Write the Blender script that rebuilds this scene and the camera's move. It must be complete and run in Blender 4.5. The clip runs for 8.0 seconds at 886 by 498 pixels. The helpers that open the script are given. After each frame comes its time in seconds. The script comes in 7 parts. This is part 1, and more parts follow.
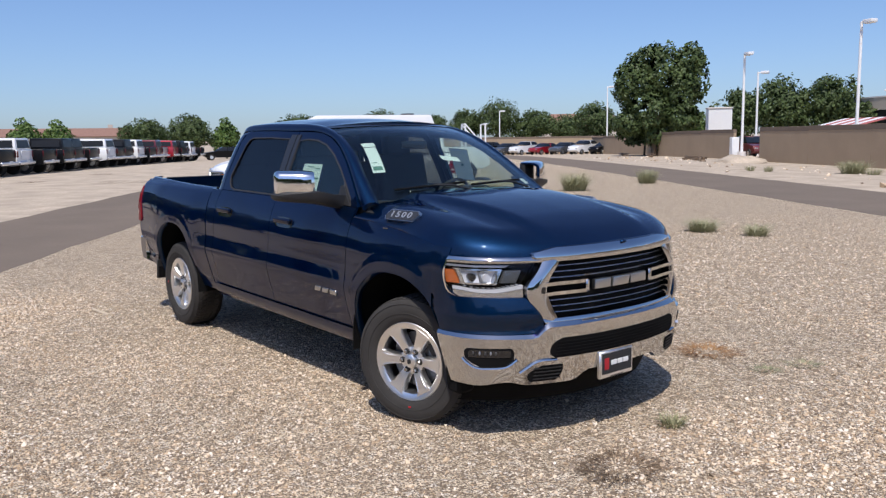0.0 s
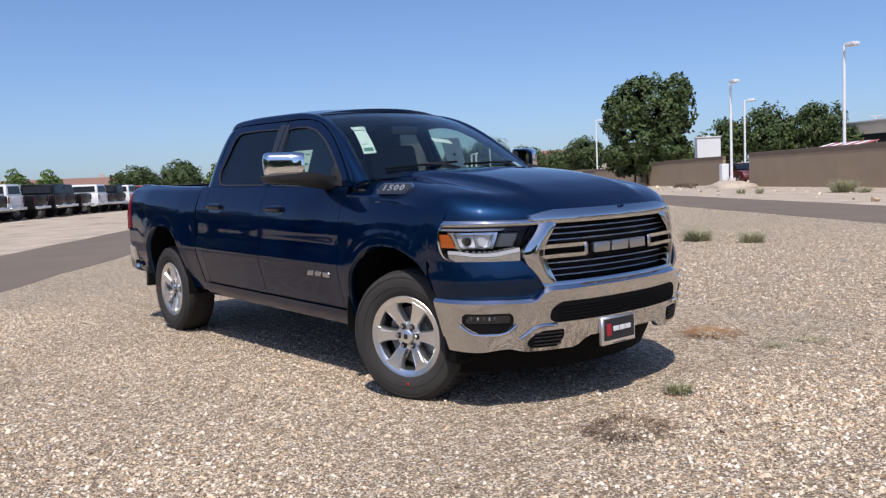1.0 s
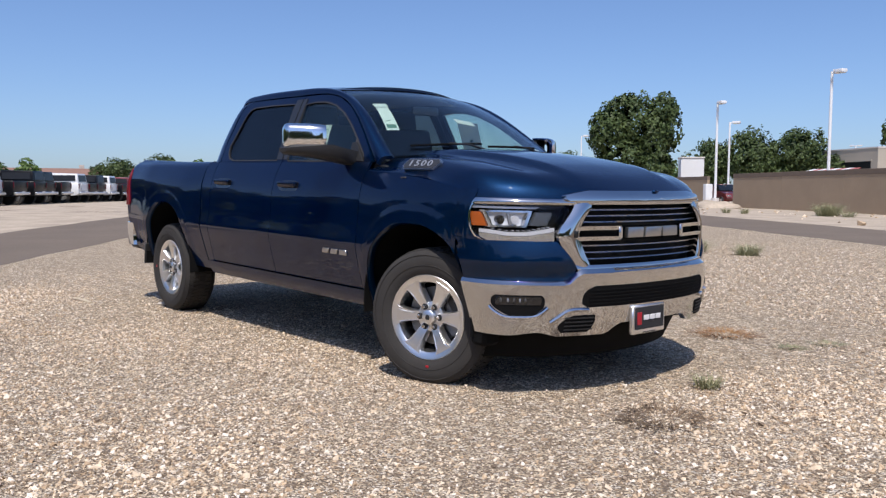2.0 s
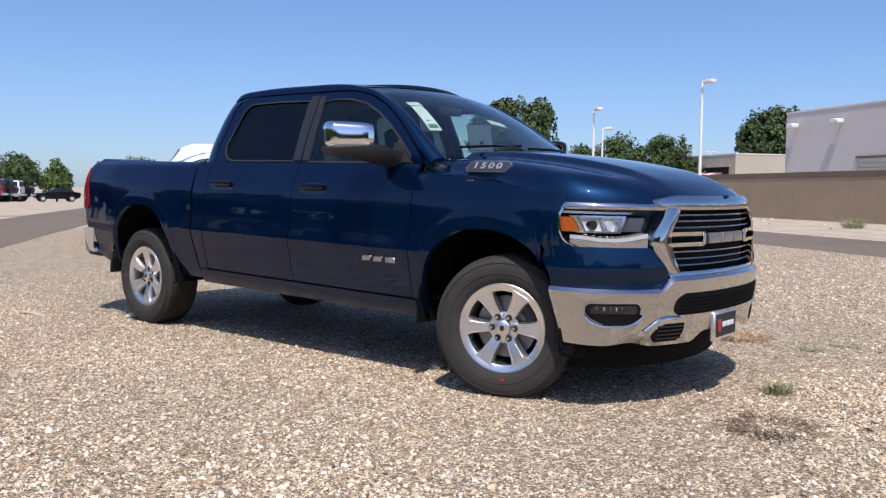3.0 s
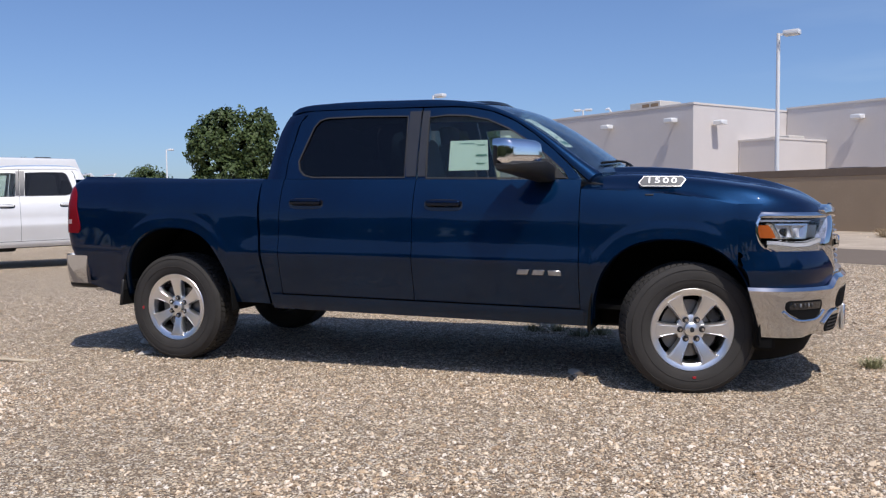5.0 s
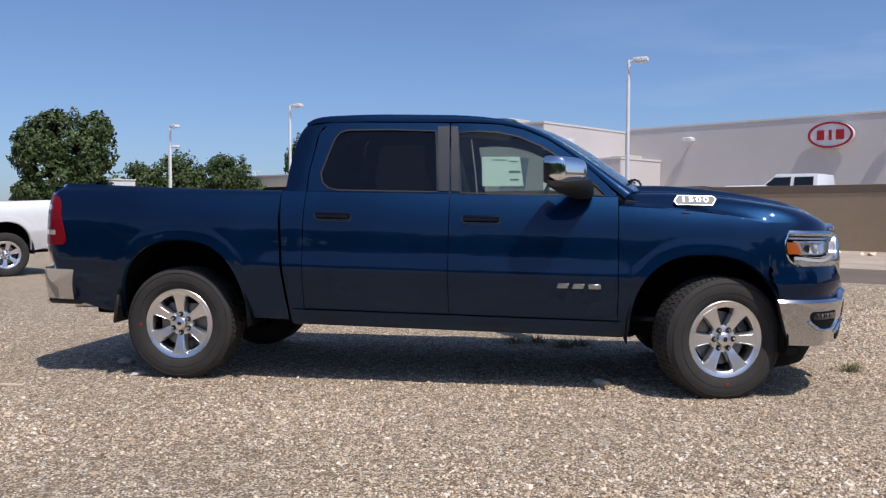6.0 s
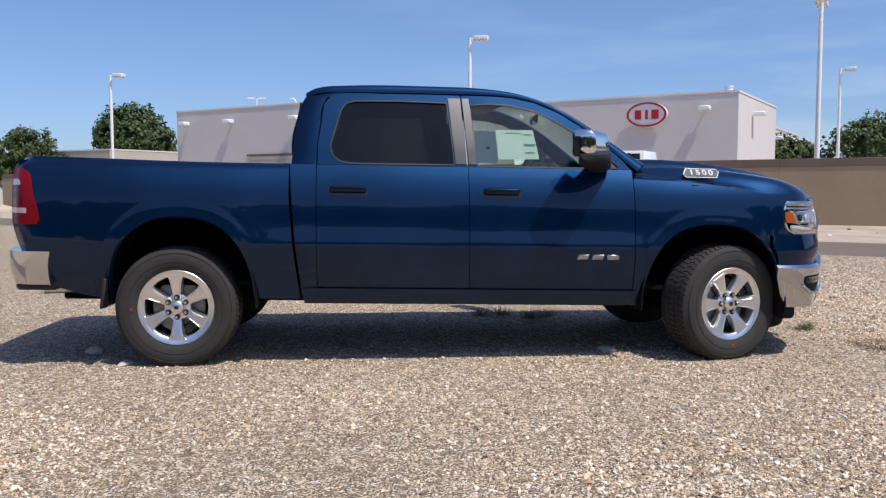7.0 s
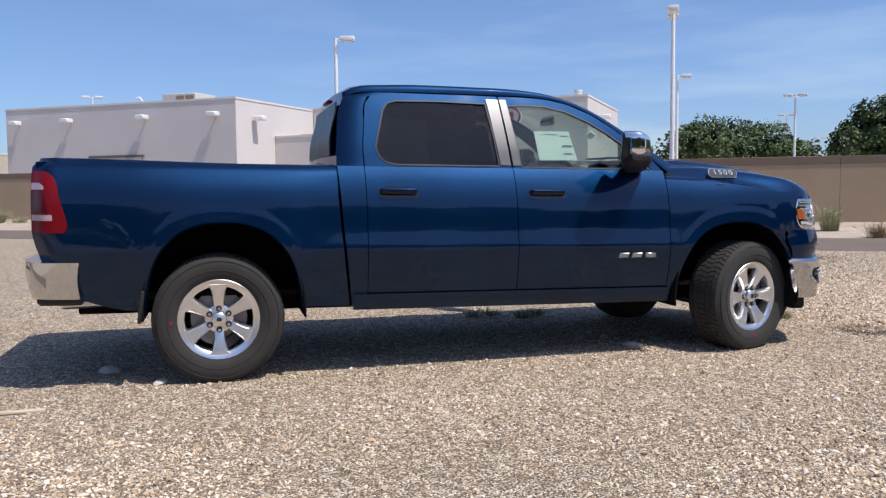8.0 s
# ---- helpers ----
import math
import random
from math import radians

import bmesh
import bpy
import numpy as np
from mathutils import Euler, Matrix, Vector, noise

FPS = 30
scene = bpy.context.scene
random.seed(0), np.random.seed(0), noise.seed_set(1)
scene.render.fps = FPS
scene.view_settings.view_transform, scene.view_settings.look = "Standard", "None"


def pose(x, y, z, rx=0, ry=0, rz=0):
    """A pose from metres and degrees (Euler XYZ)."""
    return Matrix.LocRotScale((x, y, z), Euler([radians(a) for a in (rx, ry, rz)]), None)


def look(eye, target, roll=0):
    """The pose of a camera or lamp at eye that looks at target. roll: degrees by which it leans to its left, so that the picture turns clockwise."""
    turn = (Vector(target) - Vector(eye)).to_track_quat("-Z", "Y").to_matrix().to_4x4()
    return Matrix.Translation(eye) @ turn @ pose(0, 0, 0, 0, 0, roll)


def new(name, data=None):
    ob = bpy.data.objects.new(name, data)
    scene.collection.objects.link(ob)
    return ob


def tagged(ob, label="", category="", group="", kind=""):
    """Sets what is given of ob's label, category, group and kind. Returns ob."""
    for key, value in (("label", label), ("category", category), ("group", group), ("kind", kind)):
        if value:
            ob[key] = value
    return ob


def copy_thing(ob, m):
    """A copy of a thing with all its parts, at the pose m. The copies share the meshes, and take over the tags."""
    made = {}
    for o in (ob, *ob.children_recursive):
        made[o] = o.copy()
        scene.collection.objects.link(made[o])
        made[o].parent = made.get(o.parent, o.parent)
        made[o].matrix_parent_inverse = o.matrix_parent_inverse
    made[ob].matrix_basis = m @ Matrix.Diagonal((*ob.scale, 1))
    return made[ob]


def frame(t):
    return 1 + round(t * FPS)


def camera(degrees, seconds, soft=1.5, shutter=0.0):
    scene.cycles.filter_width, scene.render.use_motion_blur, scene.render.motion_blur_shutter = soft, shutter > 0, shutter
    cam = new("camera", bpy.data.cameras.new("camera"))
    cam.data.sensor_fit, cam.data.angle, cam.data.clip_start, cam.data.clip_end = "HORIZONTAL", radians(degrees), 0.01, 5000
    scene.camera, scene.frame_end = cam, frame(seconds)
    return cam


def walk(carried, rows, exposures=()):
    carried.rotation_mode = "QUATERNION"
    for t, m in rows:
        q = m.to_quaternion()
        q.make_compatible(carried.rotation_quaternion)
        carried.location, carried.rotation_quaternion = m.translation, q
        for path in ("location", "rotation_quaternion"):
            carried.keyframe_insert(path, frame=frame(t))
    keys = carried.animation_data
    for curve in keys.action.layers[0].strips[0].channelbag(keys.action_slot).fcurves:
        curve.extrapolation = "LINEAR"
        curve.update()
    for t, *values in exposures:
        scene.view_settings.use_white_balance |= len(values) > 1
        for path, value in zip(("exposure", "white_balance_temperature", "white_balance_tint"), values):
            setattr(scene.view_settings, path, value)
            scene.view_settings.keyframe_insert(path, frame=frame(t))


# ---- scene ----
cam = camera(55.4, 8.0, soft=1.3)
EXPOSE = 0.0
PATH = [
    (0, (5.999, -3.999, 1.768), (4.456, -2.754, 1.504), -0.8),
    (0.5, (5.973, -3.989, 1.564), (4.436, -2.73, 1.337), -1.4),
    (1, (5.936, -3.967, 1.332), (4.396, -2.703, 1.164), -2.5),
    (1.2, (5.917, -3.951, 1.244), (4.379, -2.682, 1.096), -2.4),
    (2.3, (5.388, -4.233, 1.126), (3.902, -2.904, 0.971), 1.5),
    (2.5, (5.184, -4.367, 1.111), (3.739, -2.994, 0.952), 1.2),
    (3, (4.614, -4.699, 1.143), (3.327, -3.175, 1.004), 0.6),
    (3.5, (4.083, -5.136, 1.165), (2.975, -3.475, 1.056), 0.7),
    (4, (3.484, -5.516, 1.162), (2.527, -3.763, 1.064), 0.9),
    (4.5, (2.864, -5.91, 1.179), (2.045, -4.09, 1.059), -0.2),
    (4.7, (2.589, -6.032, 1.174), (1.825, -4.188, 1.052), -0.5),
    (6, (0.901, -6.554, 1.199), (0.605, -4.578, 1.111), 0.2),
    (6.5, (0.217, -6.622, 1.185), (0.142, -4.627, 1.071), 0.2),
    (7, (-0.461, -6.549, 1.178), (-0.324, -4.559, 1.035), -0.1),
    (7.5, (-1.152, -6.457, 1.184), (-0.808, -4.492, 1.044), 0.1),
    (8, (-1.817, -6.266, 1.187), (-1.307, -4.338, 1.045), -0.6),
]
walk(cam, [(t, look(eye, target, roll)) for t, eye, target, roll in PATH], exposures=[(t, EXPOSE + e, 6380.0, 13.0) for t, e in ((0.0, 0.0), (1.0, 0.0), (2.5, 0.04), (3.0, 0.13), (3.5, 0.06), (4.0, 0.0), (4.5, -0.07), (6.0, -0.16), (6.5, -0.04), (7.0, 0.01), (7.5, 0.06), (8.0, 0.06))])

# ---- sun and sky ----
SUN_WAY = Vector((0.372, -0.398, 1.0)).normalized()
world = bpy.data.worlds.new("sky")
scene.world = world
world.use_nodes = True
wn = world.node_tree.nodes
sky = wn.new("ShaderNodeTexSky")
sky.sky_type, sky.sun_disc = "NISHITA", False
sky.sun_elevation = math.asin(SUN_WAY.z)
sky.sun_rotation = math.atan2(SUN_WAY.x, SUN_WAY.y)
sky.altitude, sky.air_density, sky.dust_density, sky.ozone_density = 700.0, 1.0, 2.0, 6.0
hue = wn.new("ShaderNodeMix")
hue.data_type, hue.blend_type = "RGBA", "MULTIPLY"
hue.inputs[0].default_value, hue.inputs[7].default_value = 1.0, (0.965, 0.995, 1.075, 1)
world.node_tree.links.new(sky.outputs[0], hue.inputs[6])
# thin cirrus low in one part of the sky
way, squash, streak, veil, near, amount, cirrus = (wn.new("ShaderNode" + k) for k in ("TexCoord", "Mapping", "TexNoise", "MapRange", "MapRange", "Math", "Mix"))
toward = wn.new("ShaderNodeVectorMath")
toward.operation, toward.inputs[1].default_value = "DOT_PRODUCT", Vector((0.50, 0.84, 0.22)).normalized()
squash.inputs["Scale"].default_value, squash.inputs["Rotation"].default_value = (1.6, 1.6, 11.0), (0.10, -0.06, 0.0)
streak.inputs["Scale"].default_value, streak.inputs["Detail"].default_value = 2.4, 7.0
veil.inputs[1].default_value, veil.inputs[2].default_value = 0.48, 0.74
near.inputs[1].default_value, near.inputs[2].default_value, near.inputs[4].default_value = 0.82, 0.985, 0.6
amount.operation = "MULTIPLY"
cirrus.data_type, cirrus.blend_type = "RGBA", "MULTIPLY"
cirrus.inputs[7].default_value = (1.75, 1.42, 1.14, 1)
wl = world.node_tree.links.new
# the horizon's glow is weak in this dry air
lift, unit = wn.new("ShaderNodeVectorMath"), wn.new("ShaderNodeVectorMath")
lift.operation, lift.inputs[1].default_value, unit.operation = "ADD", (0, 0, 0.018), "NORMALIZE"
wl(way.outputs["Generated"], lift.inputs[0])
wl(lift.outputs[0], unit.inputs[0])
wl(unit.outputs[0], sky.inputs["Vector"])
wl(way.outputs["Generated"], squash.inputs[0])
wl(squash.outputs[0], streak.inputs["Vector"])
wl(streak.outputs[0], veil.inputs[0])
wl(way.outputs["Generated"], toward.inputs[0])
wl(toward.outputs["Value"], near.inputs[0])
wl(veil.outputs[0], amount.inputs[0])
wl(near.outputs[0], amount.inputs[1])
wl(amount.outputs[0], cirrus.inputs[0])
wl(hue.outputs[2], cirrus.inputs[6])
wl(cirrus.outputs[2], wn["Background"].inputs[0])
wn["Background"].inputs[1].default_value = 0.132
sun = new("sun", bpy.data.lights.new("sun", "SUN"))
sun.data.energy, sun.data.angle, sun.data.color = 4.2, radians(0.53), (1.0, 0.95, 0.87)
sun.matrix_world = look(SUN_WAY * 60, (0, 0, 0))


# ---- materials ----
def mixed(nt, fac, a, b):
    n = nt.nodes.new("ShaderNodeMix")
    n.data_type = "RGBA"
    for key, value in ((0, fac), (6, a), (7, b)):
        if isinstance(value, bpy.types.NodeSocket):
            nt.links.new(value, n.inputs[key])
        else:
            n.inputs[key].default_value = value if key == 0 else (*value[:3], 1)
    return n.outputs[2]


def noise_out(nt, scale, detail=4.0, rough=0.6, coord="Object", stretch=None):
    tc = nt.nodes.new("ShaderNodeTexCoord")
    src = tc.outputs[coord]
    if stretch:
        mp = nt.nodes.new("ShaderNodeMapping")
        mp.inputs["Scale"].default_value = stretch
        nt.links.new(src, mp.inputs[0])
        src = mp.outputs[0]
    n = nt.nodes.new("ShaderNodeTexNoise")
    n.inputs["Scale"].default_value, n.inputs["Detail"].default_value, n.inputs["Roughness"].default_value = scale, detail, rough
    nt.links.new(src, n.inputs["Vector"])
    return n.outputs[0]


def ramp(nt, value, lo, hi):
    n = nt.nodes.new("ShaderNodeMapRange")
    n.inputs[1].default_value, n.inputs[2].default_value = lo, hi
    nt.links.new(value, n.inputs[0])
    return n.outputs[0]


def add_bump(nt, bsdf, height, strength, distance):
    b = nt.nodes.new("ShaderNodeBump")
    b.inputs["Strength"].default_value, b.inputs["Distance"].default_value = strength, distance
    nt.links.new(height, b.inputs["Height"])
    nt.links.new(b.outputs[0], bsdf.inputs["Normal"])


def pbr(name, color, rough=0.5, metal=0.0, vary=0.12, scale=6.0, fine=60.0, bump=0.0, depth=0.004, coat=0.0, coat_rough=0.03, rough_vary=0.08, spec=0.5, coord="Object"):
    """A surface with a base colour that varies at two scales, its gloss and fine relief."""
    m = bpy.data.materials.new(name)
    m.use_nodes = True
    nt = m.node_tree
    b = nt.nodes["Principled BSDF"]
    big, small = noise_out(nt, scale, coord=coord), noise_out(nt, fine, 3.0, coord=coord)
    dark = tuple(c * (1 - vary) for c in color)
    lite = tuple(min(1.0, c * (1 + vary)) for c in color)
    c1 = mixed(nt, ramp(nt, big, 0.3, 0.7), dark, lite)
    c2 = mixed(nt, ramp(nt, small, 0.35, 0.75), c1, tuple(c * (1 - vary * 0.6) for c in color))
    nt.links.new(c2, b.inputs["Base Color"])
    r = nt.nodes.new("ShaderNodeMapRange")
    r.inputs[3].default_value, r.inputs[4].default_value = max(0.02, rough - rough_vary), min(1.0, rough + rough_vary)
    nt.links.new(big, r.inputs[0])
    nt.links.new(r.outputs[0], b.inputs["Roughness"])
    b.inputs["Metallic"].default_value = metal
    b.inputs["Specular IOR Level"].default_value = spec
    b.inputs["Coat Weight"].default_value, b.inputs["Coat Roughness"].default_value = coat, coat_rough
    if bump:
        add_bump(nt, b, small, bump, depth)
    return m


def glass(name, tint, gloss=0.02, least=0.035):
    """A clear pane: tinted light passes, and the gloss grows towards grazing views."""
    m = bpy.data.materials.new(name)
    m.use_nodes = True
    nt = m.node_tree
    nt.nodes.remove(nt.nodes["Principled BSDF"])
    tr, gl, mx, lw, pw, mr = (nt.nodes.new("ShaderNode" + k) for k in ("BsdfTransparent", "BsdfGlossy", "MixShader", "LayerWeight", "Math", "MapRange"))
    tr.inputs[0].default_value = (*tint, 1)
    gl.inputs[0].default_value, gl.inputs["Roughness"].default_value = (1, 1, 1, 1), gloss
    lw.inputs[0].default_value = 0.5
    pw.operation, pw.inputs[1].default_value = "POWER", 5.0
    mr.inputs[3].default_value, mr.inputs[4].default_value = least, 0.9
    nt.links.new(lw.outputs["Facing"], pw.inputs[0])
    nt.links.new(pw.outputs[0], mr.inputs[0])
    nt.links.new(mr.outputs[0], mx.inputs[0])
    nt.links.new(tr.outputs[0], mx.inputs[1])
    nt.links.new(gl.outputs[0], mx.inputs[2])
    nt.links.new(mx.outputs[0], nt.nodes["Material Output"].inputs[0])
    return m


def stones_material(name, tones, per_island):
    """Loose stones: a random tone for each stone, fine speckle and a dusty coat."""
    m = bpy.data.materials.new(name)
    m.use_nodes = True
    nt = m.node_tree
    b = nt.nodes["Principled BSDF"]
    cr = nt.nodes.new("ShaderNodeValToRGB")
    while len(cr.color_ramp.elements) < len(tones):
        cr.color_ramp.elements.new(0.5)
    for i, (e, c) in enumerate(zip(cr.color_ramp.elements, tones)):
        e.position, e.color = i / len(tones), (*c, 1)
    cr.color_ramp.interpolation = "CONSTANT"
    tc = nt.nodes.new("ShaderNodeTexCoord")
    if per_island:
        geo = nt.nodes.new("ShaderNodeNewGeometry")
        nt.links.new(geo.outputs["Random Per Island"], cr.inputs[0])
        col = cr.outputs[0]
        h = noise_out(nt, 160.0, 3.0)
        col = mixed(nt, ramp(nt, h, 0.55, 0.95), col, (0.54, 0.44, 0.325))
        add_bump(nt, b, h, 0.4, 0.003)
    else:
        warp = nt.nodes.new("ShaderNodeTexNoise")
        warp.inputs["Scale"].default_value = 30.0
        nt.links.new(tc.outputs["Object"], warp.inputs["Vector"])
        v1 = nt.nodes.new("ShaderNodeVectorMath")
        v1.operation = "MULTIPLY_ADD"
        v1.inputs[1].default_value = (0.02, 0.02, 0.02)
        nt.links.new(warp.outputs[1], v1.inputs[0])
        nt.links.new(tc.outputs["Object"], v1.inputs[2])
        vo = nt.nodes.new("ShaderNodeTexVoronoi")
        vo.inputs["Scale"].default_value = 80.0
        nt.links.new(v1.outputs[0], vo.inputs["Vector"])
        sp = nt.nodes.new("ShaderNodeSeparateColor")
        nt.links.new(vo.outputs["Color"], sp.inputs[0])
        nt.links.new(sp.outputs[0], cr.inputs[0])
        coarse = nt.nodes.new("ShaderNodeTexVoronoi")
        coarse.inputs["Scale"].default_value = 30.0
        nt.links.new(v1.outputs[0], coarse.inputs["Vector"])
        sp2 = nt.nodes.new("ShaderNodeSeparateColor")
        nt.links.new(coarse.outputs["Color"], sp2.inputs[0])
        grains = mixed(nt, sp2.outputs[1], (0.36, 0.27, 0.18), (1.0, 0.86, 0.65))
        for way, edge, tone in (("LESS_THAN", 0.20, (0.16, 0.125, 0.09)), ("GREATER_THAN", 0.80, (0.95, 0.87, 0.74))):
            pick = nt.nodes.new("ShaderNodeMath")
            pick.operation, pick.inputs[1].default_value = way, edge
            nt.links.new(sp2.outputs[2], pick.inputs[0])
            grains = mixed(nt, pick.outputs[0], grains, tone)
        patch = noise_out(nt, 0.55, 5.0)
        dusty = mixed(nt, ramp(nt, noise_out(nt, 7.0, 5.0), 0.42, 0.62), (0.80, 0.625, 0.43), (0.52, 0.39, 0.26))
        fac = nt.nodes.new("ShaderNodeMapRange")
        fac.inputs[1].default_value, fac.inputs[2].default_value = 0.4, 0.68
        fac.inputs[3].default_value, fac.inputs[4].default_value = 0.1, 0.7
        nt.links.new(patch, fac.inputs[0])
        col = mixed(nt, 0.5, mixed(nt, fac.outputs[0], cr.outputs[0], dusty), grains)
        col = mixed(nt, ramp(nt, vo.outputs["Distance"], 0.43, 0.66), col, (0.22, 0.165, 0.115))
        dist = nt.nodes.new("ShaderNodeMath")
        dist.operation = "SUBTRACT"
        dist.inputs[0].default_value = 0.6
        nt.links.new(vo.outputs["Distance"], dist.inputs[1])
        add_bump(nt, b, dist.outputs[0], 0.9, 0.02)
    nt.links.new(col, b.inputs["Base Color"])
    b.inputs["Roughness"].default_value = 0.9
    b.inputs["Specular IOR Level"].default_value = 0.25
    return m


def leaf_material(name, a, b_col):
    m = bpy.data.materials.new(name)
    m.use_nodes = True
    nt = m.node_tree
    b = nt.nodes["Principled BSDF"]
    geo = nt.nodes.new("ShaderNodeNewGeometry")
    n = noise_out(nt, 0.6, 3.0)
    c = mixed(nt, geo.outputs["Random Per Island"], a, b_col)
    c = mixed(nt, ramp(nt, n, 0.45, 0.75), c, tuple(x * 0.7 for x in a))
    nt.links.new(c, b.inputs["Base Color"])
    b.inputs["Roughness"].default_value = 0.55
    b.inputs["Specular IOR Level"].default_value = 0.3
    return m


def paint(name, color, metal=0.55, rough=0.34, edge=None):
    """Car paint: metallic base with fine flakes under a clear coat."""
    m = bpy.data.materials.new(name)
    m.use_nodes = True
    nt = m.node_tree
    b = nt.nodes["Principled BSDF"]
    flake = noise_out(nt, 900.0, 1.0)
    c = mixed(nt, ramp(nt, flake, 0.45, 0.7), color, edge or tuple(min(1, x * 1.5) for x in color))
    c = mixed(nt, ramp(nt, noise_out(nt, 2.0, 3.0), 0.4, 0.9), c, tuple(x * 0.92 for x in color))
    nt.links.new(c, b.inputs["Base Color"])
    b.inputs["Metallic"].default_value, b.inputs["Roughness"].default_value = metal, rough
    b.inputs["Coat Weight"].default_value, b.inputs["Coat Roughness"].default_value, b.inputs["Coat IOR"].default_value = 1.0, 0.028, 1.41
    if metal > 0.8:
        b.inputs["Specular Tint"].default_value = (0.10, 0.22, 0.5, 1)
    return m


def thin_paper(name, color, through_it=0.3):
    """Paper: matt, and part of the light behind it shines through."""
    m = pbr(name, color, 0.7, vary=0.03)
    nt = m.node_tree
    tl, mx = nt.nodes.new("ShaderNodeBsdfTranslucent"), nt.nodes.new("ShaderNodeMixShader")
    tl.inputs[0].default_value, mx.inputs[0].default_value = (*color, 1), through_it
    nt.links.new(nt.nodes["Principled BSDF"].outputs[0], mx.inputs[1])
    nt.links.new(tl.outputs[0], mx.inputs[2])
    nt.links.new(mx.outputs[0], nt.nodes["Material Output"].inputs[0])
    return m


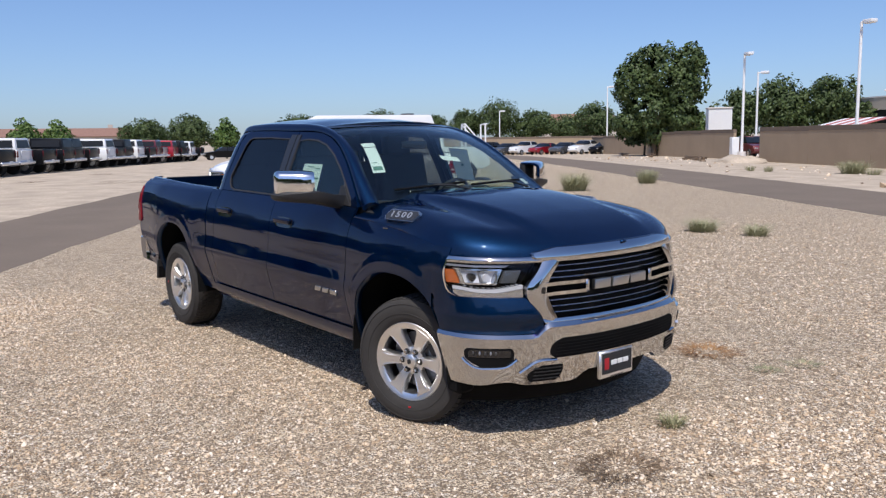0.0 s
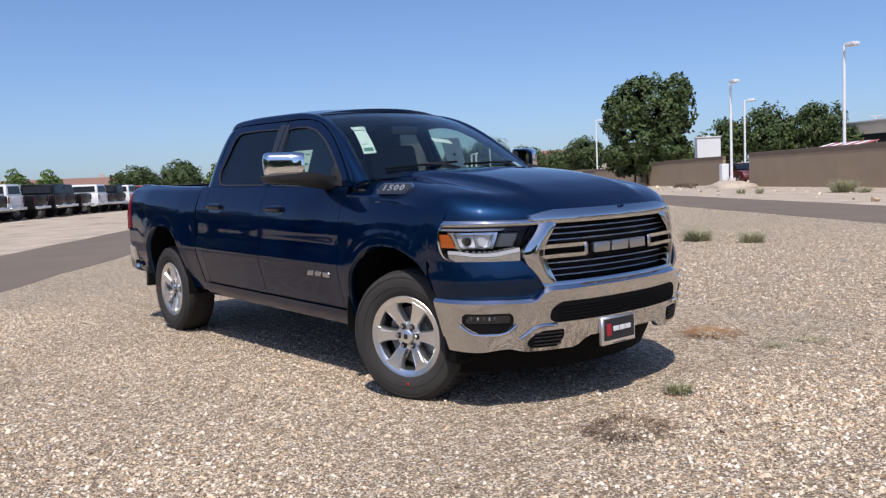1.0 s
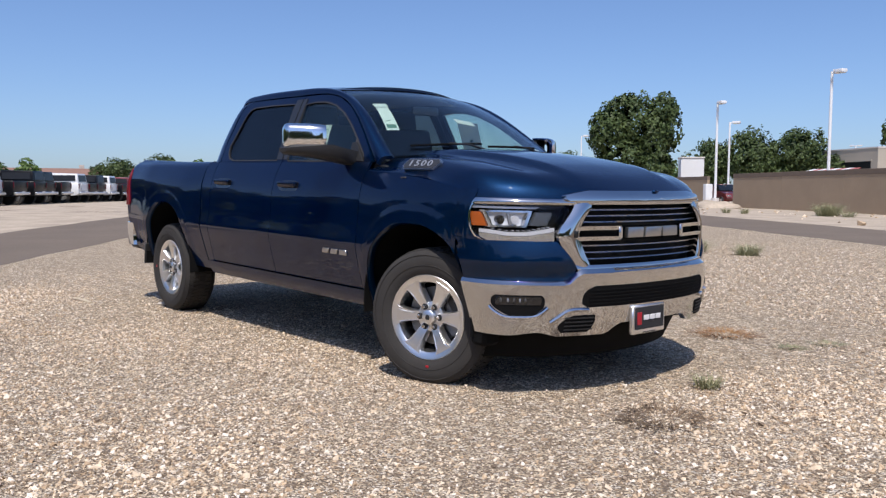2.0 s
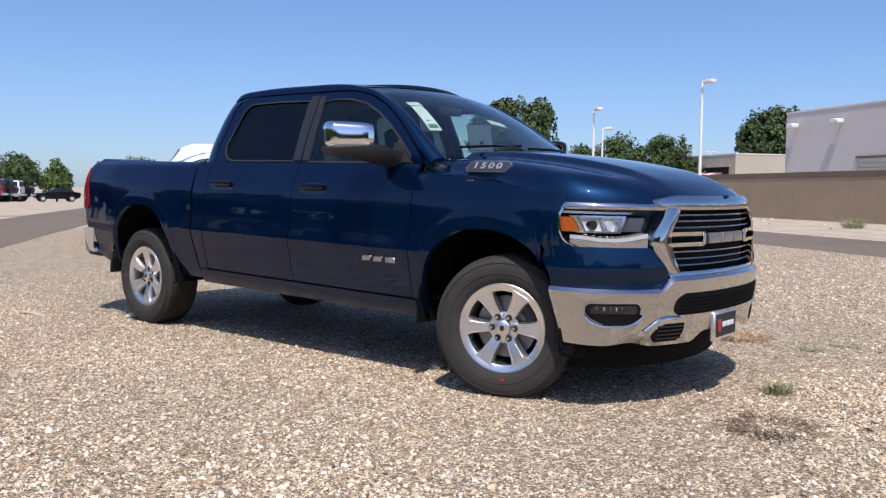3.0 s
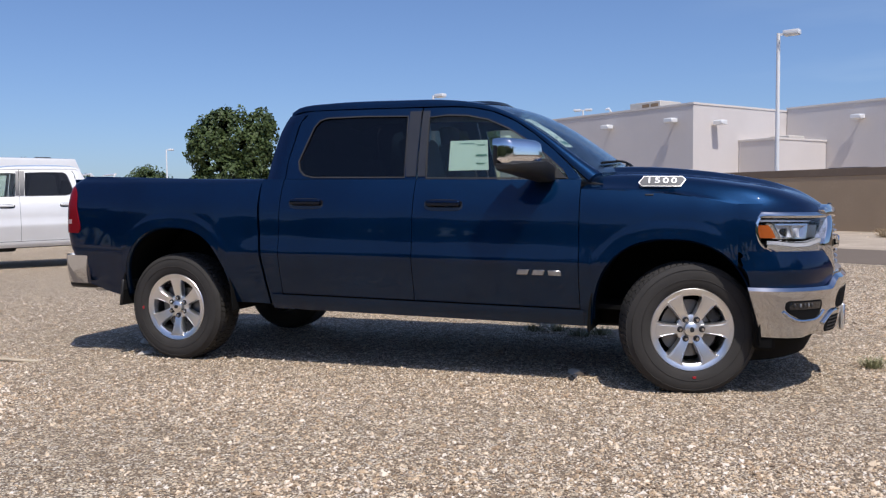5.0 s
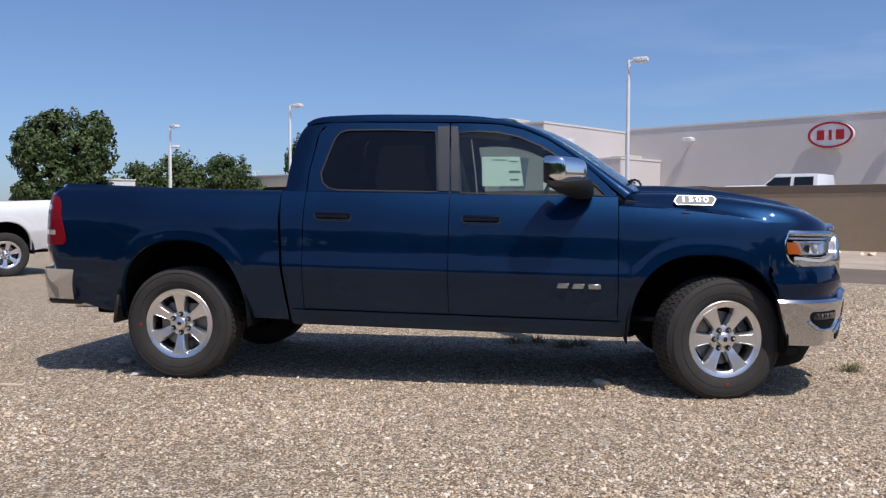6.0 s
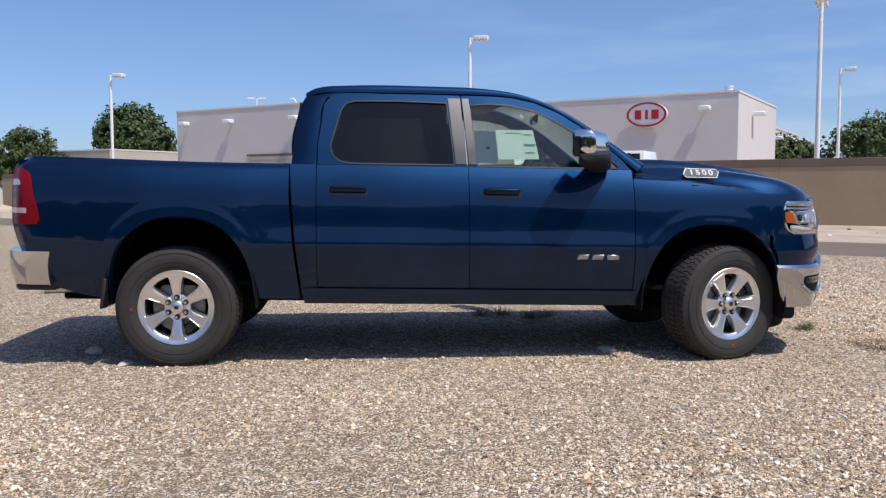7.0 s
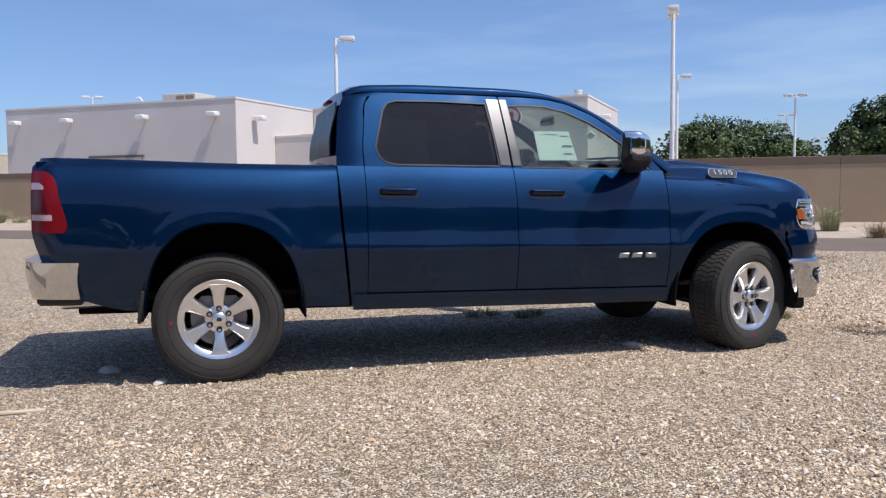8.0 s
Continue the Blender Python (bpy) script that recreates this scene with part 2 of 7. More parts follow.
TONES = [(0.90, 0.82, 0.69), (0.42, 0.31, 0.20), (0.78, 0.66, 0.50), (0.17, 0.13, 0.095), (0.92, 0.87, 0.78), (0.60, 0.47, 0.32), (0.30, 0.25, 0.20), (0.84, 0.72, 0.55), (0.54, 0.42, 0.29)]
TONES = [(r * 1.0, g * 0.95, b * 0.905) for r, g, b in TONES]
M = {
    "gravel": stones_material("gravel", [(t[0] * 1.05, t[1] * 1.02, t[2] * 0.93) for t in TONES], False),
    "stone": stones_material("stone", [(t[0] * 0.84 + 0.09, t[1] * 0.83 + 0.072, t[2] * 0.82 + 0.052) for t in TONES], True),
    "dirt": pbr("dirt", (0.47, 0.39, 0.30), 0.95, vary=0.30, scale=0.8, fine=9.0, bump=0.7, depth=0.05, spec=0.2),
    "asphalt": pbr("asphalt", (0.172, 0.136, 0.104), 0.9, vary=0.18, scale=0.5, fine=70.0, bump=0.4, depth=0.006, spec=0.3),
    "masonry": pbr("masonry", (0.385, 0.290, 0.196), 0.92, vary=0.1, scale=0.6, fine=18.0, bump=0.35, depth=0.01, spec=0.2),
    "wall_cap": pbr("wall_cap", (0.19, 0.145, 0.11), 0.9, vary=0.12, scale=1.0, fine=20.0, spec=0.2),
    "stucco": pbr("stucco", (0.65, 0.605, 0.575), 0.93, vary=0.04, scale=0.4, fine=14.0, bump=0.25, depth=0.01, spec=0.2),
    "stucco_beige": pbr("stucco_beige", (0.50, 0.445, 0.36), 0.93, vary=0.08, scale=0.4, fine=14.0, bump=0.25, depth=0.01, spec=0.2),
    "parapet": pbr("parapet", (0.72, 0.67, 0.62), 0.85, vary=0.06, spec=0.2),
    "roofing": pbr("roofing", (0.45, 0.42, 0.39), 0.9, vary=0.1, spec=0.2),
    "clay": pbr("clay", (0.28, 0.165, 0.125), 0.9, vary=0.2, scale=2.0, fine=8.0, bump=0.3, depth=0.03, spec=0.2),
    "house": pbr("house", (0.55, 0.49, 0.42), 0.9, vary=0.06, spec=0.2),
    "white_paint": pbr("white_paint", (0.80, 0.80, 0.79), 0.35, vary=0.03, coat=0.4),
    "galvanised": pbr("galvanised", (0.84, 0.84, 0.83), 0.45, metal=0.0, vary=0.05, scale=2.0),
    "lamp_lens": pbr("lamp_lens", (0.75, 0.75, 0.72), 0.3, vary=0.03),
    "bark": pbr("bark", (0.11, 0.085, 0.06), 0.95, vary=0.25, scale=4.0, fine=30.0, bump=0.6, depth=0.02),
    "leaf": leaf_material("leaf", (0.040, 0.066, 0.018), (0.095, 0.130, 0.040)),
    "leaf_light": leaf_material("leaf_light", (0.055, 0.105, 0.020), (0.13, 0.19, 0.045)),
    "weed": leaf_material("weed", (0.22, 0.23, 0.115), (0.44, 0.42, 0.25)),
    "twig": leaf_material("twig", (0.13, 0.09, 0.06), (0.30, 0.21, 0.13)),
    "rust_weed": leaf_material("rust_weed", (0.30, 0.15, 0.06), (0.52, 0.30, 0.13)),
    "dry_weed": leaf_material("dry_weed", (0.20, 0.15, 0.09), (0.42, 0.31, 0.17)),
    "blue": paint("blue", (0.0021, 0.0162, 0.0515), metal=1.0, rough=0.50, edge=(0.0054, 0.0435, 0.1240)),
    "handle_blue": paint("handle_blue", (0.0016, 0.009, 0.030), metal=0.9, rough=0.3),
    "white_car": paint("white_car", (0.78, 0.78, 0.77), metal=0.0, rough=0.4, edge=(0.80, 0.80, 0.79)),
    "black_car": pbr("black_car", (0.006, 0.006, 0.007), 0.3, vary=0.1, spec=0.2),
    "grey_car": paint("grey_car", (0.10, 0.105, 0.115), metal=0.5),
    "silver_car": paint("silver_car", (0.42, 0.43, 0.44), metal=0.6),
    "red_car": paint("red_car", (0.32, 0.012, 0.02), metal=0.3),
    "maroon_car": paint("maroon_car", (0.12, 0.012, 0.015), metal=0.3),
    "chrome": pbr("chrome", (0.60, 0.60, 0.60), 0.06, metal=1.0, vary=0.02, rough_vary=0.02),
    "chrome_light": pbr("chrome_light", (0.86, 0.86, 0.86), 0.08, metal=1.0, vary=0.02, rough_vary=0.02),
    "polished": pbr("polished", (0.87, 0.87, 0.87), 0.34, metal=1.0, vary=0.04, rough_vary=0.05, fine=120.0),
    "dark_metal": pbr("dark_metal", (0.05, 0.05, 0.052), 0.55, metal=0.6, vary=0.2),
    "steel": pbr("steel", (0.24, 0.235, 0.23), 0.45, metal=0.9, vary=0.15),
    "rubber": pbr("rubber", (0.042, 0.039, 0.036), 0.85, vary=0.2, scale=8.0, fine=150.0, bump=0.25, depth=0.002, spec=0.35),
    "black_plastic": pbr("black_plastic", (0.018, 0.018, 0.019), 0.55, vary=0.12, fine=220.0, bump=0.12, depth=0.001),
    "far_glass": pbr("far_glass", (0.012, 0.013, 0.015), 0.35, vary=0.1, spec=0.3),
    "gloss_black": pbr("gloss_black", (0.012, 0.012, 0.013), 0.12, vary=0.05, coat=0.6, rough_vary=0.03),
    "matt_black": pbr("matt_black", (0.006, 0.006, 0.006), 0.9, vary=0.1, spec=0.15),
    "satin_grey": pbr("satin_grey", (0.052, 0.051, 0.052), 0.42, metal=0.6, vary=0.05, rough_vary=0.04),
    "satin_trim": pbr("satin_trim", (0.082, 0.082, 0.085), 0.38, metal=0.8, vary=0.05, rough_vary=0.04),
    "trim_dull": pbr("trim_dull", (0.040, 0.039, 0.039), 0.5, vary=0.06, spec=0.3),
    "trim_dark": pbr("trim_dark", (0.016, 0.016, 0.017), 0.55, vary=0.06, spec=0.2),
    "trim_grey": pbr("trim_grey", (0.06, 0.058, 0.056), 0.6, vary=0.06),
    "glass_clear": glass("glass_clear", (0.88, 0.93, 0.90)),
    "glass_front": glass("glass_front", (0.82, 0.88, 0.84)),
    "glass_tint": glass("glass_tint", (0.33, 0.34, 0.34)),
    "glass_dark": pbr("glass_dark", (0.012, 0.014, 0.016), 0.06, vary=0.05, rough_vary=0.02),
    "lamp_clear": glass("lamp_clear", (0.97, 0.97, 0.97), 0.02, 0.008),
    "amber": pbr("amber", (0.46, 0.11, 0.02), 0.22, vary=0.08, coat=0.7),
    "lamp_red": pbr("lamp_red", (0.17, 0.003, 0.008), 0.4, vary=0.15, coat=0.12, spec=0.15),
    "lamp_deep": pbr("lamp_deep", (0.10, 0.002, 0.008), 0.3, vary=0.15, coat=0.2, spec=0.2),
    "lamp_band": pbr("lamp_band", (0.34, 0.35, 0.37), 0.25, metal=0.4, vary=0.08, scale=30.0, coat=0.4),
    "lens_dark": pbr("lens_dark", (0.07, 0.075, 0.08), 0.3, vary=0.2, scale=30.0, coat=0.2),
    "lamp_pink": pbr("lamp_pink", (0.50, 0.36, 0.36), 0.25, vary=0.08, coat=0.8),
    "lamp_white": pbr("lamp_white", (0.608, 0.624, 0.655), 0.2, vary=0.04, coat=0.5),
    "reflector": pbr("reflector", (0.62, 0.64, 0.66), 0.15, metal=0.9, vary=0.1, scale=40.0),
    "mirror": pbr("mirror", (0.85, 0.86, 0.87), 0.03, metal=1.0, vary=0.01, rough_vary=0.01),
    "seat": pbr("seat", (0.022, 0.022, 0.024), 0.7, vary=0.12, fine=120.0, bump=0.2, depth=0.002),
    "liner": pbr("liner", (0.45, 0.44, 0.42), 0.9, vary=0.04),
    "paper": thin_paper("paper", (0.88, 0.93, 0.90)),
    "paper_backlit": thin_paper("paper_backlit", (0.93, 0.94, 0.92), 0.85),
    "badge_grey": pbr("badge_grey", (0.045, 0.048, 0.055), 0.4, metal=0.3, vary=0.06),
    "paper_ink": pbr("paper_ink", (0.10, 0.22, 0.17), 0.7, vary=0.05),
    "bar_metal": pbr("bar_metal", (0.60, 0.60, 0.61), 0.22, metal=1.0, vary=0.05),
    "emblem": pbr("emblem", (0.50, 0.50, 0.50), 0.32, metal=1.0, vary=0.06),
    "bright_digit": pbr("bright_digit", (0.50, 0.51, 0.53), 0.33, metal=0.6, vary=0.05),
    "ink": pbr("ink", (0.02, 0.022, 0.025), 0.6, vary=0.05),
    "red_plain": pbr("red_plain", (0.42, 0.01, 0.022), 0.4, vary=0.05),
    "white_plain": pbr("white_plain", (0.78, 0.78, 0.77), 0.5, vary=0.03),
    "awning_red": pbr("awning_red", (0.42, 0.12, 0.11), 0.8, vary=0.08),
    "pale_metal": pbr("pale_metal", (0.62, 0.58, 0.52), 0.55, vary=0.08),
    "pale_wood": pbr("pale_wood", (0.62, 0.52, 0.38), 0.8, vary=0.15, scale=20.0),
    "clod": pbr("clod", (0.58, 0.52, 0.44), 0.95, vary=0.15, scale=20.0, fine=90.0, bump=0.5, depth=0.006, spec=0.2),
    "wood": pbr("wood", (0.30, 0.21, 0.13), 0.85, vary=0.2),
}


# ---- mesh helpers ----
def part(name, bm, material, parent=None, label="", sharp=38, m=None):
    """Links a bmesh as one mesh object under a thing or a part."""
    me = bpy.data.meshes.new(name)
    bmesh.ops.recalc_face_normals(bm, faces=bm.faces[:])
    for f in bm.faces:
        f.smooth = True
    bm.to_mesh(me)
    bm.free()
    me.set_sharp_from_angle(angle=radians(sharp))
    for mat in material if isinstance(material, (list, tuple)) else [material]:
        me.materials.append(M[mat] if isinstance(mat, str) else mat)
    ob = new(name, me)
    if parent:
        ob.parent = parent
    if m is not None:
        ob.matrix_basis = m
    return tagged(ob, label)


def thing(name, label, category, at=(0, 0, 0), turn=0, group="", kind=""):
    ob = new(name)
    ob.matrix_basis = pose(*at, 0, 0, turn)
    return tagged(ob, label, category, group, kind)


def box(bm, c, size, bevel=0.0, rot=None, seg=1):
    r = bmesh.ops.create_cube(bm, size=1.0, matrix=Matrix.Translation(c) @ (rot or Matrix()) @ Matrix.Diagonal((*size, 1)))
    if bevel:
        edges = list({e for v in r["verts"] for e in v.link_edges})
        bmesh.ops.bevel(bm, geom=edges, offset=bevel, segments=seg, affect="EDGES", profile=0.6)
    return bm


def boxed(c, size, bevel=0.0, rot=None, seg=1):
    return box(bmesh.new(), c, size, bevel, rot, seg)


def cyl(bm, a, b, r0, r1=None, n=16):
    a, b = Vector(a), Vector(b)
    q = (b - a).to_track_quat("Z", "Y").to_matrix().to_4x4()
    bmesh.ops.create_cone(bm, cap_ends=True, segments=n, radius1=r0, radius2=r0 if r1 is None else r1, depth=(b - a).length, matrix=Matrix.Translation((a + b) / 2) @ q)
    return bm


def shell(P, nu, nv, off, bm=None):
    """A curved plate: the sheet P(u, v) with its back at off from it and closed rims."""
    bm = bm or bmesh.new()
    front, back = [], []
    for i in range(nu + 1):
        for j in range(nv + 1):
            p = Vector(P(i / nu, j / nv))
            o = off(p, i / nu, j / nv) if callable(off) else off
            front.append(bm.verts.new(p))
            back.append(bm.verts.new(p + Vector(o)))
    k = lambda i, j: i * (nv + 1) + j
    for i in range(nu):
        for j in range(nv):
            a, b, c, d = k(i, j), k(i + 1, j), k(i + 1, j + 1), k(i, j + 1)
            bm.faces.new([front[n] for n in (a, b, c, d)])
            bm.faces.new([back[n] for n in (d, c, b, a)])
    rim = [k(i, 0) for i in range(nu)] + [k(nu, j) for j in range(nv)] + [k(i, nv) for i in range(nu, 0, -1)] + [k(0, j) for j in range(nv, 0, -1)]
    for a, b in zip(rim, rim[1:] + rim[:1]):
        bm.faces.new((front[b], front[a], back[a], back[b]))
    return bm


def ring(inner, outer, off, bm=None):
    """A frame between two loops of as many points, with its back at off."""
    bm = bm or bmesh.new()
    n = len(inner)
    rows = [[bm.verts.new(Vector(p)) for p in inner], [bm.verts.new(Vector(p)) for p in outer], [bm.verts.new(Vector(p) + Vector(off)) for p in outer], [bm.verts.new(Vector(p) + Vector(off)) for p in inner]]
    for a, b in zip(rows, rows[1:] + rows[:1]):
        for i in range(n):
            j = (i + 1) % n
            bm.faces.new((a[i], a[j], b[j], b[i]))
    return bm


def slab(loop, off, bm=None):
    """A flat or slightly curved plate with the given outline and its back at off."""
    bm = bm or bmesh.new()
    front = [bm.verts.new(Vector(p)) for p in loop]
    back = [bm.verts.new(Vector(p) + Vector(off)) for p in loop]
    n = len(loop)
    for vs in (front, back[::-1]):
        f = bm.faces.new(vs)
        bmesh.ops.triangulate(bm, faces=[f])
    for i in range(n):
        j = (i + 1) % n
        bm.faces.new((front[j], front[i], back[i], back[j]))
    return bm


def revolve(profile, n=48, bm=None, axis="y", at=(0, 0, 0), close=False):
    """Turns a profile of (radius, along) about an axis."""
    bm = bm or bmesh.new()
    rows = []
    for i in range(n):
        a = 2 * math.pi * i / n
        row = []
        for r, h in profile:
            p = (r * math.cos(a), h, r * math.sin(a)) if axis == "y" else (r * math.cos(a), r * math.sin(a), h)
            row.append(bm.verts.new(Vector(p) + Vector(at)))
        rows.append(row)
    m = len(profile)
    for i in range(n):
        a, b = rows[i], rows[(i + 1) % n]
        for j in range(m if close else m - 1):
            q = (j + 1) % m
            bm.faces.new((a[j], b[j], b[q], a[q]))
    return bm


def tube(points, r, n=8, bm=None, r1=None):
    bm = bm or bmesh.new()
    pts = [Vector(p) for p in points]
    rows = []
    for i, p in enumerate(pts):
        d = (pts[min(i + 1, len(pts) - 1)] - pts[max(i - 1, 0)]).normalized()
        q = d.to_track_quat("Z", "Y")
        rad = r if r1 is None else r + (r1 - r) * i / (len(pts) - 1)
        rows.append([bm.verts.new(p + q @ Vector((rad * math.cos(a), rad * math.sin(a), 0))) for a in (2 * math.pi * k / n for k in range(n))])
    for a, b in zip(rows, rows[1:]):
        for k in range(n):
            bm.faces.new((a[k], a[(k + 1) % n], b[(k + 1) % n], b[k]))
    bm.faces.new(rows[0][::-1])
    bm.faces.new(rows[-1])
    return bm


def curve(points):
    """A smooth function through (x, y) points."""
    xs, ys = [p[0] for p in points], [p[1] for p in points]
    n = len(xs)
    d = [(ys[i + 1] - ys[i]) / (xs[i + 1] - xs[i]) for i in range(n - 1)]
    m = [d[0]] + [(d[i - 1] + d[i]) / 2 if d[i - 1] * d[i] > 0 else 0.0 for i in range(1, n - 1)] + [d[-1]]

    def at(x):
        if x <= xs[0]:
            return ys[0]
        if x >= xs[-1]:
            return ys[-1]
        i = next(k for k in range(n - 1) if x <= xs[k + 1])
        h = xs[i + 1] - xs[i]
        t = (x - xs[i]) / h
        return ys[i] * (2 * t**3 - 3 * t**2 + 1) + h * m[i] * (t**3 - 2 * t**2 + t) + ys[i + 1] * (3 * t**2 - 2 * t**3) + h * m[i + 1] * (t**3 - t**2)
    return at


def lerp(a, b, t):
    return a + (b - a) * t


def smooth(a, b, x):
    t = min(1.0, max(0.0, (x - a) / (b - a)))
    return t * t * (3 - 2 * t)


def tracked(points, n):
    """n + 1 points at even steps along a line of 3D points."""
    pts = [Vector(p) for p in points]
    s = [0.0]
    for a, b in zip(pts, pts[1:]):
        s.append(s[-1] + (b - a).length)
    f = [curve(list(zip(s, [p[k] for p in pts]))) for k in range(3)]
    return [Vector([g(s[-1] * i / n) for g in f]) for i in range(n + 1)]


# ---- the lot: u runs along the roads and the wall, d away from the cars ----
U, D = Vector((0.817, -0.576, 0)), Vector((0.576, 0.817, 0))
LOT_TURN = math.degrees(math.atan2(-0.576, 0.817))


def lot(s, d, z=0.0):
    p = U * s + D * d
    return Vector((p.x, p.y, ground_z(p.x, p.y) + z))


def ground_z(x, y):
    r = math.hypot(x, y)
    if r < 30:
        return 0.0
    return -1.1 * min(1.0, ((r - 30) / 92) ** 2)


def ground_sheet():
    bm = bmesh.new()
    radii = [0.0, 3, 6, 9, 12, 16, 20, 25, 30, 36, 43, 51, 60, 70, 82, 96, 112, 130, 160, 220, 320, 500, 900, 2000]
    n = 72
    rows = []
    for r in radii:
        row = []
        for i in range(n if r else 1):
            a = 2 * math.pi * i / n
            x, y = r * math.cos(a), r * math.sin(a)
            row.append(bm.verts.new((x, y, ground_z(x, y))))
        rows.append(row)
    for i in range(n):
        bm.faces.new((rows[0][0], rows[1][i], rows[1][(i + 1) % n]))
    for a, b in zip(rows[1:], rows[2:]):
        for i in range(n):
            j = (i + 1) % n
            bm.faces.new((a[i], b[i], b[j], a[j]))
    ob = part("ground", bm, "dirt")
    return tagged(ob, "pale tan dry dirt ground of a storage lot", "ground", kind="structure")


def strip(name, d0, d1, s0, s1, material, z, wob, label, category, spill=0.0, edge=-0.01):
    """A long strip of the lot with uneven edges and a little height of its own."""
    bm = bmesh.new()
    n = int((s1 - s0) / 0.8)
    nv = 10
    top = []
    for i in range(n + 1):
        s = lerp(s0, s1, i / n)
        e0 = d0 - spill * smooth(-7, -1, s) + wob * (noise.noise((s * 0.35, d0, 0)) + 0.5 * noise.noise((s * 1.7, d0, 3)))
        e1 = d1 + wob * (noise.noise((s * 0.35, d1, 9)) + 0.5 * noise.noise((s * 1.7, d1, 5)))
        top.append([bm.verts.new(lot(s, lerp(e0, e1, j / nv), z if 0 < j < nv else edge)) for j in range(nv + 1)])
    for a, b in zip(top, top[1:]):
        for j in range(nv):
            bm.faces.new((a[j], b[j], b[j + 1], a[j + 1]))
    return tagged(part(name, bm, material), label, category, kind="structure")


ground_sheet()
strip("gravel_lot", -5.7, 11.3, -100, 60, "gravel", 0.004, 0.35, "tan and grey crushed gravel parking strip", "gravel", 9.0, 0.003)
strip("road", -8.7, -4.9, -120, -2.5, "asphalt", 0.012, 0.10, "worn grey asphalt lane between gravel strips", "road")
strip("road", 10.2, 14.7, -120, 70, "asphalt", 0.012, 0.12, "worn grey asphalt lane along the boundary wall", "road")


# ---- boundary wall ----
def boundary_wall(name, s0, s1, d, h):
    """A plastered masonry wall with a darker cap course, a base course and pilaster joints."""
    root = thing(name, "brown plastered masonry boundary wall with darker cap", "wall", kind="structure")
    mid = (s0 + s1) / 2
    n = max(1, round((s1 - s0) / 6.0))
    for i in range(n):
        a, b = lerp(s0, s1, i / n), lerp(s0, s1, (i + 1) / n)
        p = lot((a + b) / 2, d)
        rot = Matrix.Rotation(radians(LOT_TURN), 4, "Z")
        part("panel", boxed((p.x, p.y, p.z + h / 2 - 0.3), (b - a - 0.012, 0.2, h + 0.4), 0.006, rot), "masonry", root)
        part("cap", boxed((p.x, p.y, p.z + h - 0.02), (b - a - 0.004, 0.235, 0.26), 0.012, rot), "wall_cap", root)
    return root


boundary_wall("wall_near", -44.6, 60, 23.6, 2.0)
boundary_wall("wall_far", -69.5, -51.0, 24.6, 2.0)
boundary_wall("wall_end", -100, -72, 26.5, 2.0)
cross_wall = thing("wall_back", "brown plastered boundary wall behind the parked cars", "wall", kind="structure")
for k in range(7):
    a, b = Vector((-68.0, 88.5, 0)).lerp(Vector((-98.0, 59.5, 0)), k / 7), Vector((-68.0, 88.5, 0)).lerp(Vector((-98.0, 59.5, 0)), (k + 1) / 7)
    m, rot = (a + b) / 2, Matrix.Rotation(math.atan2(b.y - a.y, b.x - a.x), 4, "Z")
    part("panel", boxed((m.x, m.y, 0.1), ((b - a).length - 0.012, 0.2, 2.7), 0.006, rot), "masonry", cross_wall)
    part("cap", boxed((m.x, m.y, 1.45), ((b - a).length - 0.004, 0.235, 0.26), 0.012, rot), "wall_cap", cross_wall)


# ---- the pickup truck: x ahead, right flank at -y, wheels on z = 0; RAKE lowers the nose ----
RAKE = 0.018
flank = curve([(0.38, 0.902), (0.46, 0.925), (0.55, 0.949), (0.65, 0.973), (0.74, 0.993), (0.775, 0.9995), (0.79, 1.0010), (0.805, 1.0012), (0.86, 1.0006), (0.92, 0.9993), (1.00, 0.9960), (1.06, 0.9918), (1.11, 0.9855), (1.16, 0.9740), (1.20, 0.9595), (1.25, 0.9335), (1.29, 0.9070), (1.33, 0.8770)])
ARCHES = ((1.775, 0.485, 0.40, 0.965), (-1.795, 0.468, 0.40, 0.968))


def arch_z(x, low):
    for xc, w, z0, z1 in ARCHES:
        t = abs(x - xc) / w
        if t < 1:
            return max(low, z0 + (z1 - z0) * (1 - t**2.4) ** (1 / 2.4))
    return low


def flare(x, z):
    """The flat band round each wheel arch, proud of the panel and falling away past its crease."""
    out = 0.0
    for xc, w, z0, z1 in ARCHES:
        rho = ((abs(x - xc) / w) ** 2.4 + (max(0.0, z - z0) / (z1 - z0)) ** 2.4) ** (1 / 2.4)
        out += (0.007 - 0.002 * smooth(1.0, 1.10, rho)) * smooth(1.21, 1.10, rho) * smooth(0.36, 0.6, z) + 0.007 * smooth(1.6, 1.10, rho) * smooth(0.42, 0.7, z)
    return out * (1 - smooth(1.98, 2.15, x) * smooth(0.68, 0.86, z))


HOLLOW = curve([(0.38, 0.0), (0.79, 0.0), (0.805, 0.0002), (0.85, 0.0070), (0.90, 0.0143), (0.93, 0.0172), (0.97, 0.0178), (1.01, 0.0175), (1.05, 0.0180), (1.09, 0.0190), (1.13, 0.0198), (1.17, 0.0200), (1.21, 0.0180), (1.25, 0.0130), (1.29, 0.0065), (1.33, 0.0), (1.36, 0.0)])


def flank_y(x, z):
    # the doors are hollowed above the crease; the fender and the bed run out flatter
    y = flank(z) + flare(x, z) - HOLLOW(z) * smooth(1.75, 0.95, x) * lerp(1.0, 0.1, smooth(-1.0, -1.5, x))
    return y - 0.035 * smooth(-2.2, -2.85, x) - 0.11 * smooth(-2.72, -2.90, x) ** 2.4 - 0.012 * smooth(1.9, 2.2, x)


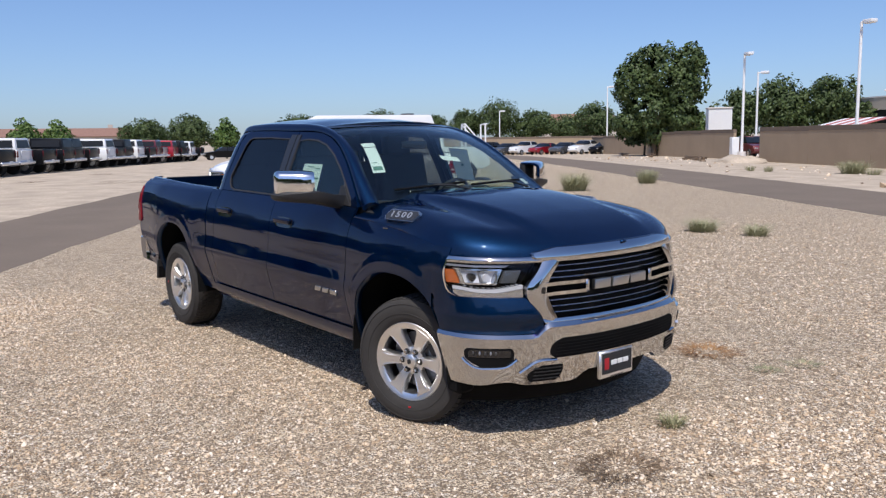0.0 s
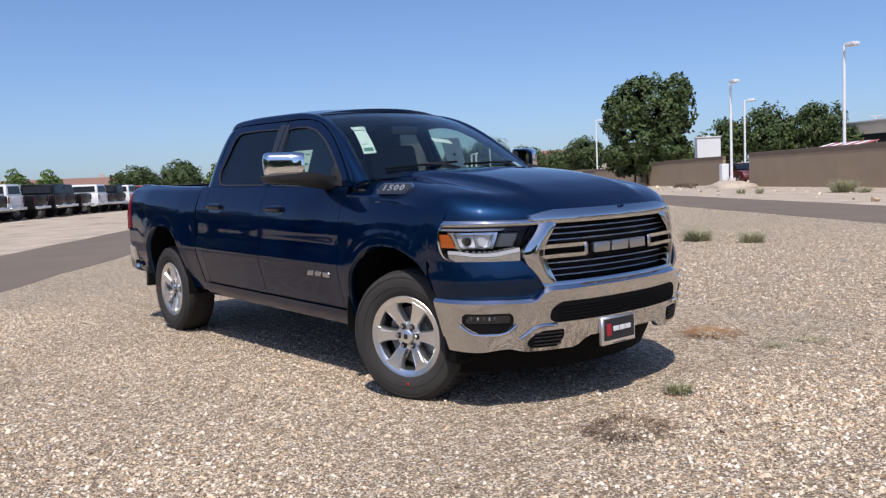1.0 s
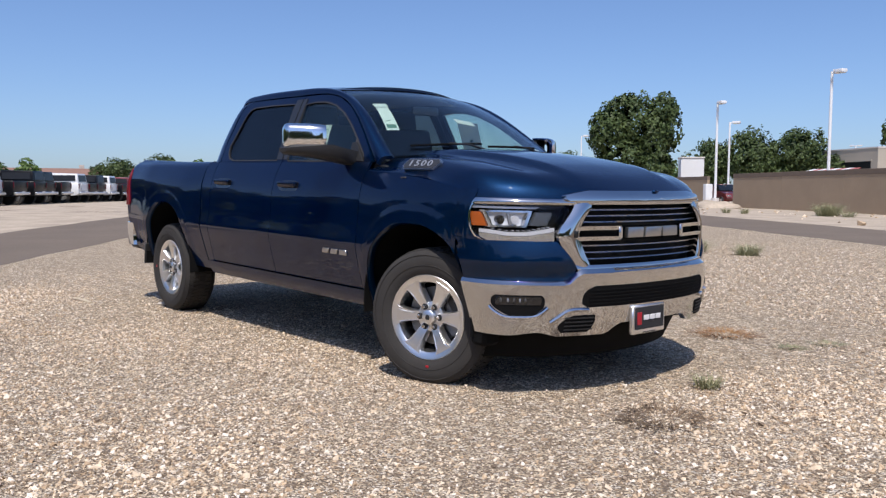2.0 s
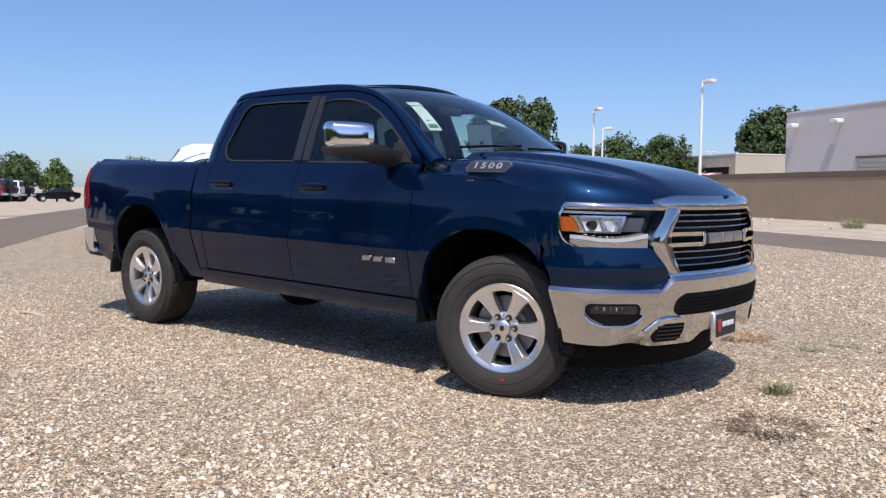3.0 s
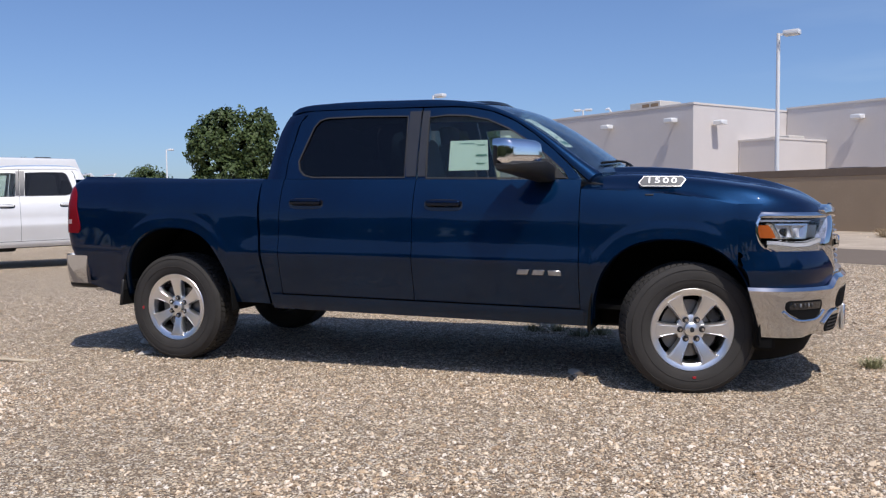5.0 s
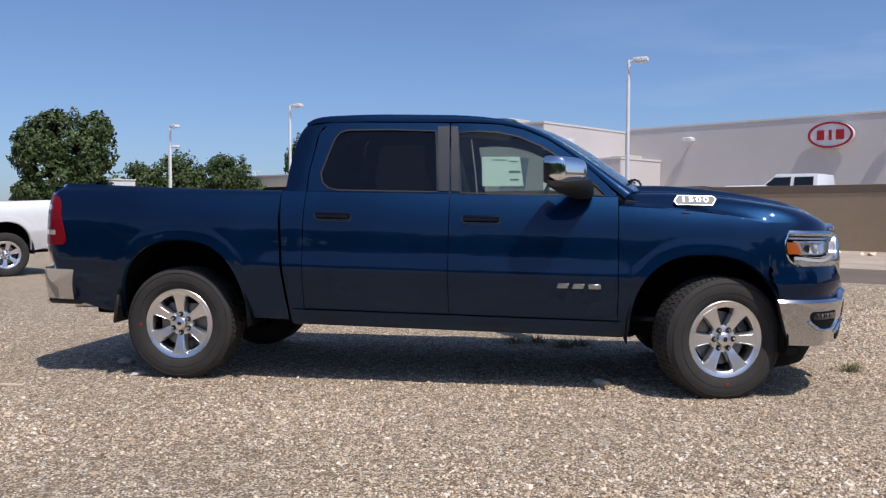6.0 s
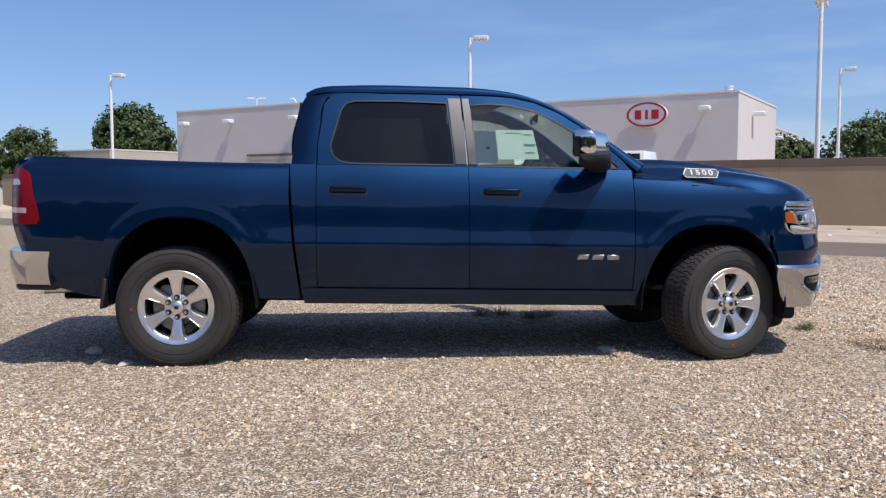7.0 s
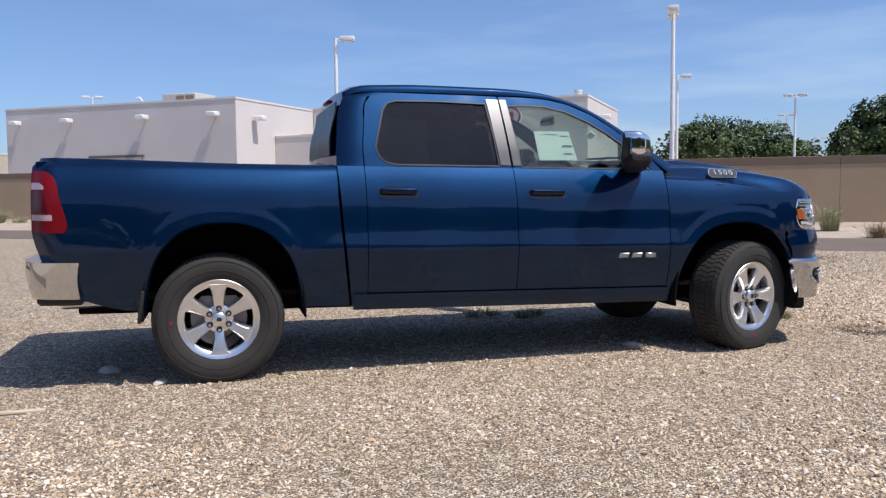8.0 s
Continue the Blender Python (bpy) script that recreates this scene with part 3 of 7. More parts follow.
def stations(x0, x1, n):
    xs = {lerp(x0, x1, i / n) for i in range(n + 1)}
    for xc, w, z0, z1 in ARCHES:
        for i in range(25):
            x = xc + w * math.sin(lerp(-math.pi / 2, math.pi / 2, i / 24)) * 0.9999
            if x0 < x < x1:
                xs.add(x)
    out = []
    for x in sorted(xs):
        if not out or x - out[-1] > 0.0015:
            out.append(x)
    out[-1] = x1
    return out


def flank_panel(s, x0, x1, zlo, zhi, n=34, nv=48, thick=0.02):
    xs = stations(x0, x1, n)
    nu = len(xs) - 1

    def P(u, v):
        x = xs[round(u * nu)]
        z = lerp(zlo(x), zhi(x), v)
        return (x, s * flank_y(x, z), z)
    return shell(P, nu, nv, (0, -s * thick, 0))


BLUNT = 2.25


def round_off(q):
    """How far a blunt rounded front reaches at q, from 0 at its middle to 1 at its flank."""
    return max(0.0, 1 - min(1.0, abs(q)) ** BLUNT) ** (1 / BLUNT)


def across(a):
    """The place q across a blunt front at the angle a, evenly spread round its corners."""
    return math.copysign(abs(math.sin(a)) ** (2 / BLUNT), a)


def nose_x(y, z):
    return 2.15 + NOSE(z) * round_off(y / nose_half(z))


def nose_half(z):
    return flank_y(2.15, z)


NOSE = curve([(0.70, 0.612), (0.80, 0.620), (0.92, 0.620), (1.02, 0.610), (1.09, 0.590), (1.13, 0.572), (1.18, 0.555)])


def bumper_x(y, z):
    v = min(1.0, max(0.0, (z - 0.40) / 0.33))
    return 2.20 + (0.566 + 0.048 * v ** 0.8) * round_off(y / bumper_half(v))


def bumper_face(y, z):
    """The bumper's front with its swept lower corners."""
    v = min(1.0, max(0.0, (z - 0.40) / 0.31))
    return bumper_x(y, z) + 0.085 * smooth(0.75, 1.0, abs(y) / bumper_half(v)) ** 2 * (1 - v)


def bumper_half(v):
    return 0.965 + 0.040 * v ** 0.8


def front_patch(surface, rows, proud, thick, nu=16, nv=8, swell=0.0, crown=0.0, wraps=False):
    """A plate on the nose; rows are (z, y of one end, y of the other). One that wraps round the corner is thickened towards the flank's inside there."""
    lo, hi = curve([(z, a) for z, a, b in rows]), curve([(z, b) for z, a, b in rows])
    z0, z1 = rows[0][0], rows[-1][0]

    def P(u, v):
        z = lerp(z0, z1, v)
        y = lerp(lo(z), hi(z), u)
        if surface is nose_x and lo(z) * hi(z) > 0:
            h = nose_half(z)
            a, b = (math.asin(min(1.0, abs(e) / h) ** (BLUNT / 2)) for e in (lo(z), hi(z)))
            y = math.copysign(h * across(lerp(a, b, u)), lo(z))
        return (surface(y, z) + proud + swell * math.sin(math.pi * v) + crown * math.sin(math.pi * u), y, z)
    def inward(p, u, v):
        q = smooth(0.6, 0.97, abs(p.y) / nose_half(p.z))
        return Vector((-thick * (1 - q), -math.copysign(thick * q, p.y), 0))
    return shell(P, nu, nv, inward if wraps else (-thick, 0, 0))


def nose_ring(inner, outer, proud, thick, n=6):
    """A frame on the nose between two outlines of (y, z)."""
    def dense(pts):
        out = []
        for k, (ya, za) in enumerate(pts):
            yb, zb = pts[(k + 1) % len(pts)]
            for i in range(n):
                y, z = lerp(ya, yb, i / n), lerp(za, zb, i / n)
                out.append((nose_x(y, z) + proud, y, z))
        return out
    return ring(dense(inner), dense(outer), (-thick, 0, 0))


def side_y(z):
    """Half width of the cab's upper part, from the belt to the roof rail."""
    return CAB(z)


CAB = curve([(1.29, 0.893), (1.33, 0.872), (1.45, 0.826), (1.60, 0.760), (1.72, 0.702), (1.80, 0.660), (1.84, 0.632)])


def text_mesh(word, size, depth, m):
    cu = bpy.data.curves.new("digits", "FONT")
    cu.offset = 0.016 * size
    cu.body, cu.size, cu.extrude, cu.align_x, cu.align_y = word, size, depth, "CENTER", "CENTER"
    ob = new("digits", cu)
    me = bpy.data.meshes.new_from_object(ob.evaluated_get(bpy.context.evaluated_depsgraph_get()))
    bpy.data.objects.remove(ob)
    me.transform(m)
    bm = bmesh.new()
    bm.from_mesh(me)
    return bm


def wheel_parts(root, at, turn, name, roll=0.0):
    """One wheel: tyre with tread blocks, six-spoke polished rim, nuts, cap and brake disc; its outer face looks to -y before the turn."""
    w = new(name)
    w.parent = root
    w.matrix_basis = pose(*at, 0, 0, turn) @ Matrix.Rotation(radians(roll), 4, "Y")
    if WHEEL:
        for n, me, lab in WHEEL:
            ob = new(n, me)
            ob.parent = w
            tagged(ob, lab)
        return w
    tyre = revolve([(0.236, -0.112), (0.2502, -0.128), (0.2875, -0.141), (0.3248, -0.144), (0.3568, -0.14), (0.3781, -0.13), (0.3888, -0.118), (0.3925, -0.1), (0.3941, -0.05), (0.3952, 0.0), (0.3941, 0.05), (0.3925, 0.1), (0.3888, 0.118), (0.3781, 0.13), (0.3568, 0.14), (0.3248, 0.144), (0.2875, 0.141), (0.2502, 0.128), (0.236, 0.112)], 72, close=True)
    for band, (y0, y1) in enumerate(((-0.118, -0.084), (-0.078, -0.034), (-0.028, 0.028), (0.034, 0.078), (0.084, 0.118))):
        for i in range(66):
            a0 = 2 * math.pi * (i + 0.5 * (band % 2) + 0.1) / 66
            a1 = a0 + 2 * math.pi / 66 * 0.78
            skew = 0.025 * (1 if band % 2 else -1)
            vs = []
            for r in (0.382, 0.402):
                for a, y in ((a0, y0), (a1, y0), (a1 + skew, y1), (a0 + skew, y1)):
                    rr = r - (0.008 if abs(y) > 0.1 else 0.0)
                    vs.append(tyre.verts.new((rr * math.cos(a), y, rr * math.sin(a))))
            for q in ((4, 5, 6, 7), (0, 1, 5, 4), (1, 2, 6, 5), (2, 3, 7, 6), (3, 0, 4, 7)):
                tyre.faces.new([vs[k] for k in q])
    for i in range(2):
        revolve([(0.303 + 0.058 * i, -0.1425 + 0.003 * i), (0.305 + 0.058 * i, -0.1455 + 0.003 * i), (0.307 + 0.058 * i, -0.1425 + 0.003 * i)], 72, tyre)
    part("tyre", tyre, "rubber", w, "black all-terrain tyre with blocky tread", 30)
    rim = revolve([(0.247, -0.118), (0.250, -0.127), (0.246, -0.131), (0.238, -0.129), (0.214, -0.1225), (0.207, -0.117), (0.205, -0.08), (0.207, 0.05), (0.236, 0.11), (0.247, 0.112)], 72)
    part("rim", rim, "polished", w, "polished alloy rim")
    for k in range(6):
        a0 = k * math.pi / 3
        half = curve([(0.045, 0.026), (0.08, 0.029), (0.12, 0.034), (0.16, 0.041), (0.19, 0.049), (0.205, 0.058), (0.216, 0.072)])
        face = curve([(0.045, -0.090), (0.09, -0.104), (0.15, -0.117), (0.20, -0.1245), (0.216, -0.1255)])

        def P(u, v):
            r = lerp(0.045, 0.216, u)
            t = 2 * v - 1
            # a flat machined face with narrow chamfers and a shallow groove along each edge
            lift = 0.014 * smooth(0.86, 1.0, abs(t)) * smooth(0.214, 0.200, r) + 0.004 * math.exp(-(((abs(t) - 0.70) / 0.06) ** 2)) * smooth(0.09, 0.12, r) * smooth(0.205, 0.185, r)
            x, y = t * half(r), face(r) + lift
            return (r * math.cos(a0) - x * math.sin(a0), y, r * math.sin(a0) + x * math.cos(a0))
        part("spoke", shell(P, 14, 30, (0, 0.035, 0)), "polished", w, "", 24)
        c1, s1 = 0.066 * math.cos(a0), 0.066 * math.sin(a0)
        nut = cyl(bmesh.new(), (c1, -0.085, s1), (c1, -0.124, s1), 0.0125, 0.010, 6)
        # a dark disc stands for the shade in the pocket round each nut
        seat = cyl(bmesh.new(), (c1, -0.085, s1), (c1, -0.1035, s1), 0.0185, 0.0185, 16)
        part("nut_seat", seat, "dark_metal", w)
        part("lug_nut", nut, "chrome", w)
    hub = revolve([(0.088, -0.06), (0.086, -0.088), (0.075, -0.092), (0.045, -0.094)], 36)
    part("hub", hub, "polished", w)
    cap = revolve([(0.043, -0.085), (0.042, -0.116), (0.034, -0.122), (0.0005, -0.124)], 30)
    part("centre_cap", cap, "polished", w, "silver centre cap with a plain badge")
    part("badge", boxed((0, -0.1245, 0.0), (0.024, 0.004, 0.030), 0.006), "dark_metal", w)
    disc = revolve([(0.06, -0.04), (0.172, -0.04), (0.172, -0.012), (0.06, -0.012)], 40, close=True)
    part("brake_disc", disc, "steel", w)
    part("caliper", boxed((0.13, -0.03, 0.09), (0.07, 0.07, 0.14), 0.012, Matrix.Rotation(radians(-35), 4, "Y")), "dark_metal", w)
    back = revolve([(0.0005, 0.02), (0.218, 0.02), (0.218, 0.03), (0.0005, 0.03)], 36)
    part("dust_shield", back, "matt_black", w)
    part("valve_sticker", boxed((0.01, -0.1425, -0.285), (0.020, 0.004, 0.013), 0.001), "red_plain", w, "small red tyre sticker")
    for c in w.children:
        WHEEL.append((c.name.split(".")[0], c.data, c.get("label", "")))
    return w


WHEEL = []


SHOULDER = curve([(0.0, 1.0), (0.4, 0.94), (0.69, 0.77), (0.80, 0.625), (0.87, 0.38), (0.92, 0.16), (0.965, 0.05), (1.0, 0.0)])


def pickup(name, label):
    root = thing(name, label, "pickup truck")

    def add(n, bm, mat, parent=root, lab="", sharp=38):
        for v in bm.verts:
            v.co.z -= RAKE * v.co.x
        return part(n, bm, mat, parent, lab, sharp)

    for s in (-1, 1):
        # fender, doors, cab corner, bed side
        fender_top = curve([(1.22, 1.262), (1.6, 1.245), (1.9, 1.215), (2.15, 1.172)])
        add("fender", flank_panel(s, 1.220, 2.15, lambda x: arch_z(x, 0.40), fender_top), "blue")
        add("side_vent_line", boxed((1.22, s * 0.978, 0.69), (0.10, 0.012, 0.008), 0.003), "dark_metal")
        fd = add("front_door", flank_panel(s, 0.1025, 1.2145, lambda x: 0.512, lambda x: 1.322, 30), "blue")
        rd = add("rear_door", flank_panel(s, -0.9075, 0.0975, lambda x: 0.512, lambda x: 1.322, 30), "blue")
        corner_back = curve([(0.40, -1.005), (0.84, -1.052), (1.33, -1.085)])

        def corner(u, v):
            z = lerp(0.42, 1.322, v)
            x = lerp(corner_back(z), -0.9125, u)
            return (x, s * flank_y(x, z), z)
        add("cab_corner", shell(corner, 6, 48, (0, -s * 0.02, 0)), "blue")
        bed_front = curve([(0.42, -1.025), (0.84, -1.070), (1.34, -1.105)])

        xs = stations(-2.885, -1.06, 60)
        bed_top = lambda x: 1.326 + 0.020 * smooth(-1.5, -2.8, x)

        def bed(u, v):
            x = xs[round(u * (len(xs) - 1))]
            z = lerp(arch_z(x, 0.43 + 0.10 * smooth(-2.3, -2.8, x)), bed_top(x), v)
            if u == 1:
                x = bed_front(z)
            tuck = 0.035 * smooth(1.27, 1.345, z) ** 2 + 0.055 * smooth(0.92, 0.66, z)
            x2 = x + tuck * smooth(-2.55, -2.885, x)
            return (x2, s * (flank_y(x, z) - 0.05 * smooth(1.27, 1.345, z) ** 2), z)
        add("bed_side", shell(bed, len(xs) - 1, 48, (0, -s * 0.03, 0)), "blue")
        add("bed_rail_cap", shell(lambda u, v: (lerp(-2.70, -1.10, u), s * lerp(0.805, 0.75, v), bed_top(lerp(-2.70, -1.10, u)) - 0.020 + 0.005 * math.sin(math.pi * v)), 12, 4, (0, 0, -0.03)), "black_plastic")
        add("bed_inner_wall", boxed((-1.93, s * 0.765, 1.155), (1.66, 0.02, 0.32)), "black_plastic")
        # sill
        add("rocker_panel", shell(lambda u, v: (lerp(-1.0, 1.24, u), s * (lerp(0.905, 0.952, v) + 0.01 * math.sin(math.pi * v)), lerp(0.398, 0.504, v)), 12, 6, (0, -s * 0.05, 0.0)), "blue")
        # wheel housings
        for k, (xc, w, z0, z1) in enumerate(ARCHES):
            def well(u, v):
                a = lerp(math.pi * 1.02, -math.pi * 0.02, u)
                return (xc + (w + 0.012) * math.copysign(abs(math.cos(a)) ** 0.833, math.cos(a)), s * lerp(0.50, flank_y(xc, 0.95) - 0.035, v), z0 - 0.03 + (z1 - z0 + 0.045) * max(0.0, math.sin(a)) ** 0.833)
            add("wheel_housing", shell(well, 28, 3, lambda p, u, v: Vector((p.x - xc, 0, p.z - z0)).normalized() * 0.01), "matt_black")
            add("housing_wall", boxed((xc, s * 0.49, 0.72), (1.0, 0.015, 0.62)), "matt_black")

            def lip(u, v):
                a = lerp(math.pi * 0.985, math.pi * 0.015, u)
                c, t = math.cos(a), math.sin(a)
                x = xc + (w - 0.012 * v) * math.copysign(abs(c) ** 0.833, c)
                z = z0 + (z1 - z0 - 0.012 * v) * max(0.0, t) ** 0.833
                return (x, s * (flank_y(x, z) - 0.004 - 0.02 * v), z)
            add("arch_lip", shell(lip, 40, 2, (0, -s * 0.02, 0)), "blue")
        # window frames
        inner_r = [(-0.818, 1.45), (-0.800, 1.39), (-0.760, 1.355), (-0.690, 1.340), (-0.35, 1.340), (0.005, 1.340), (-0.012, 1.55), (-0.035, 1.762), (-0.36, 1.768), (-0.66, 1.762), (-0.715, 1.745), (-0.748, 1.700)]
        outer_r = [(-0.905, 1.45), (-0.905, 1.385), (-0.905, 1.325), (-0.70, 1.325), (-0.35, 1.325), (0.093, 1.325), (0.082, 1.55), (0.062, 1.822), (-0.36, 1.826), (-0.72, 1.822), (-0.82, 1.800), (-0.868, 1.740)]
        inner_f = [(0.170, 1.335), (0.150, 1.55), (0.130, 1.752), (0.26, 1.762), (0.40, 1.756), (0.55, 1.725), (0.70, 1.660), (0.84, 1.575), (0.97, 1.478), (1.09, 1.376), (1.13, 1.335), (0.80, 1.335), (0.45, 1.335)]
        outer_f = [(0.103, 1.325), (0.092, 1.55), (0.072, 1.822), (0.26, 1.822), (0.42, 1.814), (0.58, 1.780), (0.74, 1.712), (0.885, 1.620), (1.02, 1.515), (1.155, 1.392), (1.212, 1.325), (0.80, 1.325), (0.45, 1.325)]
        up = lambda pts, out=0.0: [(x, s * (side_y(z) + out), z) for x, z in pts]
        back = (0, -s * 0.03, 0)
        add("window_frame", ring(up(inner_r), up(outer_r), back), "blue", rd)
        add("window_frame", ring(up(inner_f), up(outer_f), back), "blue", fd)

        def grown(pts, by):
            cx, cz = sum(p[0] for p in pts) / len(pts), sum(p[1] for p in pts) / len(pts)
            out = []
            for i, (x, z) in enumerate(pts):
                (xa, za), (xb, zb) = pts[i - 1], pts[(i + 1) % len(pts)]
                tx, tz = xb - xa, zb - za
                l = math.hypot(tx, tz)
                nx, nz = tz / l, -tx / l
                if nx * (x - cx) + nz * (z - cz) < 0:
                    nx, nz = -nx, -nz
                out.append((x + nx * by, z + nz * by))
            return out
        add("window_trim", ring(up(inner_r, 0.004), up(grown(inner_r, 0.009), 0.004), (0, -s * 0.012, 0)), "trim_dull", rd, "dull grey window surround")
        add("window_trim", ring(up(inner_f, 0.004), up(grown(inner_f, 0.009), 0.004), (0, -s * 0.012, 0)), "trim_dull", fd, "dull grey window surround")
        add("window_glass", slab(up(grown(inner_r, 0.004), -0.008), (0, -s * 0.004, 0)), "glass_tint", rd, "dark tinted glass")
        add("window_glass", slab(up(grown(inner_f, 0.004), -0.008), (0, -s * 0.004, 0)), "glass_front", fd, "lightly tinted glass")
        for door, x0, x1, x2, x3 in ((rd, 0.018, 0.090, -0.022, 0.064), (fd, 0.106, 0.160, 0.075, 0.122)):
            def cover(u, v):
                z = lerp(1.342, 1.800, v)
                return (lerp(lerp(x0, x1, u), lerp(x2, x3, u), v), s * (side_y(z) + 0.007), z)
            add("pillar_cover", shell(cover, 3, 12, (0, -s * 0.012, 0)), "satin_trim", door, "satin grey pillar cover")
        add("quarter_divider", slab(up([(1.000, 1.338), (1.024, 1.338), (0.985, 1.462), (0.965, 1.478)], 0.003), (0, -s * 0.012, 0)), "trim_grey", fd)
        # rear side of the cab beside the back window
        rear_edge = curve([(1.31, -1.083), (1.55, -1.062), (1.72, -1.030), (1.80, -0.990), (1.84, -0.930)])

        pillar_front = curve([(1.318, -0.912), (1.45, -0.911), (1.60, -0.892), (1.74, -0.874), (1.80, -0.826), (1.824, -0.730)])

        def upper_corner(u, v):
            z = lerp(1.318, 1.824, v)
            x = lerp(rear_edge(z), pillar_front(z), u)
            return (x, s * (side_y(z) - 0.012 * (1 - u) ** 2 * 4), z)
        add("rear_pillar", shell(upper_corner, 6, 14, back), "blue")
        # roof rail and windscreen pillar
        low = tracked([(-0.985, 0.622, 1.790), (-0.92, 0.634, 1.816), (-0.7, 0.645, 1.828), (0.0, 0.648, 1.831), (0.42, 0.655, 1.820), (0.60, 0.672, 1.780), (0.76, 0.705, 1.708), (0.90, 0.745, 1.615), (1.03, 0.790, 1.512), (1.17, 0.838, 1.392), (1.26, 0.868, 1.315)], 40)
        high = tracked([(-0.995, 0.548, 1.826), (-0.93, 0.560, 1.858), (-0.7, 0.575, 1.882), (0.0, 0.585, 1.888), (0.38, 0.590, 1.862), (0.60, 0.615, 1.805), (0.78, 0.650, 1.725), (0.93, 0.690, 1.637), (1.07, 0.732, 1.540), (1.22, 0.775, 1.435), (1.33, 0.805, 1.362)], 40)

        def rail(u, v):
            i = round(u * 40)
            p = low[i].lerp(high[i], v)
            b = 0.020 * math.sin(math.pi * v)
            return (p.x, s * (p.y + b * 0.8), p.z + b * 0.7)
        add("roof_rail", shell(rail, 40, 6, (0, -s * 0.03, -0.015)), "blue")
        # dark jambs behind the door joints
        for x in (-0.905, 0.095):
            add("door_jamb", boxed((x, s * 0.895, 0.87), (0.07, 0.016, 0.70)), "matt_black")
        # door handles
        for d, x in ((rd, -0.702), (fd, 0.317)):
            grip = boxed((x, s * (flank_y(x, 1.16) + 0.012), 1.163), (0.240, 0.034, 0.040), 0.015, seg=3)
            h = add("door_handle", grip, "handle_blue", d, "dark glossy blue door handle")
            add("handle_cup", slab([(x + 0.135 * abs(math.cos(a)) ** 0.6 * math.copysign(1, math.cos(a)), s * (flank_y(x, 1.151 + 0.039 * math.sin(a)) + 0.0015), 1.151 + 0.039 * abs(math.sin(a)) ** 0.6 * math.copysign(1, math.sin(a))) for a in (2 * math.pi * k / 28 for k in range(28))], (0, -s * 0.008, 0)), "gloss_black", h)
        add("fender_mark", boxed((1.640, s * (flank_y(1.640, 1.228) + 0.002), 1.228), (0.050, 0.008, 0.009), 0.002), "trim_grey")
        # plain door emblem
        for k, (x, w) in enumerate(((0.862, 0.074), (0.962, 0.076), (1.066, 0.082))):
            e = boxed((x, s * (flank_y(x, 0.734) + 0.004), 0.734), (w, 0.012, 0.034), 0.004)
            for v in e.verts:
                v.co.x += 0.35 * (v.co.z - 0.734) * (1 if k != 2 else -0.4) * -s
            add("door_emblem", e, "emblem", fd, "plain chrome emblem bars")
        # mirror
        wedge = bmesh.new()
        rows = []
        for y, xa, xb, za, zb in ((0.845, 0.945, 1.045, 1.292, 1.392), (0.95, 0.890, 1.055, 1.314, 1.405), (1.04, 0.815, 1.030, 1.338, 1.430), (1.15, 0.790, 0.985, 1.352, 1.420), (1.262, 0.768, 0.920, 1.362, 1.410), (1.290, 0.772, 0.885, 1.374, 1.404)):
            rows.append([wedge.verts.new((x, s * y, z)) for x, z in ((xa, za + 0.012), (xa + 0.02, za), (xb - 0.03, za), (xb, za + 0.018), (xb, zb), (xa, zb))])
        for r0, r1 in zip(rows, rows[1:]):
            for k in range(6):
                wedge.faces.new((r0[k], r0[(k + 1) % 6], r1[(k + 1) % 6], r1[k]))
        wedge.faces.new(rows[0][::-1])
        wedge.faces.new(rows[-1])
        mr = add("door_mirror", wedge, "black_plastic", root, "door mirror with chrome cap on a black arm", 60)

        # the head is turned inward, its outer edge back
        swing = Matrix.Translation((0.86, s * 1.150, 0)) @ Matrix.Rotation(s * radians(27), 4, "Z") @ Matrix.Translation((-0.86, -s * 1.150, 0))

        def head(bm):
            bmesh.ops.transform(bm, matrix=swing, verts=bm.verts)
            return bm

        def cap(u, v):
            a = lerp(lerp(-0.75, -0.95, smooth(0.70, 0.92, u)), math.pi * 0.60, v)
            y = lerp(1.020, 1.292, u)
            e = math.sqrt(max(0.0, 1 - ((u - 0.86) / 0.14) ** 2)) if u > 0.86 else 1 - 0.2 * (1 - u / 0.86) ** 6
            c, w = math.cos(a), math.sin(a)
            reach = lerp(0.175, 0.115, u) * c ** 0.45 if c > 0 else 0.06 * c
            return (0.806 + reach * lerp(0.35, 1.0, e), s * y, 1.478 + 0.088 * math.copysign(abs(w) ** 0.5, w) * lerp(0.55, 1.0, e))
        add("mirror_cap", head(shell(cap, 30, 18, lambda p, u, v: Vector((0.81 - p.x, 0, 1.478 - p.z)) * 0.15)), "chrome_light", mr, "polished chrome mirror cap")
        add("mirror_bezel", head(boxed((0.806, s * 1.150, 1.474), (0.05, 0.250, 0.168), 0.022, seg=2)), "black_plastic", mr)
        add("mirror_glass", head(boxed((0.779, s * 1.150, 1.476), (0.008, 0.226, 0.142), 0.003)), "mirror", mr, "mirror glass")
        add("mirror_sail", slab(up([(0.955, 1.330), (1.120, 1.330), (0.995, 1.455), (0.945, 1.455)], 0.010), (0, -s * 0.03, 0)), "black_plastic", mr)
        # head lamp
        lamp_out = curve([(0.898, 0.952), (0.915, 0.968), (0.935, 0.974), (1.00, 0.977), (1.05, 0.974), (1.073, 0.971), (1.098, 0.965)])
        lamp_in = curve([(0.898, 0.704), (0.935, 0.690), (1.018, 0.640), (1.098, 0.590)])
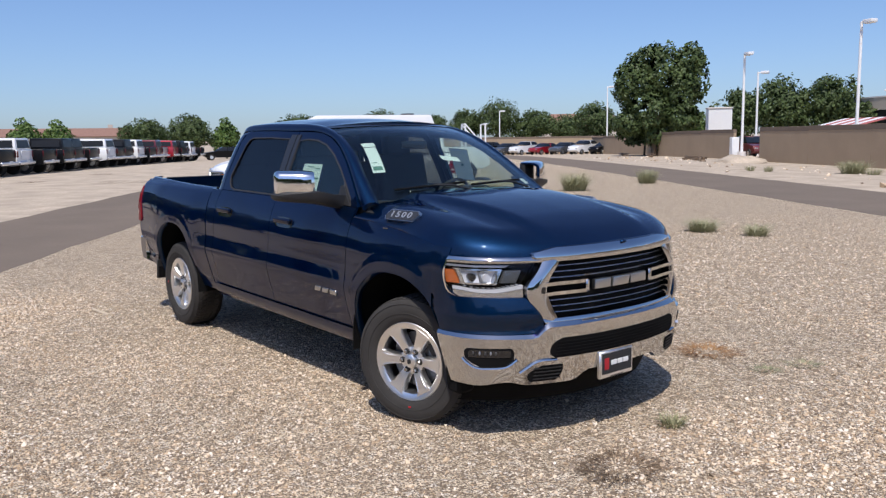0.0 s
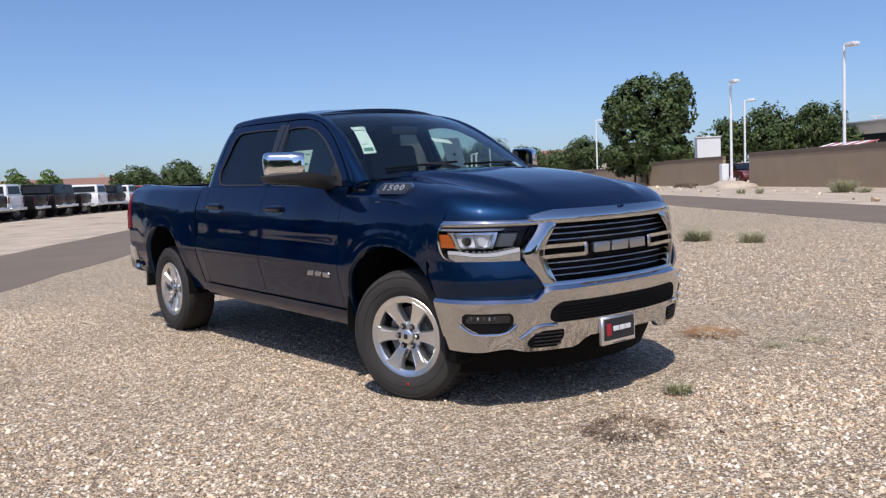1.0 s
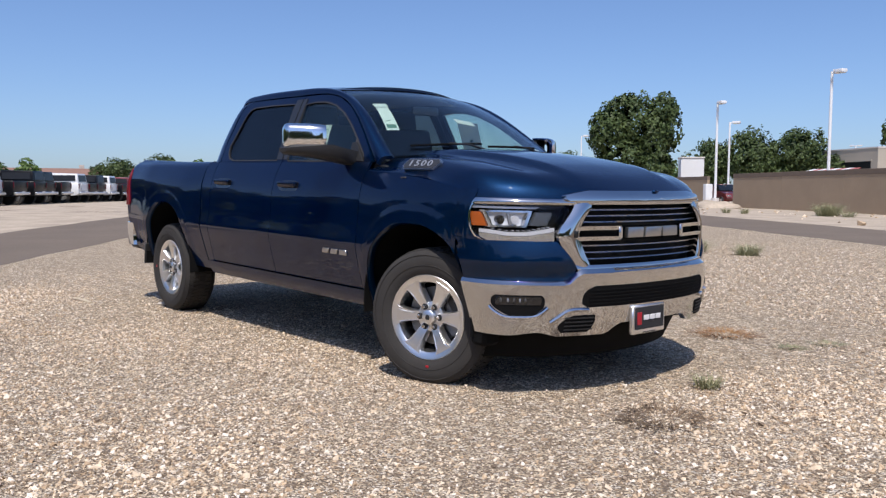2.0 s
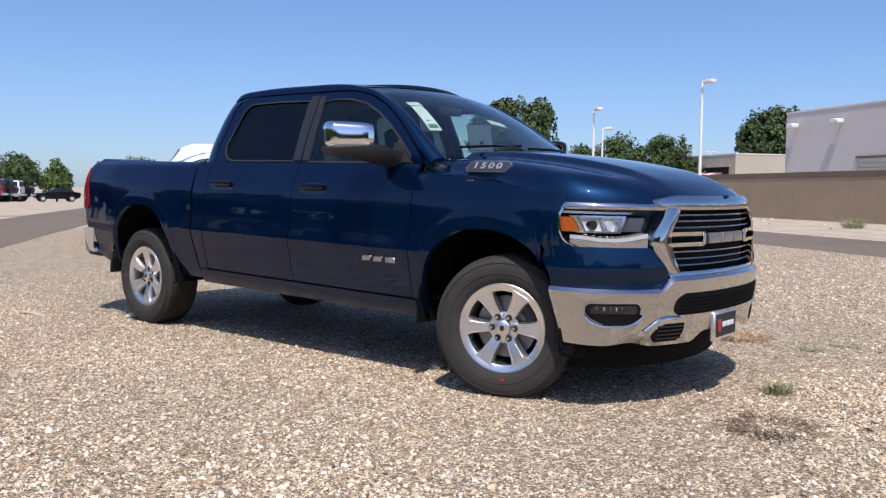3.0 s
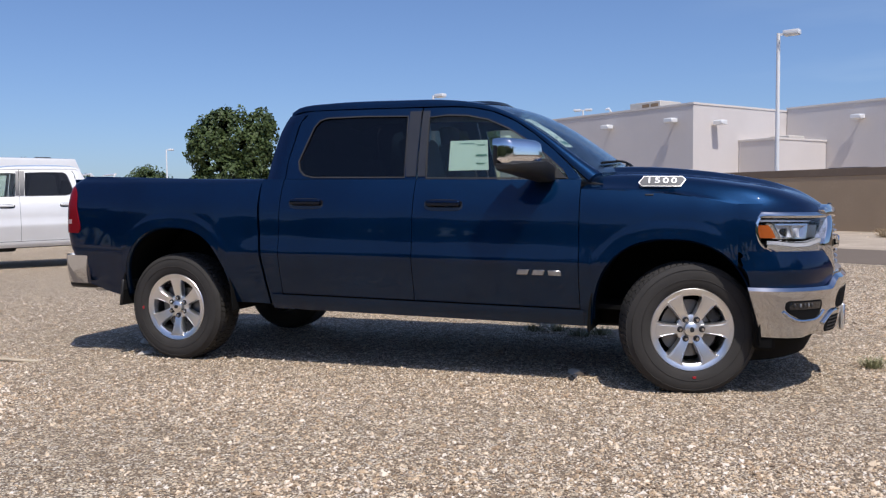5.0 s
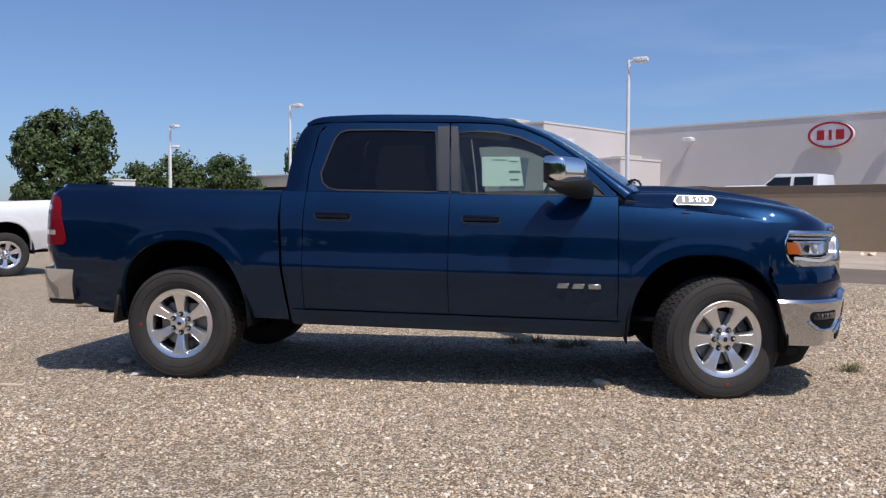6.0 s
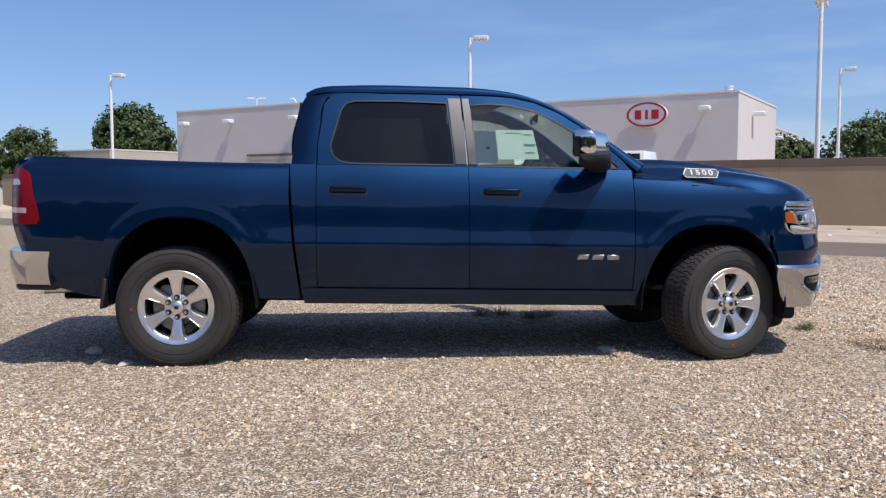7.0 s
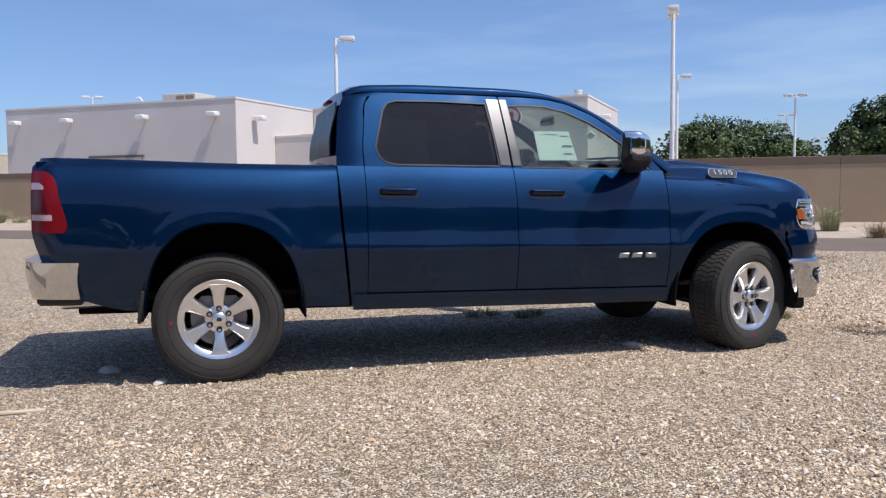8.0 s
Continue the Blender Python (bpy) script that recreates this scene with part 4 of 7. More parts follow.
        outline = [(z, s * lamp_out(z), s * lamp_in(z)) for z in (0.899, 0.907, 0.918, 0.935, 0.98, 1.03, 1.073, 1.098)]
        hl = add("headlight", front_patch(nose_x, outline, -0.060, 0.03, 24, 10), "matt_black", root, "LED headlight with amber corner and chrome brow")
        add("amber_marker", front_patch(nose_x, [(0.980, s * 0.968, s * 0.942), (1.020, s * 0.968, s * 0.946), (1.054, s * 0.966, s * 0.952)], -0.014, 0.02, 6, 4), "amber", hl, "amber side marker")
        add("projector_bezel", nose_ring([(s * 0.935, 1.054), (s * 0.795, 1.053), (s * 0.822, 0.985), (s * 0.925, 0.985)], [(s * 0.945, 1.064), (s * 0.778, 1.064), (s * 0.811, 0.975), (s * 0.934, 0.975)], -0.018, 0.03), "reflector", hl, "silver lamp bezel")
        add("projector_bowl", front_patch(nose_x, [(0.980, s * 0.926, s * 0.815), (1.056, s * 0.938, s * 0.785)], -0.036, 0.02, 10, 8, -0.014), "lamp_white", hl)
        for y, tip in ((0.835, 0.846), (0.890, 0.897)):
            pj = cyl(bmesh.new(), (nose_x(tip, 1.015) - 0.09, s * (y - 0.012), 1.016), (nose_x(tip, 1.015) - 0.026, s * tip, 1.014), 0.022, 0.024, 20)
            add("projector_lens", pj, "lamp_white" if y < 0.86 else "gloss_black", hl)
        add("projector_fin", front_patch(nose_x, [(0.988, s * 0.868, s * 0.862), (1.018, s * 0.870, s * 0.864), (1.050, s * 0.872, s * 0.866)], -0.026, 0.012, 3, 4), "lamp_band", hl)
        add("inner_lamp", front_patch(nose_x, [(0.985, s * 0.787, s * 0.716), (1.054, s * 0.757, s * 0.682)], -0.026, 0.02, 6, 4), "lens_dark", hl, "dark inner lamp lens")
        drl = curve([(0.69, 0.968), (0.745, 0.957), (0.80, 0.946), (0.83, 0.943), (0.88, 0.943), (0.91, 0.948), (0.94, 0.955), (0.975, 0.958)])
        sweep = lambda u: 0.975 * across(lerp(1.36, 0.745, u))
        add("daytime_strip", shell(lambda u, v: (nose_x(sweep(u), 0.95) - 0.012, s * sweep(u), drl(sweep(u)) - 0.013 + 0.020 * v), 36, 3, (-0.02, 0, 0)), "lamp_white", hl, "white stepped daytime light strip")
        add("lamp_foot", shell(lambda u, v: (nose_x(sweep(u), 0.92) - 0.014, s * sweep(u), lerp(lerp(0.916, 0.902, smooth(0.0, 0.12, u)), drl(sweep(u)) - 0.015, v)), 36, 4, (-0.02, 0, 0)), "reflector", hl, "silver lower band")
        for k in range(11):
            y = lerp(0.715, 0.925, k / 10)
            add("led", boxed((nose_x(y, 0.955) - 0.024, s * y, drl(y) + 0.014), (0.02, 0.013, 0.007), 0.002), "lamp_band", hl)
        add("upper_trim", front_patch(nose_x, [(1.072, s * 0.968, s * 0.640), (1.080, s * 0.967, s * 0.625), (1.094, s * 0.964, s * 0.605)], -0.024, 0.02, 20, 3), "trim_dark", hl)
        add("upper_strip", front_patch(nose_x, [(1.074, s * 0.966, s * 0.760), (1.086, s * 0.964, s * 0.740)], -0.016, 0.01, 16, 2), "lamp_band", hl)
        add("lamp_cover", front_patch(nose_x, outline, 0.002, 0.004, 24, 12), "lamp_clear", hl, "clear lamp cover")
        add("lamp_edge", front_patch(nose_x, [(z, s * (lamp_out(z) + 0.0006), s * (lamp_out(z) - 0.0009)) for z in (0.905, 0.92, 0.95, 1.0, 1.05, 1.075, 1.098)], 0.005, 0.02, 3, 12), "chrome_light", hl, "thin chrome lamp edge")
        add("chrome_brow", front_patch(nose_x, [(1.097, s * 0.967, s * 0.560), (1.114, s * 0.962, s * 0.572), (1.130, s * 0.955, s * 0.592)], 0.002, 0.03, 24, 6, 0.012), "chrome", hl, "chrome strip over the headlight")
        # painted face under the lamp, from the edge of the wheel opening
        def face_end(z):
            xc, w, z0, z1 = ARCHES[0]
            edge_x = xc + w * max(0.0, 1 - ((z - z0) / (z1 - z0)) ** 2.4) ** (1 / 2.4)
            return nose_half(z) * round_off(max(0.0, edge_x - 2.15) / NOSE(z))
        face_in = curve([(0.690, 0.625), (0.735, 0.600), (0.765, 0.602), (0.84, 0.645), (0.903, 0.688)])
        add("front_face", front_patch(nose_x, [(z, s * face_end(z), s * face_in(z)) for z in (0.690, 0.71, 0.73, 0.75, 0.77, 0.785, 0.80, 0.81, 0.83, 0.86, 0.903)], 0.0, 0.02, 40, 24, 0.026, wraps=True), "blue")
        add("fender_tip", front_patch(nose_x, [(0.896, s * 1.2, s * 0.955), (0.935, s * 1.2, s * 0.974), (1.0, s * 1.2, s * 0.977), (1.073, s * 1.2, s * 0.971), (1.10, s * 1.2, s * 0.965), (1.178, s * 1.2, s * 0.940)], 0.0, 0.02, 10, 14, wraps=True), "blue")
        # fog lamp and small intake in the bumper
        fog = add("fog_lamp", front_patch(bumper_face, [(0.508, s * 0.907, s * 0.810), (0.528, s * 0.936, s * 0.786), (0.555, s * 0.956, s * 0.763), (0.606, s * 0.960, s * 0.768), (0.618, s * 0.951, s * 0.779)], 0.004, 0.02, 14, 8), "matt_black", root, "fog lamp in a black recess with a chrome lip")
        fg = add("fog_glass", front_patch(bumper_face, [(0.566, s * 0.950, s * 0.782), (0.590, s * 0.951, s * 0.780), (0.609, s * 0.946, s * 0.786)], 0.008, 0.008, 14, 4), "gloss_black", fog, "dark fog lamp lens")
        for k in range(5):
            y = lerp(0.938, 0.850, k / 4)
            add("fog_lens", boxed((bumper_face(y, 0.590) + 0.010, s * y, 0.592), (0.010, 0.015, 0.022), 0.004, Matrix.Rotation(s * radians(-30), 4, "Z")), "lamp_band" if k % 2 else "trim_grey", fg)
        lip = tube([(bumper_face(y, z) + 0.008, s * y, z) for y, z in tracked2([(0.966, 0.556), (0.955, 0.530), (0.930, 0.505), (0.870, 0.500), (0.800, 0.506), (0.773, 0.524), (0.748, 0.552)], 20)], 0.011, 8)
        add("fog_trim", lip, "chrome", fog)
        lip = tube([(bumper_face(y, z) + 0.006, s * y, z) for y, z in tracked2([(0.727, 0.470), (0.696, 0.495), (0.651, 0.528), (0.601, 0.538), (0.529, 0.536)], 16)], 0.010, 8)
        add("brake_duct", front_patch(bumper_x, [(0.412, s * 0.663, s * 0.519), (0.440, s * 0.686, s * 0.493), (0.475, s * 0.663, s * 0.480), (0.505, s * 0.607, s * 0.483)], 0.004, 0.02, 8, 6), "matt_black", root, "black slatted duct in the bumper")
        add("duct_trim", lip, "chrome")
        add("bumper_liner", boxed((2.30, s * 0.893, 0.50), (0.12, 0.13, 0.36), 0.02), "matt_black")
        for k in range(4):
            z = 0.424 + 0.021 * k
            add("duct_slat", front_patch(bumper_x, [(z, s * 0.655, s * 0.493), (z + 0.007, s * 0.651, s * 0.493)], 0.008, 0.01, 6, 1), "black_plastic")
        # tail lamp
        def lamp(x_in, z0, z1, proud, rear=-2.884):
            def P(u, v):
                z = lerp(z0, z1, v)
                x = lerp(rear, x_in(z), u)
                tuck = 0.035 * smooth(1.27, 1.345, z) ** 2 + 0.055 * smooth(0.92, 0.66, z)
                return (x + tuck * smooth(-2.55, -2.885, x), s * (flank_y(x, z) + proud), z)
            return P
        tl = add("taillight", shell(lamp(curve([(0.905, -2.690), (0.93, -2.676), (1.10, -2.715), (1.226, -2.748), (1.252, -2.775), (1.266, -2.81)]), 0.905, 1.266, 0.010), 16, 20, (0.02, -s * 0.06, 0)), "lamp_red", root, "red tail lamp with clear bands")
        add("upper_lens", shell(lamp(curve([(1.156, -2.798), (1.180, -2.802), (1.196, -2.83)]), 1.156, 1.196, 0.0125, -2.880), 6, 6, (0, -s * 0.01, 0)), "lamp_pink", tl, "clear upper lens")
        add("inner_lens", shell(lamp(curve([(1.025, -2.774), (1.10, -2.792), (1.144, -2.808)]), 1.025, 1.144, 0.0125, -2.880), 6, 6, (0, -s * 0.01, 0)), "lamp_deep", tl, "dark red inner lens")
        add("reverse_lens", shell(lamp(lambda z: -2.752, 0.976, 1.010, 0.0125, -2.880), 6, 3, (0, -s * 0.01, 0)), "lamp_pink", tl, "clear reversing lens")
        # rear mud flap, frame rail, seats
        add("mud_flap", boxed((-2.285, s * 0.86, 0.46), (0.022, 0.26, 0.20), 0.006, Matrix.Rotation(radians(8), 4, "Y")), "black_plastic")
        add("frame_rail", boxed((-0.1, s * 0.48, 0.44), (5.2, 0.09, 0.15), 0.01), "matt_black")
        st = add("front_seat", boxed((0.28, s * 0.40, 0.98), (0.52, 0.52, 0.16), 0.05, seg=3), "seat", root, "dark front seat")
        add("backrest", boxed((0.00, s * 0.40, 1.32), (0.14, 0.50, 0.62), 0.05, Matrix.Rotation(radians(-14), 4, "Y"), 3), "seat", st)
        add("headrest", boxed((-0.10, s * 0.40, 1.685), (0.10, 0.26, 0.17), 0.035, Matrix.Rotation(radians(-10), 4, "Y"), 3), "seat", st)
        add("rear_headrest", boxed((-0.86, s * 0.36, 1.56), (0.09, 0.24, 0.15), 0.03, seg=2), "seat")
        # hood flank badge
        bd = [(1.555, -0.012), (1.585, 0.030), (1.840, 0.030), (1.862, 0.008), (1.832, -0.036), (1.575, -0.036)]
        bev = lambda x, z, o=0.0: (1.705 + (x - 1.705) * 0.90, s * (0.895 - 0.050 * (z + 0.036) / 0.066 - 0.046 * (x - 1.56) / 0.28 + o), 1.302 + z * 0.95 + o * 0.6)
        plate = add("hood_badge", slab([bev(x, z, 0.020) for x, z in bd], (0, -s * 0.06, -0.04)), "emblem", root, "chrome-rimmed dark badge with bright number")
        inset = [(1.563, -0.011), (1.589, 0.025), (1.837, 0.025), (1.855, 0.008), (1.828, -0.031), (1.579, -0.031)]
        add("badge_field", slab([bev(x, z, 0.0225) for x, z in inset], (0, -s * 0.004, -0.003)), "badge_grey", plate)
        if s < 0:
            o, ex, ez = Vector(bev(1.705, -0.003, 0.0245)), (Vector(bev(1.80, 0, 0)) - Vector(bev(1.60, 0, 0))).normalized(), (Vector(bev(1.7, 0.03, 0)) - Vector(bev(1.7, -0.03, 0))).normalized()
            fm = Matrix((ex, ez, ex.cross(ez))).transposed().to_4x4()
            for k, digit in enumerate("1500"):
                at = Matrix.Translation(o + ex * (k - 1.5) * 0.049) @ fm @ Matrix.Diagonal((1.22, 1, 1, 1))
                add("badge_digit", text_mesh(digit, 0.060, 0.002, at), "bright_digit", plate, "bright digit " + digit)

    # hood
    zc = curve([(1.28, 1.395), (1.5, 1.400), (1.79, 1.385), (2.12, 1.342), (2.45, 1.270), (2.64, 1.210), (2.74, 1.165)])
    ze = curve([(1.22, 1.266), (1.6, 1.249), (1.9, 1.219), (2.15, 1.177), (2.36, 1.138), (2.5, 1.132), (2.74, 1.130)])

    def hood(u, v):
        t = 2 * v - 1
        a = t * math.pi / 2
        x = lerp(1.225 + 0.10 * (1 - t * t), 2.15 + 0.570 * round_off(across(a)), u)
        back, front = flank_y(1.225, 1.262), flank_y(2.15, 1.15)
        y = lerp(back * t, front * across(a), smooth(0.0, 1.0, u))
        if abs(t) > 0.9:
            y = lerp(y, math.copysign(flank_y(x, ze(x)), t), (abs(t) - 0.9) / 0.1)
        e, c = ze(x), zc(x)
        z = e + (c - e) * SHOULDER(min(1.0, abs(t) + 0.05 * smooth(1.55, 1.9, x) * smooth(2.5, 2.1, x)))
        bulge = smooth(0.545, 0.485, abs(y) + 0.05 * smooth(1.6, 2.5, x)) * smooth(2.70, 2.3, x) * 0.026
        crease = -0.010 * math.exp(-(((abs(y) - 0.62) / 0.07) ** 2)) * smooth(2.6, 2.2, x)
        z += bulge + crease
        w = min(1.0, (1 - u) * 1.4 / lerp(0.22, 0.42, abs(t) ** 2))
        tip = 1.128
        return (x, y, tip + (z - tip) * math.sqrt(1 - (1 - w) ** 2.2))
    add("hood", shell(hood, 44, 60, (0, 0, -0.02)), "blue", root, "long sculpted hood with a raised centre", 50)
    add("cowl", shell(lambda u, v: (lerp(1.20, 1.345, u) + 0.09 * (1 - (2 * v - 1) ** 2), lerp(-0.84, 0.84, v), 1.352 - 0.06 * abs(2 * v - 1) ** 3 + 0.02 * (1 - u)), 4, 20, (0, 0, -0.03)), "black_plastic")
    # roof, windscreen, back wall
    edge = [(-0.995, 0.548, 1.826), (-0.93, 0.560, 1.858), (-0.7, 0.575, 1.882), (0.0, 0.585, 1.888), (0.38, 0.590, 1.862)]
    ey, ez2 = curve([(p[0], p[1]) for p in edge]), curve([(p[0], p[2]) for p in edge])

    def roof(u, v):
        t = 2 * v - 1
        x = lerp(-0.995, 0.37 + 0.13 * (1 - t * t), u)
        return (x, ey(x) * 1.0 * t, ez2(x) + 0.040 * (1 - abs(t) ** 2.2)- 0.012 * smooth(-0.9, -1.0, x))
    add("roof", shell(roof, 20, 20, (0, 0, -0.03)), "blue")
    we = tracked([(0.375, 0.588, 1.860), (0.60, 0.613, 1.803), (0.78, 0.648, 1.723), (0.93, 0.688, 1.635), (1.07, 0.730, 1.538), (1.22, 0.773, 1.433), (1.32, 0.800, 1.365)], 20)

    def screen(u, v):
        t = 2 * v - 1
        p = we[round(u * 20)]
        c = 1 - t * t
        return (p.x + 0.13 * c, p.y * t, p.z + 0.022 * c)
    ws = add("windscreen", shell(screen, 20, 18, (-0.004, 0, -0.004)), "glass_clear", root, "clear windscreen glass")
    add("windscreen_border", shell(lambda u, v: Vector(screen(lerp(0.0, 0.05, u), v)) + Vector((0.003, 0, 0.004)), 1, 18, (-0.004, 0, -0.004)), "gloss_black", ws)
    add("roof_lining", shell(lambda u, v: Vector(roof(u, v)) + Vector((0, 0, -0.045)), 8, 8, (0, 0, -0.01)), "liner")
    add("back_wall", shell(lambda u, v: (lerp(-1.075, -1.085, u) + 0.075 * smooth(0.35, 1.0, v) + 0.02 * (1 - (2 * u - 1) ** 2) * -1, lerp(-0.86, 0.86, u) * lerp(1.0, 0.66, v), lerp(1.10, 1.825, v)), 16, 12, (0.03, 0, 0)), "blue")
    add("back_window", shell(lambda u, v: (-1.100 + 0.055 * smooth(0.2, 1.0, v), lerp(-0.64, 0.64, u) * lerp(1.0, 0.88, v), lerp(1.40, 1.76, v)), 10, 6, (0.01, 0, 0)), "far_glass", root, "dark sliding rear window")
    add("brake_lamp", boxed((-1.020, 0, 1.806), (0.05, 0.26, 0.024), 0.008), "lamp_red")
    # interior
    add("cab_floor", boxed((0.1, 0, 0.80), (2.2, 1.70, 0.04)), "seat")
    add("dashboard", shell(lambda u, v: (lerp(0.82, 1.26, u), lerp(-0.80, 0.80, v), 1.29 + 0.05 * math.sin(math.pi * u) + 0.02 * math.cos(3 * math.pi * v) * (1 - u)), 8, 16, (0, 0, -0.45)), "seat")
    add("instrument_hood", boxed((0.86, 0.40, 1.36), (0.16, 0.38, 0.07), 0.03, seg=2), "seat")
    add("screen_panel", boxed((0.80, 0.0, 1.25), (0.02, 0.26, 0.26), 0.008), "gloss_black")
    sw = revolve([(0.178, -0.014), (0.192, 0.0), (0.178, 0.014), (0.164, 0.0)], 32, close=True)
    bmesh.ops.transform(sw, verts=sw.verts, matrix=Matrix.Translation((0.66, 0.40, 1.275)) @ Matrix.Rotation(radians(24), 4, "Y") @ Matrix.Rotation(radians(90), 4, "Z"))
    wh = add("steering_wheel", sw, "seat", root, "dark steering wheel")
    add("steering_hub", boxed((0.675, 0.40, 1.27), (0.05, 0.20, 0.12), 0.03, Matrix.Rotation(radians(24), 4, "Y"), 2), "seat", wh)
    add("rear_bench", boxed((-0.62, 0, 0.98), (0.50, 1.45, 0.18), 0.05, seg=2), "seat")
    add("rear_backrest", boxed((-0.86, 0, 1.25), (0.14, 1.45, 0.55), 0.05, Matrix.Rotation(radians(-10), 4, "Y"), 2), "seat")
    rv = add("rear_view_mirror", boxed((0.70, 0.0, 1.72), (0.03, 0.24, 0.065), 0.015, seg=2), "gloss_black")
    # papers on the glass
    paper = [(0.312, 1.380), (0.592, 1.386), (0.560, 1.588), (0.300, 1.584)]
    pw = add("window_sticker", slab([(x, -(side_y(z) - 0.022), z) for x, z in paper], (0, 0.0015, 0)), "paper", root, "pale green paper price sticker inside the front window")
    for x, z, w, h in ((0.52, 1.555, 0.055, 0.006), (0.53, 1.485, 0.075, 0.010), (0.53, 1.430, 0.060, 0.006), (0.42, 1.565, 0.10, 0.004)):
        add("print_bar", slab([(x + a * w / 2, -(side_y(z + b * h / 2) - 0.019), z + b * h / 2) for a, b in ((-1, -1), (1, -1), (1, 1), (-1, 1))], (0, 0.001, 0)), "paper_ink", pw)

    def on_screen(u, v, off=-0.012):
        return Vector(screen2(u, v)) + Vector((off, 0, off))

    def screen2(u, v):
        t = 2 * v - 1
        f = u * 20
        i = min(19, int(f))
        p = we[i].lerp(we[i + 1], f - i)
        c = 1 - t * t
        return (p.x + 0.13 * c, p.y * t, p.z + 0.022 * c)
    sheet = lambda a, b, off=-0.012: on_screen(lerp(0.41, 0.70, b), lerp(lerp(0.078, 0.142, a), lerp(0.058, 0.118, a), b), off)
    wsk = add("windscreen_sticker", shell(lambda u, v: sheet(u, v), 4, 6, (-0.002, 0, -0.002)), "paper", root, "white paper sticker inside the windscreen")
    add("print_bar", shell(lambda u, v: sheet(lerp(0.10, 0.85, u), lerp(0.78, 0.92, v), -0.0105), 3, 3, (-0.001, 0, -0.001)), "paper_ink", wsk)
    add("print_bar", shell(lambda u, v: sheet(lerp(0.20, 0.55, u), lerp(0.62, 0.65, v), -0.0105), 3, 1, (-0.001, 0, -0.001)), "paper_ink", wsk)
    add("sticker_clip", shell(lambda u, v: on_screen(lerp(0.35, 0.40, v), lerp(0.078, 0.150, u)), 3, 2, (-0.002, 0, -0.002)), "paper", wsk)
    add("windscreen_tag", shell(lambda u, v: on_screen(lerp(0.560, 0.610, v) + 0.03 * u, lerp(0.475, 0.585, u), -0.006), 3, 2, (-0.002, 0, -0.002)), "paper", root, "small white tag inside the windscreen")
    add("windscreen_tag", shell(lambda u, v: on_screen(lerp(0.84, 0.90, v), lerp(0.93, 0.965, u)), 3, 2, (-0.002, 0, -0.002)), "paper", root, "small white tag inside the windscreen")
    add("windscreen_tag", shell(lambda u, v: on_screen(lerp(0.925, 0.975, v), lerp(0.885, 0.935, u)), 3, 2, (-0.002, 0, -0.002)), "paper", root, "small white tag inside the windscreen")
    for v0, v1 in ((0.10, 0.47), (0.50, 0.86)):
        wiper = add("wiper", tube([on_screen(lerp(0.915, 0.885, k / 10), lerp(v0, v1, k / 10), 0.010) for k in range(11)], 0.009, 6), "matt_black", root, "black wiper resting on the windscreen")
        add("wiper_arm", tube([on_screen(0.975, v1 + 0.01, 0.012), on_screen(0.925, lerp(v0, v1, 0.75), 0.024), on_screen(0.903, lerp(v0, v1, 0.5), 0.018)], 0.008, 6), "black_plastic", wiper)
    far_sheet = [(0.275, 1.405), (0.495, 1.402), (0.535, 1.668), (0.295, 1.676)]
    fs = add("window_sticker", slab([(x + 0.02, side_y(z) - 0.058, z) for x, z in far_sheet], (0, -0.0015, 0)), "paper_backlit", root, "pale paper sheet with a dark round mark inside the window")
    add("print_mark", slab([(0.43 + 0.018 * math.cos(a), side_y(1.54) - 0.064, 1.54 + 0.02 * math.sin(a)) for a in (2 * math.pi * k / 14 for k in range(14))], (0, -0.001, 0)), "paper_ink", fs)
    # bed, tailgate, rear bumper
    add("bed_floor", boxed((-1.93, 0, 1.0), (1.70, 1.52, 0.03)), "black_plastic")
    add("bed_head", boxed((-1.115, 0, 1.08), (0.03, 1.66, 0.50)), "black_plastic")
    add("tailgate", shell(lambda u, v: (-2.858 - 0.02 * (1 - (2 * u - 1) ** 2) - 0.012 * math.sin(math.pi * v), lerp(-0.80, 0.80, u), lerp(0.74, 1.322, v)), 14, 10, (0.06, 0, 0)), "blue")
    add("tailgate_handle", boxed((-2.892, 0, 1.18), (0.02, 0.26, 0.06), 0.01), "gloss_black")
    add("tailgate_cap", boxed((-2.84, 0, 1.325), (0.05, 1.24, 0.010), 0.006), "black_plastic")

    def rear_bumper(u, v):
        a = lerp(-math.pi / 2, math.pi / 2, u)
        y = 0.965 * math.copysign(abs(math.sin(a)) ** 0.5, a)
        x = -2.62 - 0.34 * abs(math.cos(a)) ** 0.5 - 0.012 * math.sin(math.pi * v)
        return (x - 0.03 * v * abs(math.cos(a)) ** 0.3, y, lerp(0.515, 0.728, v))
    add("rear_bumper", shell(rear_bumper, 40, 6, lambda p, u, v: Vector((-2.55 - p.x, -p.y * 0.25, 0)).normalized() * 0.03), "chrome", root, "chrome rear bumper")
    def bumper_top(u, v):
        x, y, z = rear_bumper(u, 1.0)
        return (lerp(x, -2.60, v), y * lerp(1.0, 0.86, v), z + 0.002)
    add("bumper_top", shell(bumper_top, 40, 3, (0, 0, -0.02)), "chrome")
    add("bumper_base", boxed((-2.74, 0, 0.50), (0.26, 1.80, 0.06), 0.02), "black_plastic")
    add("bumper_step", boxed((-2.76, 0, 0.722), (0.26, 1.60, 0.012), 0.004), "black_plastic")
    add("tow_hitch", boxed((-2.80, 0, 0.44), (0.20, 0.10, 0.09), 0.01), "dark_metal")
